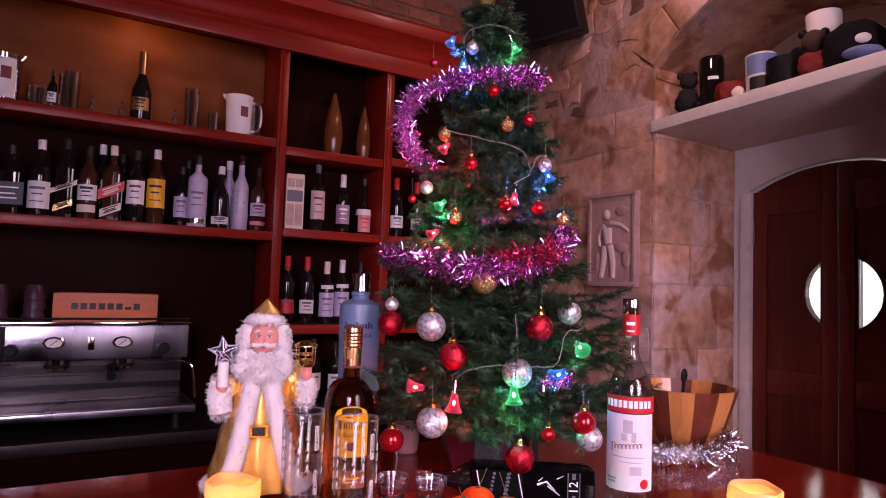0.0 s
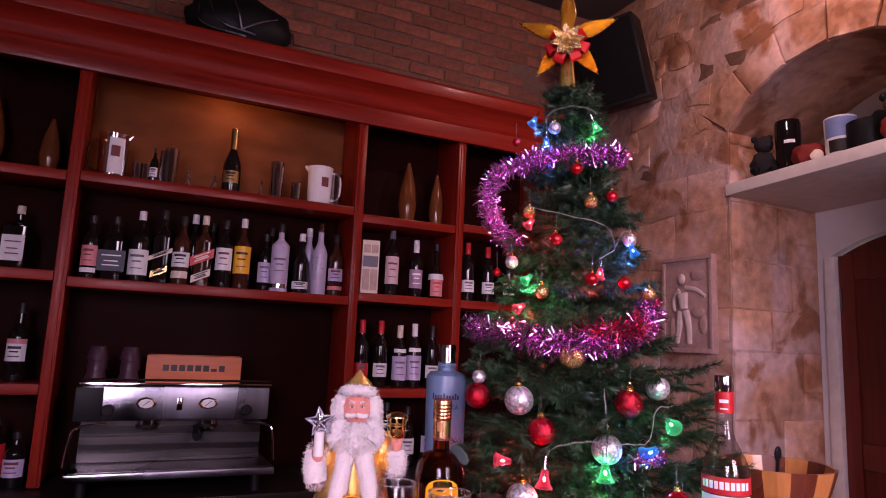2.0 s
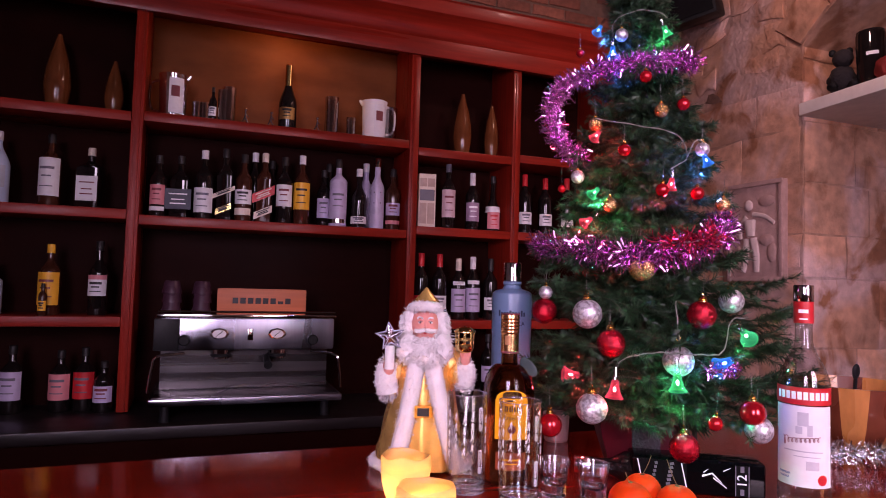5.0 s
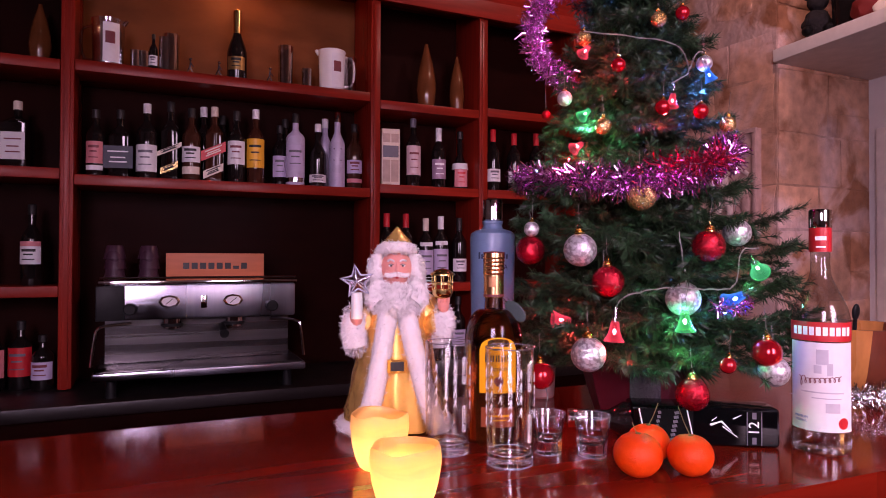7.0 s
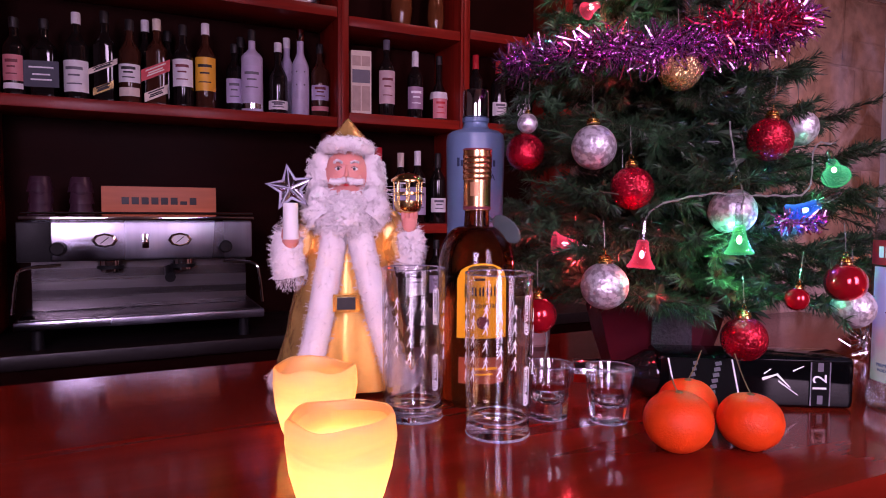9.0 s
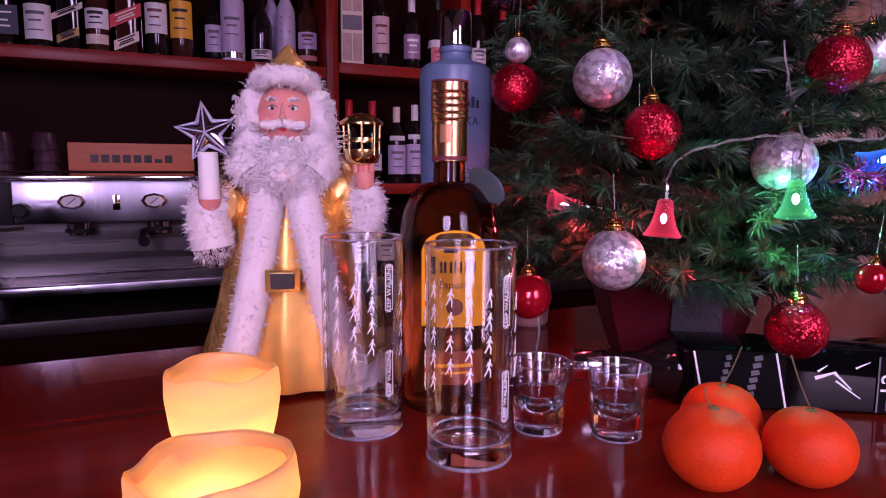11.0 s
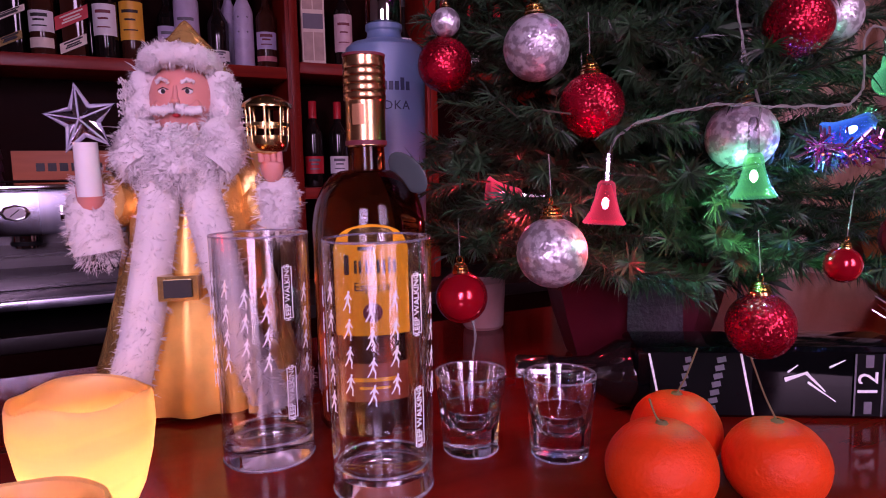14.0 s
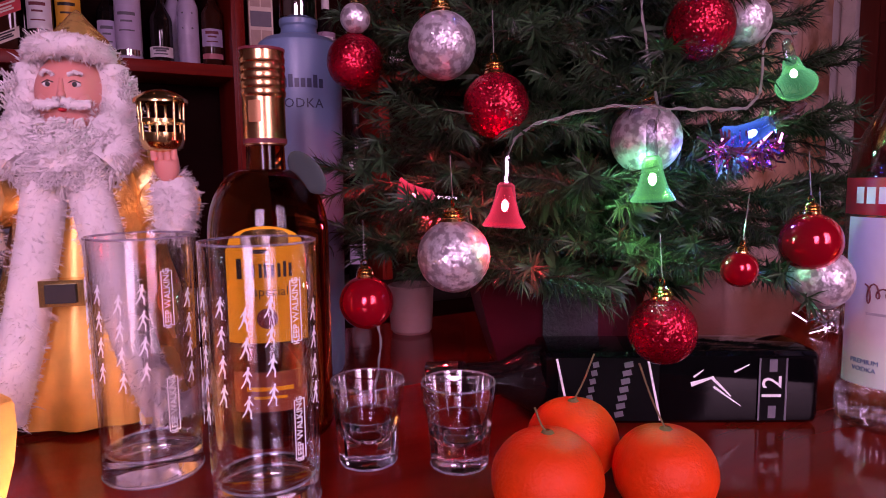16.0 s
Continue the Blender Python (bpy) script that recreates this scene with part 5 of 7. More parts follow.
def clear_vodka():
    u = thing("vodka_bottle", pose(0.902, 0.776, BAR, 0, 0, -52), "clear vodka bottle with a red band and white label", "bottle")
    prof = [(0, 0.006), (0.028, 0.003), (0.036, 0.0), (0.0395, 0.004), (0.0395, 0.03), (0.0390, 0.032), (0.0390, 0.195)]
    for k in range(1, 11):
        f = k / 10
        prof.append((0.0135 + 0.0255 * (0.5 + 0.5 * math.cos(math.pi * f)) ** 0.75, 0.195 + 0.075 * f))
    prof += [(0.0130, 0.29), (0.0135, 0.305), (0.0145, 0.307), (0.0135, 0.31), (0.0135, 0.34), (0, 0.34)]
    part("glass_body", lathe(prof, 44), M_SPIRIT, u)
    part("cap", lathe([(0.0150, 0.336), (0.0156, 0.337), (0.0156, 0.362), (0.0145, 0.364), (0, 0.364)], 28), M_CHROME, u, "silver screw cap")
    sleeve = part("neck_sleeve", lathe([(0.0152, 0.300), (0.0154, 0.300), (0.0154, 0.336), (0.0152, 0.336)], 28), M_REDLABEL, u, "red foil neck sleeve")
    part("print_bar", bent(sheet(0.015, 0.006, 5, 0.0004, place=(0, 0.317)), 0.0156), M_WHITEINK, sleeve)
    part("print_bar", bent(sheet(0.013, 0.002, 5, 0.0004, place=(0, 0.306)), 0.0156), M_WHITEINK, sleeve)
    band = part("band", bent(sheet(0.118, 0.028, 22, 0.0005, place=(0, 0.168)), 0.0393), M_REDLABEL, u, "red band round the shoulder")
    for k in range(10):
        part("name_bar", bent(sheet(0.0066, 0.0125, 2, 0.0004, place=(-0.040 + 0.0088 * k, 0.1765)), 0.0400), M_WHITEINK, band)
    label = part("label", bent(sheet(0.100, 0.130, 20, 0.0005, place=(0, 0.036)), 0.0393), M_PAPER, u, "white paper label")
    for x, z, w, h, m in ((0.0, 0.134, 0.016, 0.022, M_GREYINK), (-0.006, 0.121, 0.010, 0.012, M_GREYINK), (0.010, 0.118, 0.008, 0.018, M_GREYINK), (0.0, 0.092, 0.060, 0.002, M_GREYINK), (0.006, 0.084, 0.040, 0.0015, M_GREYINK), (0.014, 0.064, 0.020, 0.014, M_GREYINK)):
        part("print_bar", bent(sheet(w, h, 6, 0.0003, place=(x, z)), 0.0400), mat("pale_print", (0.48, 0.46, 0.52), 0.6), label)
    path = [Vector((-0.032 + 0.058 * i / 90 + 0.0026 * math.sin(i * 0.63), 0.108 + 0.006 * i / 90 + (0.0075 if i < 12 else 0.0036) * math.cos(i * 0.63), 0.0)) for i in range(91)]
    part("script_line", bent(tube(path, 0.0006, 4), 0.0402), M_WINEINK, label, "dark red flourish of handwriting")
    part("lettering", bent(turned(words("PREMIUM", 0.0052), Matrix.Translation((-0.030, 0.055, 0))), 0.0402), M_BLUELABEL, label)
    part("lettering", bent(turned(words("VODKA", 0.0052), Matrix.Translation((-0.030, 0.049, 0))), 0.0402), M_BLUELABEL, label)
    part("seal", bent(lathe_disc(0.0085, (0.030, 0.049)), 0.0402), M_REDLABEL, label, "round red seal")
    flutes = bmesh.new()
    for k in range(60):
        a = 2 * math.pi * k / 60
        tube([(0.0396 * math.cos(a), 0.0396 * math.sin(a), 0.010), (0.0396 * math.cos(a), 0.0396 * math.sin(a), 0.022)], 0.0006, 4, flutes)
    part("fluted_foot", flutes, M_SPIRIT, u)


clear_vodka()


# pale edge colour stands in for the highlight along the glass rims
M_RIM = mat("glass_edge_highlight", (0.78, 0.74, 0.88), 0.12, trans=0.8, spec=0.8, vary=0.15, scale=90)


def highball(m, turn):
    u = thing("highball_glass", m, "tall clear highball glass printed with white marks", "glass", "highball glasses")
    h, r, b = 0.164, 0.0345, 0.0325
    prof = [(0, 0.0015), (0.024, 0.0005), (b - 0.002, 0.0), (b, 0.003), (r, h - 0.001), (r - 0.0006, h), (r - 0.0016, h - 0.0004), (r - 0.0020, h - 0.002), (b - 0.0016, 0.022), (b - 0.006, 0.016), (0.015, 0.0145), (0, 0.0143)]
    part("glass_wall", lathe(prof[3:10], 56), M_THIN, u)
    part("glass_base", lathe([(0, 0.0015), (0.024, 0.0005), (b - 0.002, 0.0), (b - 0.0002, 0.003), (b - 0.0002, 0.014), (b - 0.003, 0.0175), (0.015, 0.0135), (0, 0.0133)], 56), M_GLASS, u)
    inner = [((b - 0.003) * math.cos(q), (b - 0.003) * math.sin(q), 0.0178) for q in [2 * math.pi * k / 48 for k in range(49)]]
    part("inner_edge", tube(inner, 0.0008, 6), M_RIM, u)
    ring = [(r * math.cos(q) * 0.985, r * math.sin(q) * 0.985, h - 0.0005) for q in [2 * math.pi * k / 48 for k in range(49)]]
    part("rim", tube(ring, 0.0008, 6), M_RIM, u)
    foot = [(b * math.cos(q) * 0.97, b * math.sin(q) * 0.97, 0.0016) for q in [2 * math.pi * k / 48 for k in range(49)]]
    part("foot_edge", tube(foot, 0.0016, 6), M_RIM, u)
    rr = 0.0341

    def lay(bm, z):
        return turned(bent(bm, rr + (r - rr) * z / h * 0.5 + 0.0006), pose(0, 0, 0, 0, 0, turn))

    for z, s in ((0.055, 1), (0.125, 1)):
        frame_bm = bmesh.new()
        w, ln = 0.0075, 0.036
        for q in ((-w / 2, w / 2, -ln / 2, -ln / 2 + 0.0006), (-w / 2, w / 2, ln / 2 - 0.0006, ln / 2), (-w / 2, -w / 2 + 0.0006, -ln / 2, ln / 2), (w / 2 - 0.0006, w / 2, -ln / 2, ln / 2)):
            box(0.026 + q[0], 0.026 + q[1], z + q[2], z + q[3], 0, 0.0003, 0, frame_bm)
        part("printed_frame", lay(frame_bm, z), M_WHITEINK, u)
        text = turned(words("KEEP WALKING", 0.0058, spacing=0.95), pose(0.026, z, 0, 0, 0, 90))
        part("lettering", lay(text, z), M_WHITEINK, u, "white printed words KEEP WALKING")
    # staggered columns of small printed striding marks
    stride = [(0.4, 7.4), (1.7, 7.7), (2.1, 6.4), (1.4, 5.4), (2.0, 4.4), (3.8, 1.6), (3.2, 1.2), (1.5, 3.2), (0.9, 0.8), (2.5, -3.0), (1.9, -6.8), (3.0, -7.4), (1.2, -7.4), (1.3, -3.2), (-0.2, -0.8),
              (-1.6, -3.6), (-4.0, -6.6), (-4.6, -6.0), (-2.5, -3.0), (-0.9, 0.6), (-0.5, 3.0), (-2.6, 1.0), (-3.0, 1.6), (-0.5, 4.8), (0.4, 5.6)]
    for c, x in enumerate((-0.047, -0.033, -0.018, -0.0035, 0.0105, 0.041)):
        for k in range(5 if c < 2 else 4):
            z = 0.129 - 0.006 * (c % 2) - 0.0168 * k + (0.010 if c == 1 else 0.0)
            bm = slab([(x + 0.00078 * a, z + 0.00088 * b) for a, b in stride[::-1]], 0.0003)
            part("printed_mark", lay(bm, z), M_WHITEINK, u)


highball(pose(0.380, 0.995, BAR), -24)
highball(pose(0.437, 0.910, BAR), -22)


def shot_glass():
    u = thing("shot_glass", pose(0.514, 0.930, BAR), "small thick-bottomed faceted clear shot glass", "glass", "shot glasses")
    seg = 40
    bm = bmesh.new()
    rows = []
    for r, z, facet in ((0.0, 0.001, 0), (0.0180, 0.0, 0.6), (0.0200, 0.002, 1), (0.0208, 0.010, 1), (0.0222, 0.030, 1), (0.0232, 0.038, 0.8), (0.0250, 0.045, 0.0), (0.0262, 0.0575, 0), (0.0258, 0.0595, 0), (0.0246, 0.0595, 0), (0.0240, 0.0575, 0), (0.0205, 0.034, 0), (0.0165, 0.023, 0), (0.009, 0.0175, 0), (0.0, 0.0165, 0)):
        if r == 0:
            rows.append([bm.verts.new((0, 0, z))])
            continue
        row = []
        for k in range(seg):
            a = 2 * math.pi * k / seg
            cut = math.cos(math.pi / 10) / math.cos((a + math.pi / 10) % (math.pi / 5) - math.pi / 10)
            row.append(bm.verts.new((r * (1 + facet * (cut * 1.03 - 1)) * math.cos(a), r * (1 + facet * (cut * 1.03 - 1)) * math.sin(a), z)))
        rows.append(row)
    for a, b in zip(rows, rows[1:]):
        for k in range(seg):
            j = (k + 1) % seg
            if len(a) == 1:
                bm.faces.new((a[0], b[j], b[k]))
            elif len(b) == 1:
                bm.faces.new((a[k], a[j], b[0]))
            else:
                bm.faces.new((a[k], a[j], b[j], b[k]))
    bmesh.ops.recalc_face_normals(bm, faces=bm.faces[:])
    for f in bm.faces:
        f.material_index = 1 if f.calc_center_median().z > 0.030 else 0
    part("glass_body", bm, [M_GLASS, thin_glass("shot_glass_wall", (0.93, 0.93, 0.97), 0.14, 1.5)], u)
    for rad, z, t in ((0.0254, 0.0593, 0.0007), (0.0196, 0.0012, 0.0009), (0.0200, 0.0335, 0.0004)):
        ring = [(rad * math.cos(q), rad * math.sin(q), z) for q in [2 * math.pi * k / 40 for k in range(41)]]
        part("glass_edge", tube(ring, t, 6), M_RIM, u)
    return u


copy_thing(shot_glass(), pose(0.566, 0.892, BAR, 0, 0, 13))


def mandarin(place, r, seed, stem):
    rng = random.Random(seed)
    u = thing("mandarin", place, "ripe bright orange mandarin with its dry stem", "fruit", "mandarins")
    bm = ball(r, u=32, v=22)
    for v in bm.verts:
        n = v.co.normalized()
        v.co *= 1 + 0.012 * noise.noise(n * 2.2 + Vector((seed, 0, 0)))
        v.co.z *= 0.92
        if n.z > 0.8:
            v.co.z -= r * 0.5 * (n.z - 0.8) ** 1.3
    turned(bm, Matrix.Translation((0, 0, r * 0.915)))
    part("peel", bm, M_ORANGE, u)
    top = r * 1.755
    part("calyx", lathe([(0.005, top - 0.001), (0.0035, top + 0.001), (0.0015, top + 0.002)], 7), M_STEM, u)
    part("stem", tube(spline([(0, 0, top), *[(stem[0] * f, stem[1] * f, top + stem[2] * f + 0.002 * math.sin(9 * f)) for f in (0.5, 1.0)]], 4), 0.0006, 5), M_STEM, u, "thin brown stem")


mandarin((0.566, 0.795, BAR), 0.0320, 1, (-0.006, 0.004, 0.014))
mandarin((0.619, 0.834, BAR), 0.0300, 2, (0.014, -0.004, 0.030))
mandarin((0.633, 0.770, BAR), 0.0300, 3, (-0.012, 0.010, 0.038))


def lying_bottle():
    """A square black bottle on its side: local x runs from neck to foot."""
    u = thing("whisky_bottle", pose(0.747, 0.898, BAR, 0, 0, -31), "square black whisky bottle lying on its side on the bar", "bottle")
    w = 0.030
    bm = box(-0.085, 0.136, -w, w, 0.0, 2 * w, 0.008, seg=3)
    part("glass_body", bm, mat("black_glass_flat", (0.002, 0.002, 0.0025), 0.06, vary=0.2, spec=0.25, rough_vary=0.03), u)
    neck = lathe([(0.030, -0.01), (0.028, 0.008), (0.020, 0.022), (0.0145, 0.032), (0.0130, 0.06), (0.0150, 0.063), (0.0150, 0.067), (0.0130, 0.07)], 24)
    part("neck", turned(neck, pose(-0.085, 0, w, 0, -90, 0)), M_DARKGLASS, u)
    part("cap", turned(lathe([(0.0135, 0.065), (0.0148, 0.066), (0.0148, 0.093), (0.0138, 0.095), (0, 0.095)], 24), pose(-0.085, 0, w, 0, -90, 0)), M_CHROME, u, "bright metal screw cap")
    front = pose(0, -w - 0.0006, 0, 90, 0, 0)
    # slanted label: two white edge lines on a black field and bars for the maker's lines
    label = part("label", turned(box(-0.072, 0.008, 0.004, 0.056, 0, 0.0004), front), mat("black_label", (0.003, 0.003, 0.0035), 0.5, spec=0.08), u, "black slanting label with silver rules")
    for x in (-0.068, 0.004):
        part("rule", turned(box(-0.0009, 0.0009, -0.026, 0.026, 0.0004, 0.0010), front @ pose(x, 0.030, 0, 0, 0, 12)), M_WHITEINK, label)
    for x, s in ((-0.046, 0.0075), (-0.020, 0.0110)):
        for k in range(7):
            part("name_bar", turned(box(-s * 0.32, s * 0.32, -0.0022, 0.0022, 0.0004, 0.0010), front @ pose(x + (k - 3) * 0.0012, 0.030 + (k - 3) * 0.0068, 0, 0, 0, 12)), M_GREYINK, label)
    plate = part("age_plate", turned(box(0.087, 0.108, 0.004, 0.055, 0, 0.0004), front), mat("age_plate_black", (0.003, 0.003, 0.0035), 0.5, spec=0.08), u, "black strip with white rules and the number 12")
    for x in (0.087, 0.108):
        part("rule", turned(box(x - 0.0007, x + 0.0007, 0.004, 0.055, 0.0004, 0.0008), front), M_GREYINK, plate)
    part("numerals", turned(words("12", 0.022), front @ pose(0.0975, 0.030, 0.0006, 0, 0, 90)), M_WHITEINK, plate, "white number 12")
    for z in (0.011, 0.049):
        part("print_bar", turned(box(0.0945, 0.1005, z - 0.005, z + 0.005, 0.0004, 0.0008), front), M_GREYINK, plate)
    # the maker's emblem as a plain slanting streak
    bm = bmesh.new()
    for a, b, t in (((0.012, 0.034), (0.030, 0.040), 0.006), ((0.028, 0.040), (0.044, 0.024), 0.004), ((0.030, 0.032), (0.052, 0.016), 0.003), ((0.046, 0.044), (0.058, 0.050), 0.003), ((0.014, 0.040), (0.022, 0.046), 0.003)):
        tube([(a[0] + 0.021, a[1], 0.0004), (b[0] + 0.021, b[1], 0.0004)], t * 0.36, 5, bm, 0.4)
    for v in bm.verts:
        v.co.z = 0.0004 + abs(v.co.z) * 0.12
    part("emblem", turned(bm, front), M_WHITEINK, u, "pale slanting emblem")


lying_bottle()


def wax_candle(place, r, h, seed, label, power):
    u = thing("led_candle", (place[0], place[1], BAR), label, "candle", "wax candles")
    prof = [(0, 0.001), (r * 0.60, 0.0), (r * 0.68, 0.003), (r * 0.80, h * 0.18), (r * 0.93, h * 0.45), (r * 1.0, h * 0.75), (r * 0.985, h * 0.95), (r * 0.955, h * 0.995), (r * 0.91, h * 0.985), (r * 0.86, h * 0.90), (r * 0.6, h * 0.80), (r * 0.3, h * 0.74), (0, h * 0.73)]
    bm = lathe(prof, 56)
    for v in bm.verts:
        q = Vector((v.co.x * 26, v.co.y * 26, seed))
        if v.co.z > h * 0.5:
            v.co.z += 0.0075 * noise.noise(q * 1.2) * (v.co.z / h)
        swell = 1 + 0.042 * noise.noise(q + Vector((0, 0, v.co.z * 60)))
        v.co.x *= swell
        v.co.y *= swell
    part("wax", bm, M_WAX, u)
    part("bulb", ball(0.0045, (0, 0, h * 0.32), u=12, v=8, scale=(1, 1, 1.6)), M_FLAME, u, "small warm flickering bulb")
    lamp("candle_lamp", "POINT", (place[0], place[1], BAR + h * 0.34), power, (1.0, 0.62, 0.28), 0.008)


wax_candle((0.2435, 0.8147), 0.0415, 0.075, 1, "glowing ivory wax candle with a rippled rim near the bar edge", 0.115)
wax_candle((0.2645, 0.969), 0.0405, 0.0745, 5, "glowing ivory wax candle in front of the doll", 0.115)
wax_candle((0.985, 0.592), 0.0415, 0.075, 9, "glowing ivory wax candle on the bar's return", 0.115)


def wooden_bowl():
    u = thing("wooden_bowl", (1.40, 1.06, BAR), "round wooden salad bowl of alternating light and dark staves", "bowl")
    n = 14
    prof = [(0.070, 0.0), (0.085, 0.012), (0.105, 0.05), (0.122, 0.10), (0.134, 0.142), (0.125, 0.142), (0.113, 0.10), (0.096, 0.05), (0.075, 0.016), (0.0, 0.012)]
    for k in range(n):
        bm = bmesh.new()
        rows = []
        for j in range(5):
            a = 2 * math.pi * (k + j / 4) / n
            rows.append([bm.verts.new((r * math.cos(a), r * math.sin(a), z + 0.0)) for r, z in prof])
        for a, b in zip(rows, rows[1:]):
            for i in range(len(prof) - 1):
                bm.faces.new((a[i], b[i], b[i + 1], a[i + 1]))
        bmesh.ops.remove_doubles(bm, verts=bm.verts[:], dist=1e-5)
        bmesh.ops.recalc_face_normals(bm, faces=bm.faces[:])
        part("stave", bm, M_DARKWOOD if k % 2 else M_LIGHTWOOD, u)
    part("foot", lathe([(0, 0.0), (0.069, 0.0), (0.069, 0.011), (0, 0.011)], 32), M_DARKWOOD, u)
    s = thing("spoon", pose(1.36, 1.03, BAR + 0.016, 8, -6, 0), "black serving spoon standing in the wooden bowl", "spoon")
    part("handle", tube([(0, 0, 0), (0.0, 0, 0.15)], 0.004, 8), M_BLACK, s)
    part("bowl", ball(0.014, (0, 0, 0.162), u=12, v=8, scale=(0.8, 0.4, 1.3)), M_BLACK, s)


wooden_bowl()
rng_t = random.Random(21)
path_t = spline([(1.13, 0.965, BAR + 0.026), (1.20, 0.915, BAR + 0.024), (1.28, 0.885, BAR + 0.024), (1.37, 0.90, BAR + 0.030), (1.43, 0.95, BAR + 0.032)], 8)
vt, ft = strips(1500, 0.030, 0.0018, path_t, 0.001, rng_t)
vt = [Vector((v.x, v.y, max(v.z, BAR + 0.001))) for v in vt]
tin = tagged(new("tinsel_garland", lists_mesh("tinsel_garland", vt, ft, [M_TINSELSILVER])), "silver tinsel garland lying round the foot of the bowl", "tinsel")
part("core_thread", tube(path_t, 0.0015, 5), M_WIRE, tin)


def white_cup():
    u = thing("cup", (0.716, 1.26, BAR), "plain beige cup at the back of the bar", "cup")
    part("cup_body", lathe([(0, 0), (0.024, 0), (0.027, 0.004), (0.030, 0.062), (0.0285, 0.063), (0.026, 0.01), (0, 0.008)], 28), mat("beige_cup", (0.42, 0.27, 0.25), 0.5), u)


white_cup()


# ---- bottles and glassware on the back bar ----
def shelf_bottle(name, x, z, h, r, body, cap, labels, label, s0=0.60, s1=0.78, neck=0.013, cap_h=0.13, y=2.905, turn=-12, group="back-bar bottles", square=False, cap_r=None, slant=0.0):
    """labels: (low, high as shares of the height, width as a share of the round, material, print material)."""
    u = thing(name, pose(x, y, z, 0, 0, turn), label, "bottle", group)
    prof = bottle_profile(h, r, s0, s1, neck)
    bm = lathe(prof + [(0, h * 0.93)], 26)
    if square:
        for v in bm.verts:
            if v.co.z < h * s0 + 0.001:
                q = max(abs(v.co.x), abs(v.co.y))
                if q > 1e-6:
                    k = r * 0.86 / q * math.hypot(v.co.x, v.co.y) / r
                    v.co.x *= k
                    v.co.y *= k
    part("glass_body", bm, body, u)
    cr = cap_r or neck * 1.12
    part("cap", lathe([(cr * 0.96, h * (1 - cap_h)), (cr, h * (1 - cap_h)), (cr, h * 0.992), (cr * 0.9, h), (0, h)], 18), cap, u)
    for low, high, share_of, m, ink in labels:
        w = 2 * math.pi * r * share_of
        rr = r + 0.0006
        if square:
            bm = box(-w / 2, w / 2, -r * 0.86 - 0.0012, -r * 0.86 - 0.0004, h * low, h * high)
            for v in bm.verts:
                v.co.z += v.co.x * slant
            lab = part("label", bm, m, u)
            for k, (f, ww) in enumerate(((0.72, 0.7), (0.45, 0.5), (0.25, 0.6))):
                bar_bm = box(-w * ww / 2, w * ww / 2, -r * 0.86 - 0.0017, -r * 0.86 - 0.0013, h * (low + (high - low) * f), h * (low + (high - low) * f) + min(0.005, h * (high - low) * 0.2))
                for v in bar_bm.verts:
                    v.co.z += v.co.x * slant
                part("print_bar", bar_bm, ink, lab)
            continue
        lab = part("label", bent(sheet(w, h * (high - low), 10, 0.0005, place=(0, h * low)), rr), m, u)
        if high - low > 0.12:
            for f, ww, t in ((0.70, 0.55, 0.010), (0.50, 0.36, 0.006), (0.24, 0.48, 0.004)):
                part("print_bar", bent(sheet(w * ww, min(t, h * (high - low) * 0.2), 6, 0.0004, place=(0, h * (low + (high - low) * f))), rr + 0.0006), ink, lab)
    return u


BLACKCAP = M_INK
W, R_, B, P = M_PAPER, M_REDLABEL, M_DARKGLASS, M_GREYINK
MID, LOWR, MIDR, LOWL, MIDL = 1.690, 1.272, 1.712, 1.280, 1.708
shelf_bottle("gin_bottle", -0.235, MID, 0.262, 0.033, B, BLACKCAP, [(0.20, 0.52, 0.34, M_PINK, M_WINEINK), (0.10, 0.17, 0.34, W, P)], "gin bottle with a red and white label on the back bar")
shelf_bottle("whiskey_bottle", -0.150, MID, 0.268, 0.040, B, BLACKCAP, [(0.14, 0.46, 0.42, mat("charcoal_label", (0.06, 0.065, 0.09), 0.5), M_WHITEINK)], "square-shouldered dark whiskey bottle with a black label", square=True)
shelf_bottle("whisky_bottle", -0.056, MID, 0.302, 0.039, B, W, [(0.10, 0.45, 0.42, W, M_GREYINK)], "dark whisky bottle with a large white label and white cap")
shelf_bottle("whisky_bottle", 0.030, MID, 0.318, 0.035, B, BLACKCAP, [(0.36, 0.42, 0.42, M_CREAM, M_INK), (0.12, 0.20, 0.30, M_BRASS, M_INK)], "black whisky bottle with a thin slanted gold label", square=True, s0=0.62, slant=0.45)
shelf_bottle("liqueur_bottle", 0.108, MID, 0.300, 0.036, M_BROWNGLASS, BLACKCAP, [(0.26, 0.47, 0.40, W, M_INK), (0.10, 0.20, 0.36, M_CREAM, M_INK)], "brown liqueur bottle with a black and white label")
shelf_bottle("whisky_bottle", 0.196, MID, 0.314, 0.036, M_BROWNGLASS, M_CREAM, [(0.34, 0.47, 0.42, R_, M_CREAM), (0.10, 0.20, 0.34, M_CREAM, M_INK)], "square whisky bottle with a red slanted label and gold cap", square=True, s0=0.62, slant=0.45)
shelf_bottle("whisky_bottle", 0.283, MID, 0.305, 0.036, B, BLACKCAP, [(0.26, 0.58, 0.38, W, M_WINEINK)], "dark whisky bottle with a white label bearing a brown emblem")
shelf_bottle("whisky_bottle", 0.360, MID, 0.320, 0.036, M_BROWNGLASS, W, [(0.22, 0.60, 0.42, M_YELLOW, M_INK)], "whisky bottle with a bright yellow label and white cap")
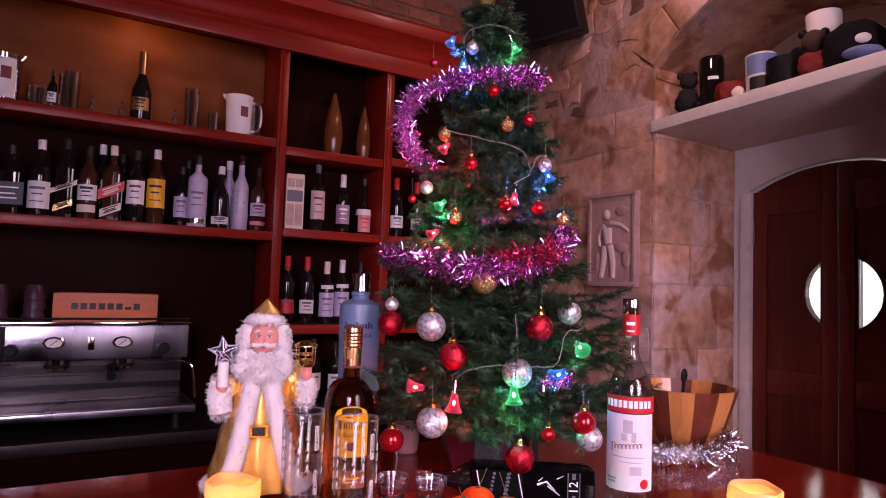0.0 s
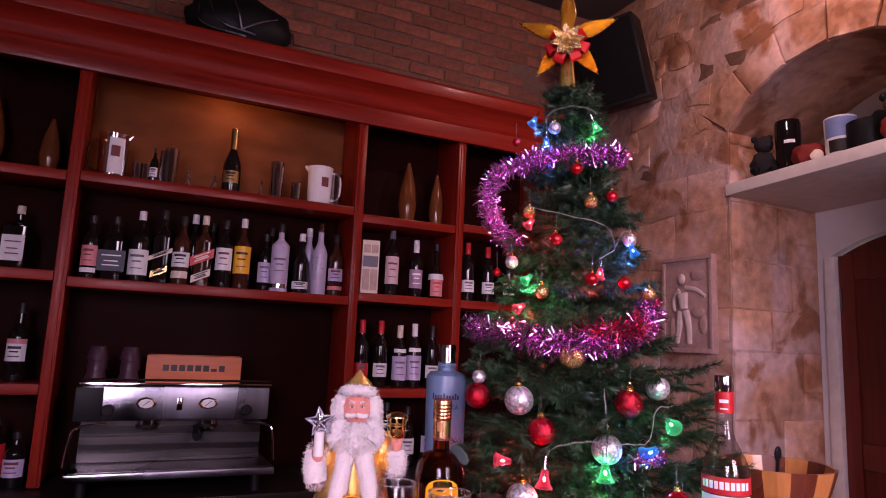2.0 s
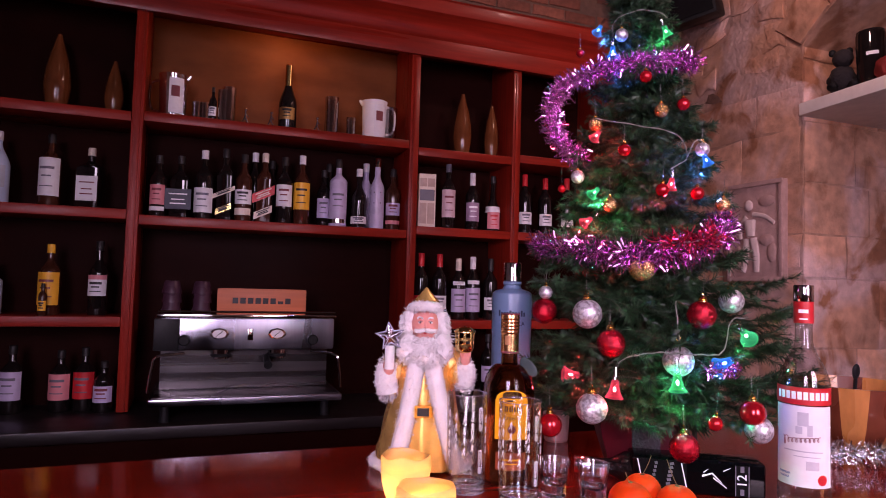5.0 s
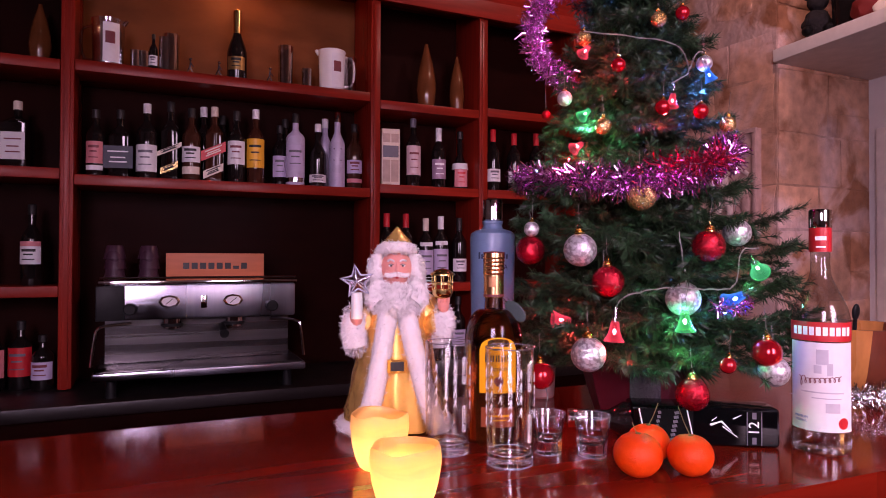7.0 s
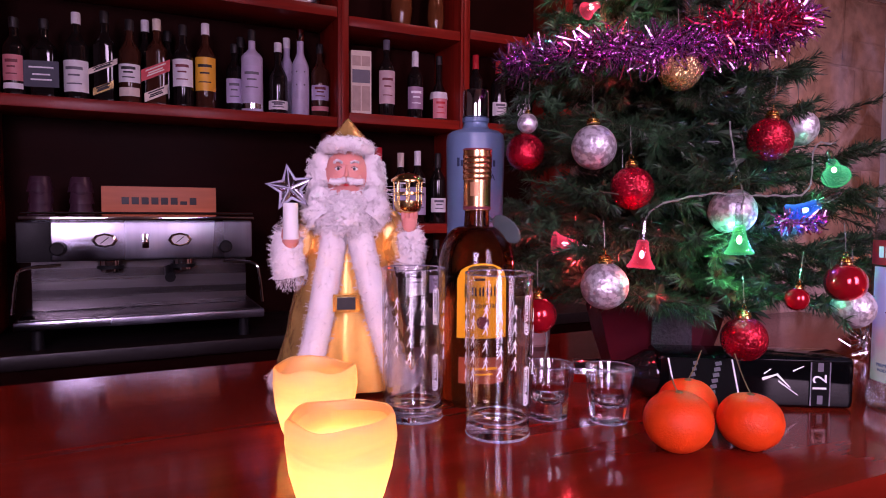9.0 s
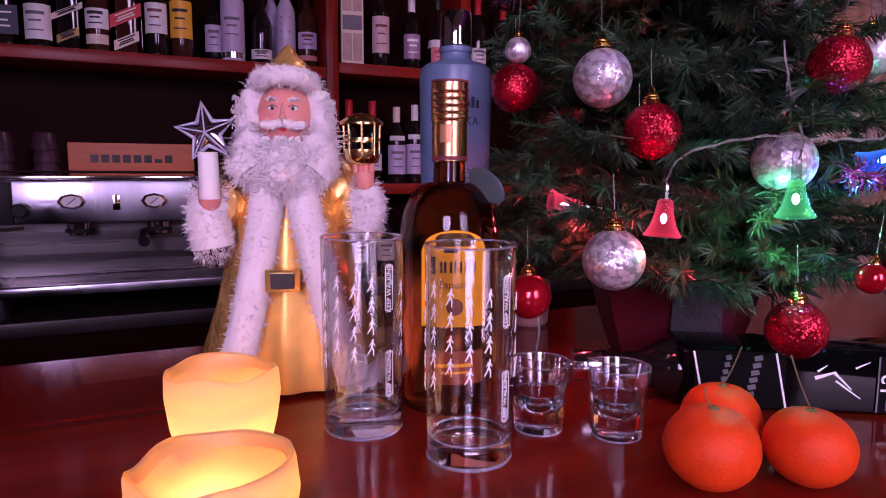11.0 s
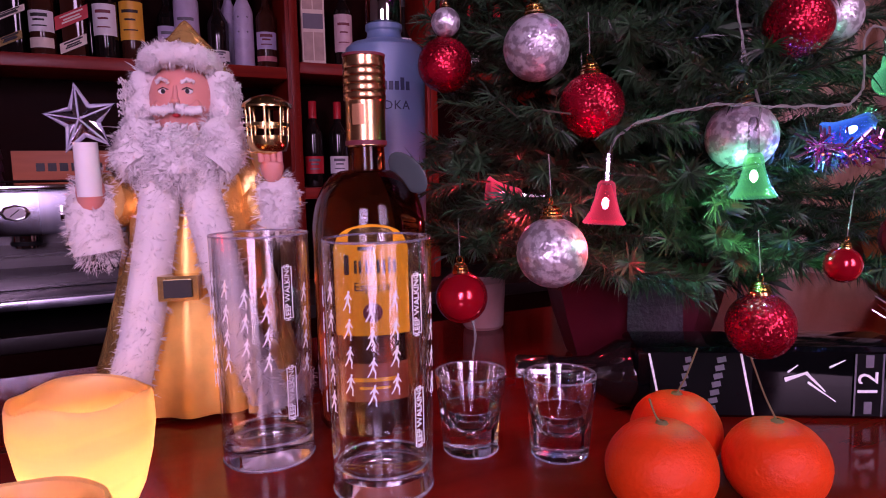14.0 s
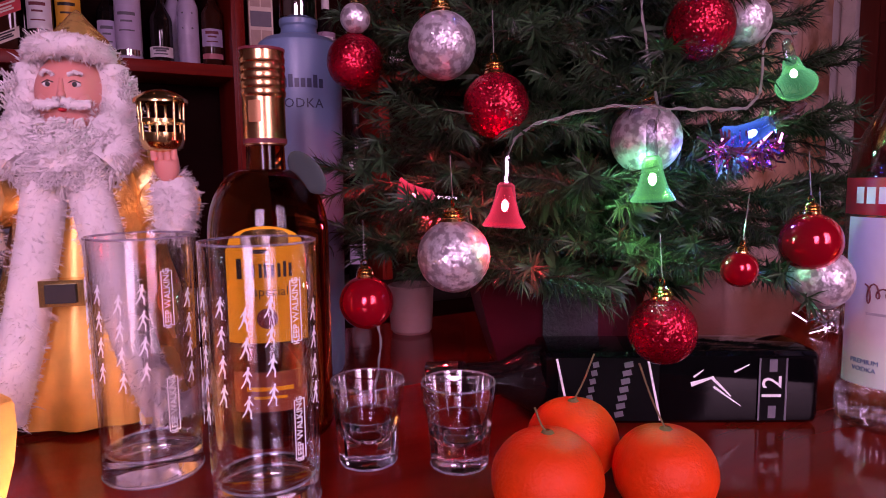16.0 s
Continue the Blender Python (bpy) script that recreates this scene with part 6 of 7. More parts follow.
shelf_bottle("vodka_bottle", 0.470, MID, 0.270, 0.033, B, BLACKCAP, [(0.16, 0.50, 0.34, M_LILAC, P)], "dark bottle with a pale lilac label", y=2.955)
shelf_bottle("gin_bottle", 0.527, MID, 0.318, 0.040, M_FROSTLILAC, BLACKCAP, [(0.22, 0.56, 0.40, M_LILAC, P), (0.06, 0.12, 0.5, M_CHROME, P)], "clear gin bottle with a lilac-grey printed label", s0=0.66, s1=0.78)
shelf_bottle("vodka_bottle", 0.625, MID, 0.282, 0.036, B, W, [(0.08, 0.20, 0.42, W, P)], "dark blue-black bottle with a low white label and white cap", s0=0.5, s1=0.72)
shelf_bottle("vodka_bottle", 0.676, MID, 0.325, 0.030, M_FROSTLILAC, W, [], "frosted vodka bottle standing behind the others", y=2.985)
vx = shelf_bottle("vodka_bottle", 0.712, MID, 0.342, 0.034, M_FROSTLILAC, M_CHROME, [], "slim frosted lilac vodka bottle with a dark cross mark", s0=0.55, s1=0.75)
for s in (-1, 1):
    part("cross_stroke", bent(turned(box(-0.003, 0.003, -0.032, 0.032, 0, 0.0004), pose(0, 0.150, 0, 0, 0, 32 * s)), 0.0346), M_GREYINK, vx, "dark stroke of the cross mark")
shelf_bottle("spirit_bottle", 0.790, MID, 0.296, 0.036, M_BROWNGLASS, BLACKCAP, [(0.24, 0.44, 0.36, M_LILAC, M_WINEINK), (0.10, 0.16, 0.36, M_PINK, P)], "dark brown spirit bottle with a small pale label")
shelf_bottle("spirit_bottle", 0.235, MID, 0.300, 0.034, B, BLACKCAP, [], "plain dark bottle in the second row", y=3.0)
shelf_bottle("spirit_bottle", 0.160, MID, 0.330, 0.034, B, W, [], "dark bottle with a pale cap in the second row", y=3.0)
shelf_bottle("spirit_bottle", 0.500, MID, 0.310, 0.034, B, BLACKCAP, [], "plain dark bottle in the second row", y=3.0)
# narrow bay
shelf_bottle("gin_bottle", 1.075, MIDR, 0.325, 0.034, B, M_GREYINK, [(0.18, 0.60, 0.40, mat("label_rosy", (0.60, 0.42, 0.44), 0.5), M_WINEINK)], "dark bottle with a tall rosy-white label")
shelf_bottle("spirit_bottle", 1.205, MIDR, 0.292, 0.034, B, W, [(0.16, 0.48, 0.40, mat("label_mauve", (0.34, 0.22, 0.32), 0.5), M_WHITEINK)], "dark bottle with a mauve spiral label and white capsule", cap_h=0.22)
pk = shelf_bottle("liqueur_bottle", 1.318, MIDR, 0.285, 0.038, B, BLACKCAP, [(0.05, 0.36, 0.30, M_PINK, M_REDLABEL)], "dark bottle with a pink and white collar label", s0=0.35, s1=0.62)
part("collar", lathe([(0.0385, 0.098), (0.040, 0.100), (0.036, 0.128), (0.033, 0.128)], 20), W, pk, "white paper collar")
for x, h, lab, cap, txt in ((0.945, 0.318, R_, R_, "wine bottle with a red capsule and red label"), (1.040, 0.318, W, R_, "wine bottle with a red capsule and white label"), (1.140, 0.300, M_LILAC, M_CREAM, "vermouth bottle with a pale label and cream cap"),
                            (1.218, 0.312, M_LILAC, W, "vermouth bottle with a large grey oval label"), (1.315, 0.306, W, BLACKCAP, "dark wine bottle with a small white label")):
    shelf_bottle("wine_bottle", x, LOWR, h, 0.036, B, cap, [(0.16, 0.36, 0.36, lab, P)] if lab is not M_LILAC else [(0.12, 0.50, 0.42, lab, M_GREYINK), (0.56, 0.62, 0.3, W, P)], txt, cap_h=0.20)
for x, h in ((1.50, 0.31), (1.62, 0.30), (1.75, 0.31)):
    shelf_bottle("wine_bottle", x, MIDR, h, 0.036, B, R_, [(0.16, 0.36, 0.36, W, P)], "dark wine bottle in the shaded end bay", cap_h=0.2)
# wide bay by the side wall
mb = shelf_bottle("rum_bottle", -0.815, MIDL, 0.285, 0.046, M_MILKBLUE, W, [(0.22, 0.52, 0.36, mat("label_palm", (0.40, 0.44, 0.52), 0.5), M_GREYINK)], "milky pale-blue rum liqueur bottle with a palm label", s0=0.5, s1=0.82, neck=0.016)
shelf_bottle("gin_bottle", -0.632, MIDL, 0.292, 0.040, M_BROWNGLASS, BLACKCAP, [(0.14, 0.66, 0.42, W, M_GREYINK)], "gin bottle with a tall white label")
shelf_bottle("liqueur_bottle", -0.488, MIDL, 0.250, 0.049, B, M_CREAM, [(0.12, 0.52, 0.26, W, M_WINEINK)], "squat square dark liqueur bottle with a white label", square=True, s0=0.66, s1=0.78)
shelf_bottle("liqueur_bottle", -0.815, LOWL, 0.210, 0.045, M_MILKBLUE, M_PINK, [(0.12, 0.55, 0.42, W, M_INK)], "stout bottle with a blue-white label", s0=0.6, s1=0.75)
kb = shelf_bottle("liqueur_bottle", -0.612, LOWL, 0.280, 0.040, M_BROWNGLASS, M_YELLOW, [(0.14, 0.60, 0.42, M_YELLOW, M_WINEINK)], "coffee liqueur bottle with a yellow label")
shelf_bottle("miniature_bottle", -0.620, LOWL, 0.125, 0.015, M_BROWNGLASS, BLACKCAP, [(0.15, 0.45, 0.4, M_YELLOW, M_INK)], "tiny brown bottle in front of the yellow-labelled one", neck=0.006, y=2.84)
shelf_bottle("cream_liqueur_bottle", -0.440, LOWL, 0.300, 0.036, B, BLACKCAP, [(0.26, 0.48, 0.40, W, M_INK), (0.48, 0.54, 0.4, M_PINK, P)], "dark cream liqueur bottle with a white and pink label", s0=0.55, s1=0.75)
for x, h, lab, txt in ((-0.72, 0.26, M_LILAC, "stout dark bottle with a grey label in the lower bay"), (-0.555, 0.24, M_PINK, "dark bottle with a pale red label in the lower bay"), (-0.470, 0.25, R_, "dark bottle with a deep red label in the lower bay")):
    shelf_bottle("spirit_bottle", x, 0.90, h, 0.040, B, BLACKCAP, [(0.20, 0.62, 0.42, lab, P)], txt)
shelf_bottle("spirit_bottle", -0.395, 0.90, 0.20, 0.036, B, BLACKCAP, [(0.20, 0.52, 0.42, M_LILAC, M_WINEINK)], "small dark bottle with a pale pink label in the lower bay", y=2.86)

for x, h, lab in ((0.98, 0.29, W), (1.09, 0.30, M_CREAM), (1.20, 0.28, W), (1.31, 0.30, M_LILAC)):
    shelf_bottle("wine_bottle", x, 0.90, h, 0.037, B, BLACKCAP, [(0.22, 0.48, 0.36, lab, P)], "dark wine bottle with a pale label on the back counter")


def card_box():
    u = thing("gift_carton", pose(0.957, 2.90, MIDR, 0, 0, -10), "cream printed bottle carton on the shelf", "carton")
    part("carton", box(-0.042, 0.042, -0.03, 0.03, 0, 0.262, 0.002), M_CREAM, u)
    for i in range(2):
        for k, (z, h) in enumerate(((0.02, 0.10), (0.20, 0.04))):
            part("printed_panel", box(-0.036 + 0.038 * i, -0.002 + 0.038 * i, -0.0308, -0.0302, z, z + h), mat("carton_print", (0.46, 0.33, 0.27), 0.6), u)
    part("printed_band", box(-0.036, 0.036, -0.0308, -0.0302, 0.132, 0.185), M_GREYINK, u)


card_box()
TOPS = 2.112


def tumbler(x, h, r, txt="clear glass tumbler on the upper shelf", y=2.90):
    u = thing("tumbler", (x, y, TOPS), txt, "glass", "upper shelf glasses")
    part("glass_body", lathe([(0, 0.001), (r * 0.9, 0), (r, h), (r - 0.0018, h), (r * 0.9 - 0.002, 0.012), (0, 0.010)], 24), M_SHELFGLASS, u)
    return u


for x, h, r in ((-0.100, 0.085, 0.020), (-0.068, 0.085, 0.020), (0.030, 0.165, 0.030), (0.008, 0.150, 0.026), (0.482, 0.180, 0.032), (0.572, 0.095, 0.022), (0.766, 0.165, 0.030)):
    tumbler(x, h, r)
shelf_bottle("miniature_bottle", -0.036, TOPS, 0.160, 0.016, B, BLACKCAP, [(0.2, 0.45, 0.4, M_PAPER, P)], "small dark sample bottle among the glasses", neck=0.006)
shelf_bottle("sparkling_wine_bottle", 0.282, TOPS, 0.305, 0.040, M_DARKGLASS, M_BRASS, [(0.16, 0.34, 0.3, mat("dull_gold_label", (0.36, 0.22, 0.08), 0.35, 0.8), M_INK)], "dark sparkling wine bottle with gold foil on the upper shelf", s0=0.38, s1=0.72, cap_h=0.32, neck=0.014, cap_r=0.0165)
shelf_bottle("spirit_bottle", 0.482, TOPS, 0.150, 0.017, B, BLACKCAP, [], "slim dark bottle seen through a glass", neck=0.007, y=2.985)


def jug(x, material, txt, side):
    u = thing("water_jug", pose(x, 2.90, TOPS, 0, 0, -14), txt, "jug", "shelf jugs")
    part("jug_body", lathe([(0, 0.001), (0.050, 0), (0.053, 0.01), (0.058, 0.17), (0.061, 0.185), (0.059, 0.185), (0.055, 0.17), (0.050, 0.012), (0, 0.010)], 28), material, u)
    part("handle", tube(spline([(-side * 0.055, 0, 0.165), (-side * 0.09, 0, 0.15), (-side * 0.097, 0, 0.09), (-side * 0.085, 0, 0.04), (-side * 0.053, 0, 0.03)], 6), 0.006, 8), material, u)
    part("spout", tube([(side * 0.055, 0, 0.172), (side * 0.070, 0, 0.19)], 0.010, 8, taper=0.6), material, u)
    part("label", bent(sheet(0.060, 0.150, 10, 0.0005, place=(0.030, 0.015)), 0.0605), M_PAPER, u, "white printed panel")
    part("print_mark", bent(sheet(0.034, 0.046, 6, 0.0004, place=(0.026, 0.085)), 0.0615), M_WINEINK, u, "dark red printed mark")


jug(-0.196, M_SHELFGLASS, "clear glass water jug with a dark red printed mark", 1)
jug(0.684, M_WHITEPLASTIC, "white water jug with a dark red printed mark", -1)


def striding(x, y=2.86):
    """Small metal ornament: a forked walking-stick shape, kept plain."""
    u = thing("metal_ornament", (x, y, TOPS), "tiny dark metal forked ornament on the shelf edge", "ornament", "metal ornaments")
    bm = bmesh.new()
    for a, b in (((0, 0, 0.035), (-0.016, 0, 0.001)), ((0, 0, 0.035), (0.016, 0, 0.001)), ((0, 0, 0.033), (0.002, 0, 0.060)), ((0.001, 0, 0.052), (0.014, 0, 0.036))):
        tube([a, b], 0.0035, 6, bm, 0.7)
    ball(0.006, (0.003, 0, 0.066), bm, 8, 6)
    part("ornament_body", bm, M_STEEL, u)


for x in (0.097, 0.205, 0.408):
    striding(x)


def vase(x, z, h, r):
    u = thing("glass_vase", (x, 2.93, z), "tall teardrop amber glass vase on the upper shelf", "vase", "amber vases")
    prof = [(0, 0.002), (r * 0.62, 0), (r * 0.80, 0.02), (r, h * 0.30), (r * 0.93, h * 0.48), (r * 0.68, h * 0.70), (r * 0.36, h * 0.88), (r * 0.20, h * 0.97), (r * 0.19, h), (r * 0.14, h), (r * 0.30, h * 0.88), (r * 0.62, h * 0.70), (r * 0.87, h * 0.48), (r * 0.94, h * 0.30), (r * 0.6, 0.03), (0, 0.02)]
    part("glass_body", lathe(prof, 28), M_AMBERGLASS, u)


for q in ((1.150, 2.085, 0.32, 0.048), (1.312, 2.085, 0.28, 0.038), (-0.632, 2.105, 0.31, 0.050), (-0.425, 2.105, 0.23, 0.038)):
    vase(*q)


def espresso():
    u = thing("espresso_machine", (0.142, 2.80, 0.90), "wide brushed-steel two-group espresso machine on the back counter", "coffee machine")
    part("housing", box(-0.335, 0.335, -0.165, 0.20, 0.262, 0.388, 0.010), M_STEEL, u)
    part("top_tray", box(-0.345, 0.340, -0.175, 0.21, 0.389, 0.402, 0.004), M_CHROME, u)
    part("rail", tube([(-0.340, -0.17, 0.412), (0.336, -0.17, 0.412)], 0.004, 8), M_CHROME, u)
    part("side_panel", box(-0.352, -0.262, -0.172, -0.166, 0.262, 0.384, 0.004), M_BLACK, u, "black side plate")
    # splash back and tray plate: darker steel, shade under the housing put into colour
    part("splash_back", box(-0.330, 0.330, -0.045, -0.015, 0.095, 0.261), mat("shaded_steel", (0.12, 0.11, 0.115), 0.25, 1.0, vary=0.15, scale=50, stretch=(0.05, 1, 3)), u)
    part("drip_tray", box(-0.358, 0.362, -0.235, 0.20, 0.062, 0.090, 0.006), M_STEEL, u)
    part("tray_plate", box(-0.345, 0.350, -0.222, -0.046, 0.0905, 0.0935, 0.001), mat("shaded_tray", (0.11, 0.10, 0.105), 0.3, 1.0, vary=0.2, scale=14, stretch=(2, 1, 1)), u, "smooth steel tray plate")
    for x in (-0.30, 0.30):
        for y in (-0.19, 0.15):
            part("foot", lathe([(0, 0), (0.02, 0), (0.016, 0.062), (0, 0.062)], 12, place=(x, y, 0)), M_BLACK, u)
    for x in (-0.105, 0.115):
        g = part("group_head", lathe([(0, 0.258), (0.036, 0.258), (0.036, 0.242), (0.030, 0.236), (0.030, 0.222), (0, 0.222)], 24, place=(x, -0.09, 0)), M_CHROME, u)
        part("collar", lathe([(0.031, 0.241), (0.040, 0.241), (0.040, 0.230), (0.031, 0.230)], 24, place=(x, -0.09, 0)), M_BLACK, g)
        d = part("gauge", turned(lathe([(0, 0.0), (0.026, 0.0), (0.027, 0.004), (0.023, 0.007), (0, 0.006)], 8), pose(x - 0.012, -0.166, 0.326, 90, 0, 0) @ Matrix.Diagonal((1.35, 0.85, 1, 1))), M_CHROME, u, "octagonal chrome gauge")
        part("dial", turned(lathe([(0, 0.0071), (0.020, 0.0071), (0.020, 0.0078), (0, 0.0078)], 8), pose(x - 0.012, -0.166, 0.326, 90, 0, 0) @ Matrix.Diagonal((1.35, 0.85, 1, 1))), M_PAPER, d)
        part("needle", turned(box(-0.0012, 0.0012, -0.015, 0.015, 0.008, 0.009), pose(x - 0.012, -0.166, 0.326, 90, 0, 0) @ pose(0, 0, 0, 0, 0, -50)), M_INK, d)
    part("emblem", box(-0.010, 0.010, -0.168, -0.1655, 0.30, 0.345, 0.002), M_CHROME, u, "small upright chrome emblem")
    for x in (-0.245, 0.245):
        part("knob", turned(lathe([(0, 0), (0.021, 0), (0.021, 0.018), (0.017, 0.022), (0, 0.022)], 18), pose(x, -0.166, 0.302, 90, 0, 0)), M_BLACK, u)
    part("handle", tube([(0.07, -0.10, 0.226), (0.07, -0.20, 0.205)], 0.013, 10, taper=1.3), M_BLACK, u, "black portafilter handle")
    for s in (-1, 1):
        x = s * 0.335
        part("steam_wand", tube(spline([(x * 0.72, -0.15, 0.250), (x, -0.19, 0.243), (x * 1.05, -0.20, 0.20), (x * 1.08, -0.20, 0.11)], 6), 0.005, 8), M_CHROME, u)


espresso()


def wine_case():
    u = thing("wooden_wine_case", pose(0.196, 2.795, 1.303, 0, 0, -4), "small reddish wooden case with branded lettering on the machine", "wooden box")
    for name, b in (("front_board", (-0.178, 0.178, -0.065, -0.055, 0, 0.098)), ("back_board", (-0.178, 0.178, 0.055, 0.065, 0, 0.098)), ("end_board", (-0.178, -0.168, -0.0545, 0.0545, 0, 0.098)), ("end_board", (0.168, 0.178, -0.0545, 0.0545, 0, 0.098)), ("lid", (-0.167, 0.167, -0.0545, 0.0545, 0.088, 0.096))):
        part(name, box(*b, 0.0015), M_BOX, u)
    for k in range(8):
        part("name_bar", box(-0.118 + k * 0.030, -0.096 + k * 0.030, -0.0668, -0.0652, 0.038, 0.062 if k != 6 else 0.05), M_INK, u)


wine_case()


def cups(x, n, y=2.76):
    u = thing("cup_stack", (x, y, 1.303), "stack of dark aubergine cups on the espresso machine", "cups", "cup stacks")
    for k in range(n):
        part("cup", turned(lathe([(0, 0.050), (0.026, 0.051), (0.030, 0.043), (0.038, 0.001), (0.0365, 0.001), (0.028, 0.041), (0, 0.043)], 22), Matrix.Translation((0.0015 * (k % 2), 0, 0.037 * k))), M_PURPLECUP, u)


for x in (-0.158, -0.045):
    cups(x, 3)


def bag():
    """Black folded sack with pale straps that lies on the cornice."""
    rng = random.Random(5)
    u = thing("black_bag", (0.25, 2.86, 2.771), "crumpled black bag with silver straps lying on the cornice", "bag")
    bm = ball(1, u=24, v=14)
    for v in bm.verts:
        v.co = Vector((v.co.x * 0.235, v.co.y * 0.10, max(0, 0.12 + v.co.z * 0.13))) * (1 + 0.12 * noise.noise(v.co * 3.1))
    for v in bm.verts:
        v.co.z = max(v.co.z, 0.0)
    part("sack", bm, M_BLACK, u)
    for a, b, c in (((-0.15, -0.10, 0.20), (-0.10, -0.12, 0.07), (0.06, -0.12, 0.04)), ((-0.06, -0.11, 0.23), (-0.02, -0.13, 0.12), (0.0, -0.125, 0.05)), ((0.0, -0.125, 0.05), (0.08, -0.13, 0.10), (0.15, -0.11, 0.14)), ((-0.18, -0.09, 0.14), (-0.16, -0.10, 0.05), (0.02, -0.125, 0.02))):
        part("strap", tube(spline([a, b, c], 6), 0.004, 6), M_STEEL, u, "pale shiny strap")


bag()


def speaker():
    u = thing("loudspeaker", pose(2.30, 2.64, 2.86, 14, -9, -58), "black wall loudspeaker hung high in the corner, tilted down", "loudspeaker")
    part("cabinet", box(-0.18, 0.18, -0.10, 0.11, -0.01, 0.46, 0.012), M_BLACK, u)
    part("grille", box(-0.165, 0.165, -0.108, -0.101, 0.01, 0.44, 0.004), mat("speaker_cloth", (0.006, 0.006, 0.007), 0.95, spec=0.1), u)
    part("bracket", tube([(0.0, 0.11, 0.28), (0.03, 0.30, 0.33)], 0.015, 8), M_BLACK, u)


speaker()

# ---- things on the white shelf board ----
LEDGE = ledge.matrix_world.copy()


def on_ledge(x, along, name, label, category, turn=-50):
    return thing(name, LEDGE @ pose(x, -along, 0.0005, 0, 0, turn) @ Matrix.Diagonal((1.55, 1.55, 1.55, 1)), label, category, "things on the white shelf")


M_PLUSH = mat("black_plush", (0.012, 0.011, 0.013), 0.95, vary=0.4, scale=80, bump=0.6, bump_scale=150, spec=0.1)


def lumpy(bm, amount, scale):
    """Cloth or plush: a rounded form with soft uneven swellings."""
    for v in bm.verts:
        v.co += v.normal * amount * noise.noise(v.co * scale)
    return bm


def ledge_things():
    u = on_ledge(0.08, 0.272, "whisky_tin", "tall black round tin with a small pale print", "tin")
    part("tin_body", lathe([(0, 0.0), (0.032, 0.0), (0.036, 0.006), (0.036, 0.150), (0.033, 0.158), (0.034, 0.160), (0.031, 0.160), (0, 0.156)], 26), M_DARKGLASS, u)
    part("print_bar", bent(sheet(0.030, 0.010, 6, 0.0004, place=(0, 0.085)), 0.0364), M_WHITEINK, u)
    u = on_ledge(0.06, 0.15, "dark_toy", "dark plush toy sitting on the white shelf", "toy")
    part("toy_body", lumpy(ball(0.040, (0, 0, 0.045), u=24, v=16, scale=(0.9, 0.9, 1.1)), 0.007, 50), mat("dark_plush", (0.014, 0.011, 0.013), 0.95, bump=0.6, bump_scale=150), u)
    for s in (-1, 1):
        part("paw", ball(0.016, (0.026 * s, -0.030, 0.022), u=12, v=8, scale=(0.9, 1.3, 0.8)), M_BLACK, u)
        part("ear", ball(0.010, (0.021 * s, -0.002, 0.129), u=10, v=8, scale=(1, 0.6, 1.1)), M_BLACK, u)
    part("toy_head", ball(0.027, (0.004, -0.006, 0.108), u=16, v=10), mat("dark_plush_head", (0.016, 0.012, 0.014), 0.95, bump=0.6, bump_scale=150), u)
    u = on_ledge(0.06, 0.385, "red_toy", "red cloth toy with a pale round face patch", "toy")
    part("toy_body", lumpy(ball(0.040, (0, 0, 0.034), u=24, v=16, scale=(1.2, 0.9, 0.85)), 0.008, 45), M_RED, u)
    part("patch", ball(0.018, (0.012, -0.032, 0.022), u=14, v=8, scale=(1, 0.5, 1)), M_CREAM, u, "cream round patch")
    u = on_ledge(0.08, 0.515, "printed_mug", "blue and white printed mug on the white shelf", "mug")
    part("mug_body", lathe([(0, 0), (0.038, 0), (0.041, 0.006), (0.041, 0.115), (0.038, 0.115), (0.037, 0.01), (0, 0.008)], 26), M_PAPER, u)
    part("print_band", bent(sheet(0.10, 0.055, 14, 0.0004, place=(0, 0.055)), 0.0414), M_BLUELABEL, u, "blue landscape print")
    part("print_band", bent(sheet(0.08, 0.035, 14, 0.0004, place=(0, 0.012)), 0.0414), M_INK, u, "dark print")
    part("handle", tube(spline([(0.040, 0, 0.095), (0.066, 0, 0.085), (0.066, 0, 0.035), (0.040, 0, 0.025)], 5), 0.005, 8), M_PAPER, u)
    u = on_ledge(0.08, 0.62, "black_mug", "black mug with a rounded soft black top", "mug")
    part("mug_body", lathe([(0, 0), (0.045, 0), (0.048, 0.006), (0.046, 0.082), (0.043, 0.082), (0.042, 0.01), (0, 0.008)], 26), M_BLACK, u)
    part("lid", lumpy(ball(0.03, (0.030, 0.0, 0.080), u=20, v=14, scale=(0.8, 0.8, 1.0)), 0.005, 40), M_PLUSH, u)
    u = on_ledge(0.14, 0.755, "white_mug", "tall white mug with a grey rim on the white shelf", "mug")
    part("mug_body", lathe([(0, 0), (0.036, 0), (0.038, 0.006), (0.043, 0.185), (0.040, 0.185), (0.035, 0.01), (0, 0.008)], 26), M_WHITEPLASTIC, u)
    u = on_ledge(0.04, 0.765, "red_toy", "small dark figurine toy in red cloth", "toy")
    part("toy_body", lumpy(ball(0.036, (0, 0, 0.033), u=24, v=16, scale=(1.1, 0.9, 0.95)), 0.008, 45), M_RED, u)
    part("toy_head", ball(0.030, (0, 0, 0.094), u=16, v=10), mat("toy_brown", (0.06, 0.03, 0.02), 0.9), u)
    for s in (-1, 1):
        part("ear", ball(0.012, (0.025 * s, 0, 0.116), u=10, v=8), M_BLACK, u)
    u = on_ledge(0.07, 0.905, "baseball_hat", "black peaked hat with a white badge and blue peak", "hat")
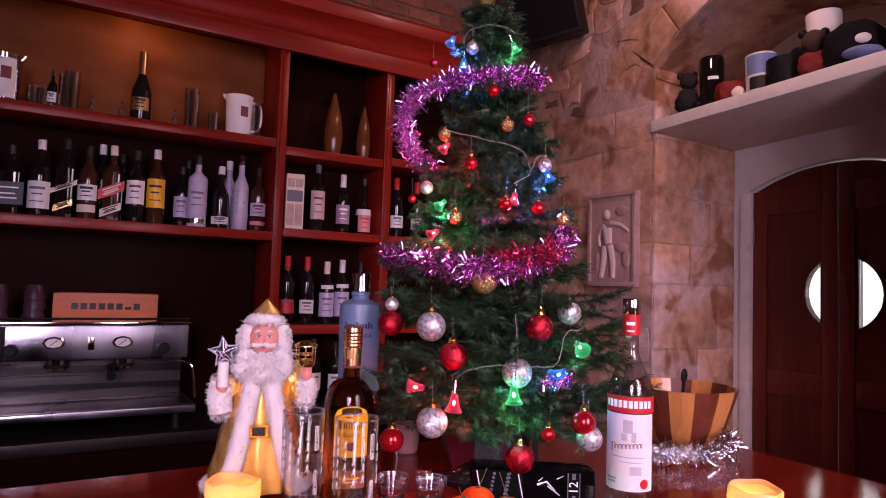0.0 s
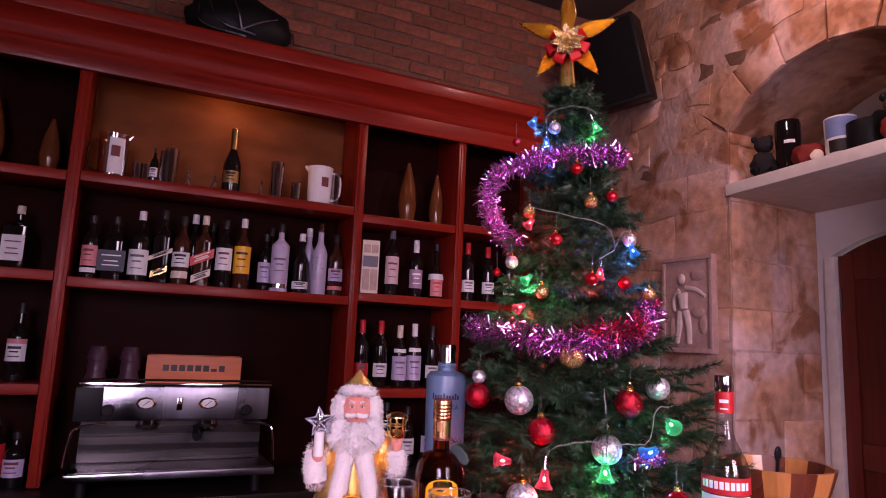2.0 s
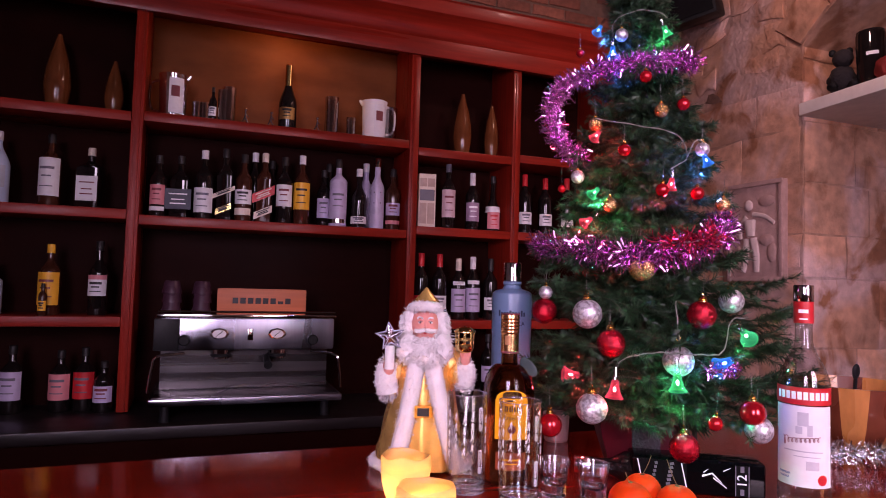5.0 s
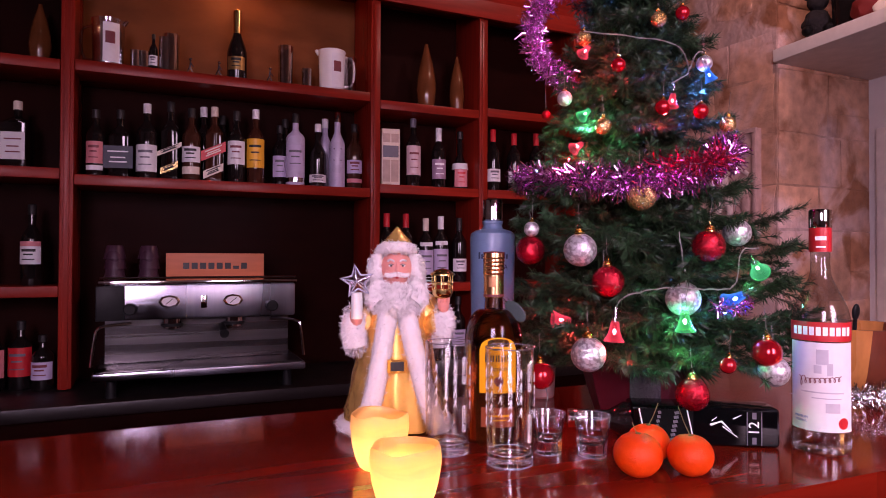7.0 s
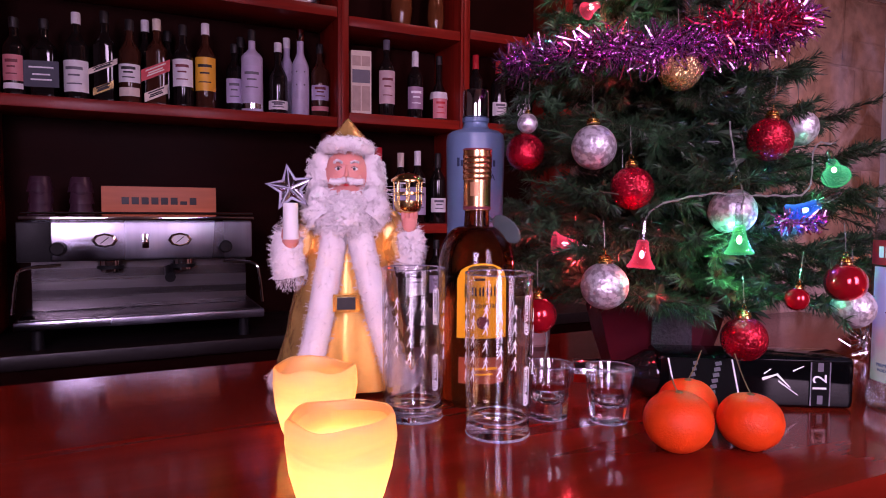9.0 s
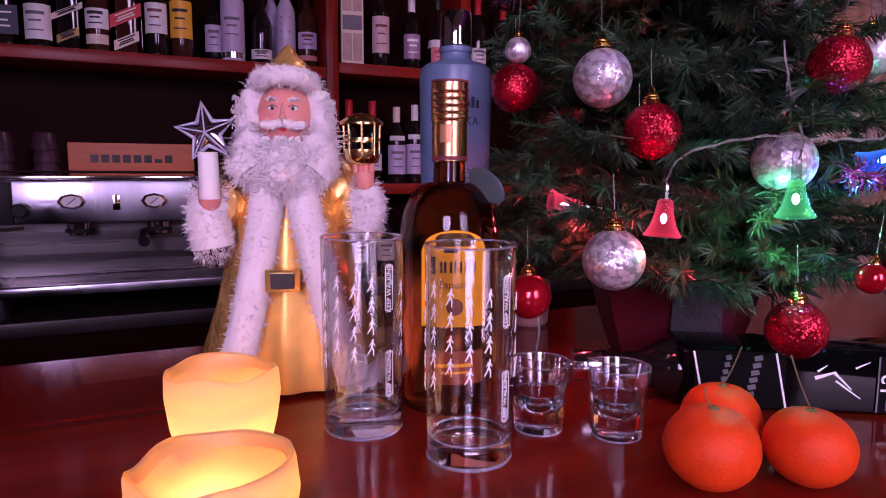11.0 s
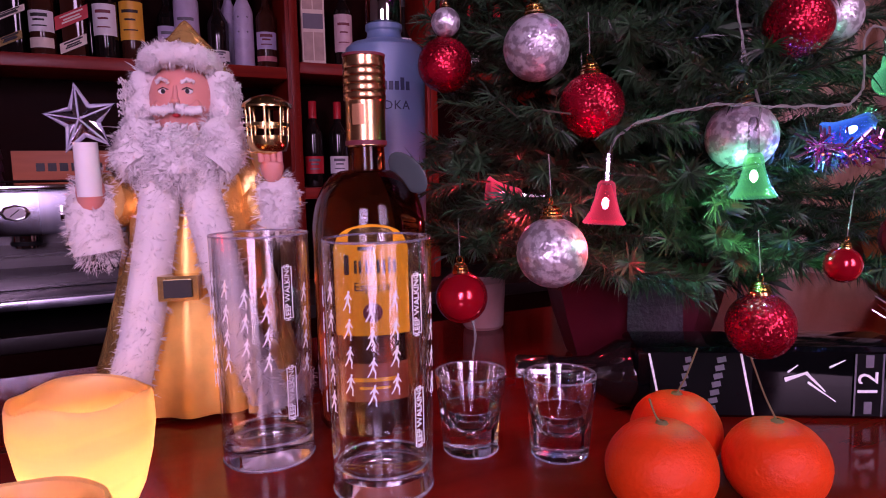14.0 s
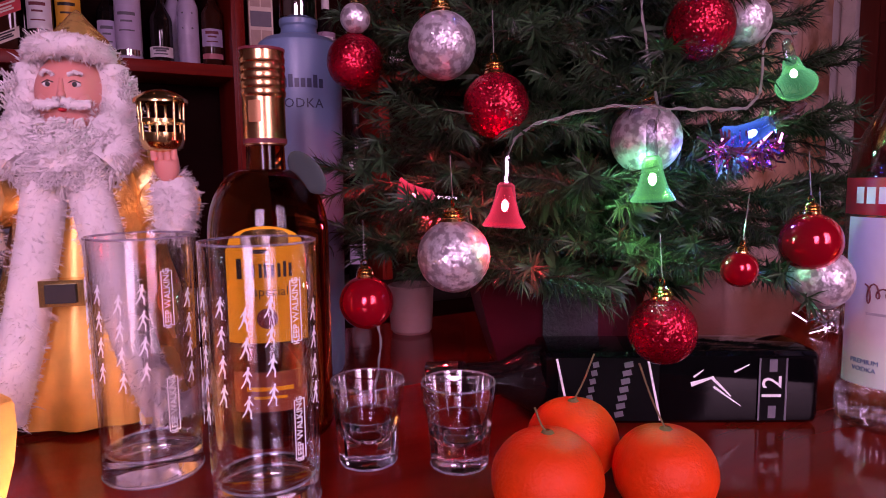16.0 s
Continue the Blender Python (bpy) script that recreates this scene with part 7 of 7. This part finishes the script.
    part("crown", lumpy(ball(0.072, (0, 0, 0.050), u=26, v=18, scale=(1.0, 0.8, 0.95)), 0.010, 30), M_PLUSH, u)
    part("patch", ball(0.018, (0.0, -0.058, 0.052), u=14, v=8, scale=(1, 0.4, 0.7)), M_WHITEPLASTIC, u, "white badge patch")
    part("peak", ball(0.050, (0.0, -0.050, 0.018), u=16, v=8, scale=(0.9, 0.7, 0.3)), M_BLUELABEL, u, "blue peak")


ledge_things()


def relief():
    """Carved wall plaque with a plain upright form in low relief."""
    u = thing("stone_plaque", pose(WX - 0.002, 2.360, 1.500, 90, 0, -90), "mauve-grey stone relief plaque on the wall", "plaque")
    part("slab", box(-0.165, 0.165, 0, 0.49, 0, 0.030, 0.006), M_RELIEF, u)
    for b in ((-0.165, 0.165, 0.468, 0.49), (-0.165, 0.165, 0.0, 0.022), (-0.165, -0.145, 0.0225, 0.4675), (0.145, 0.165, 0.0225, 0.4675)):
        part("border", box(b[0], b[1], b[2], b[3], 0.0305, 0.042, 0.003), M_RELIEF, u)
    bm = bmesh.new()
    for pts, r in (([(-0.03, 0.30, 0.03), (-0.02, 0.22, 0.032)], 0.034), ([(-0.045, 0.21, 0.03), (-0.055, 0.13, 0.03), (-0.07, 0.045, 0.03)], 0.022), ([(-0.01, 0.21, 0.03), (0.01, 0.13, 0.03), (0.012, 0.045, 0.03)], 0.022), ([(-0.05, 0.32, 0.03), (-0.09, 0.27, 0.03), (-0.085, 0.21, 0.03)], 0.013), ([(-0.01, 0.33, 0.03), (0.06, 0.315, 0.03), (0.115, 0.28, 0.03)], 0.013)):
        tube(spline(pts, 5), r, 10, bm, 0.7)
    ball(0.026, (-0.035, 0.375, 0.034), bm, 14, 10, (0.9, 1.1, 0.7))
    for v in bm.verts:
        v.co.z = 0.031 + max(-0.001, (v.co.z - 0.031) * 0.8)
    part("carved_form", bm, mat("pale_relief", (0.60, 0.47, 0.44), 0.85, vary=0.15, bump=0.2), u)
    for p, s in (((0.07, 0.20, 0.031), (0.045, 0.028, 0.010)), ((0.10, 0.14, 0.031), (0.028, 0.05, 0.008)), ((0.07, 0.39, 0.031), (0.05, 0.028, 0.008)), ((-0.10, 0.12, 0.031), (0.02, 0.06, 0.006))):
        part("carved_mound", ball(1, p, None, 14, 8, s), M_RELIEF, u)


relief()


# ---- masonry pieces ----
def stone_mesh(name, outline, depth, material, seed, round_off=0.012):
    """A rough block: outline in (across, up), proud by depth, its face uneven."""
    rng = random.Random(seed)
    bm = bmesh.new()
    n = len(outline)
    cx, cy = sum(p[0] for p in outline) / n, sum(p[1] for p in outline) / n
    low = [bm.verts.new((x, y, -0.004)) for x, y in outline]
    mid = [bm.verts.new((x, y, depth * 0.55)) for x, y in outline]

    def pull(p, d):
        vx, vy = p[0] - cx, p[1] - cy
        ln = max(0.001, math.hypot(vx, vy))
        return (p[0] - vx / ln * d, p[1] - vy / ln * d)
    top = [bm.verts.new((*pull(p, round_off), depth * rng.uniform(0.85, 1.1))) for p in outline]
    c = bm.verts.new((cx, cy, depth * rng.uniform(0.95, 1.06)))
    for k in range(n):
        j = (k + 1) % n
        bm.faces.new((low[k], low[j], mid[j], mid[k]))
        bm.faces.new((mid[k], mid[j], top[j], top[k]))
        bm.faces.new((top[k], top[j], c))
    return mesh_of(name, bm, material, 50)


def rough_rect(w, h, rng, j=0.012):
    q = lambda: rng.uniform(-j, j)
    x, y = w / 2, h / 2
    return [(-x + q(), -y + q()), (0 + q(), -y + q() * 0.6), (x + q(), -y + q()), (x + q() * 0.6, 0 + q()), (x + q(), y + q()), (0 + q(), y + q() * 0.6), (-x + q(), y + q()), (-x + q() * 0.6, 0 + q())]


# local frames: x across the wall, y up, z out of it
FACE = pose(WX, 0, 0, 90, 0, -90)          # on the wall x = WX: across = -y
RETURN = pose(0, NY1, 0, 90, 0, 0)         # on the recess's side y = NY1: across = x


def lay_stones():
    rng = random.Random(31)
    # ashlar on the wall face up to the spring of the arch, rubble above
    z = 0.95
    while z < 2.30:
        h = rng.uniform(0.17, 0.32)
        y = NY1 + 0.006
        while y < 3.06:
            w = min(rng.uniform(0.20, 0.50), 3.08 - y)
            if w > 0.06:
                ob = share("stone", stone_mesh("stone", rough_rect(w - 0.012, h - 0.012, rng, 0.016), rng.uniform(0.0015, 0.006), M_STONE, rng.random(), 0.014), wall_stone, FACE @ Matrix.Translation((-(y + w / 2), z + h / 2, 0)))
            y += w
        z += h
    z0 = z
    while z < 3.58:
        h = rng.uniform(0.07, 0.16)
        y = NY0 - 0.9
        while y < 3.06:
            w = rng.uniform(0.09, 0.26)
            cy, cz = y + w / 2, z + h / 2
            mid = (NY0 + NY1) / 2
            rad = 0.69
            over = math.hypot(cy - mid, cz - (SPRING + RISE - rad)) < rad + 0.17 and cz > SPRING - 0.1
            inside = NY0 - 0.05 < cy < NY1 + 0.05 and cz < SPRING + 0.05
            if not over and not inside and y + w < 3.08 and rng.random() < 0.62:
                dark = rng.random() < 0.36
                share("stone", stone_mesh("stone", rough_rect(w * (0.5 if dark else 0.86), h * (0.5 if dark else 0.85), rng, 0.022), 0.004 if dark else rng.uniform(0.003, 0.012), M_DARKSTONE if dark else M_STONE, rng.random(), 0.014), wall_stone, FACE @ Matrix.Translation((-cy, cz, 0)) @ pose(0, 0, 0, 0, 0, rng.uniform(-7, 7)))
            y += w
        z += h
    # voussoirs round the arch, on the face and through the thickness
    n = 6
    curve = arc(NY0, NY1, SPRING, RISE, n)
    mid, cz = (NY0 + NY1) / 2, SPRING + RISE - ((0.53 ** 2 + RISE ** 2) / (2 * RISE))
    for k in range(n):
        (ya, za), (yb, zb) = curve[k], curve[k + 1]
        quad = []
        for (y, zz), f in (((ya, za), 1.003), ((yb, zb), 1.003), ((yb, zb), 1.0), ((ya, za), 1.0)):
            d = Vector((y - mid, zz - cz))
            ln = d.length
            g = ln + (0.004 if f != 1.0 else 0.19)
            q = d.normalized() * g
            quad.append((-(mid + q.x), cz + q.y))
        c = Vector((sum(p[0] for p in quad) / 4, sum(p[1] for p in quad) / 4))
        out = [(c.x + (p[0] - c.x) * 0.975, c.y + (p[1] - c.y) * 0.98) for p in quad]
        share("voussoir", stone_mesh("voussoir", out, 0.014, M_STONE, k, 0.006), wall_stone, FACE)
    # quoins on the recess's side
    z = 0.9
    row = 0
    while z < SPRING - 0.04:
        h = min(rng.uniform(0.19, 0.34), SPRING - z)
        x = WX + 0.004
        cut = (0.34, 0.50, 0.28, 0.43)[row % 4]
        for xa, xb in ((x, WX + cut), (WX + cut, RX - 0.003)):
            if row % 3 == 1 and xb > RX - 0.1 and h > 0.24:
                for za, zb in ((z, z + h * 0.4), (z + h * 0.4, z + h)):
                    share("stone", stone_mesh("stone", rough_rect(xb - xa - 0.009, zb - za - 0.008, rng, 0.006), 0.007, M_STONE, rng.random(), 0.008), wall_stone, RETURN @ Matrix.Translation(((xa + xb) / 2, (za + zb) / 2, 0)))
                continue
            share("stone", stone_mesh("stone", rough_rect(xb - xa - 0.009, h - 0.008, rng, 0.006), 0.007, M_STONE, rng.random(), 0.008), wall_stone, RETURN @ Matrix.Translation(((xa + xb) / 2, z + h / 2, 0)))
        z += h
        row += 1


lay_stones()


def lay_bricks():
    """Running bond above the cornice."""
    rng = random.Random(12)
    meshes = [stone_mesh("brick", rough_rect(0.205, 0.058, rng, 0.004), 0.008, M_BRICK, k, 0.004) for k in range(6)]
    face = pose(0, 3.10, 0, 90, 0, 0)
    course = 0
    z = 2.79
    while z < 3.58:
        x = -1.2 + (0.108 if course % 2 else 0.0)
        while x < 2.40:
            if rng.random() < 0.95:
                share("brick", meshes[rng.randrange(6)], wall_back, face @ Matrix.Translation((x + rng.uniform(-0.003, 0.003), z + rng.uniform(-0.003, 0.003), rng.uniform(-0.004, 0.002))) @ pose(0, 0, 0, 0, 0, rng.uniform(-0.8, 0.8)))
            x += 0.217
        z += 0.0715
        course += 1


lay_bricks()
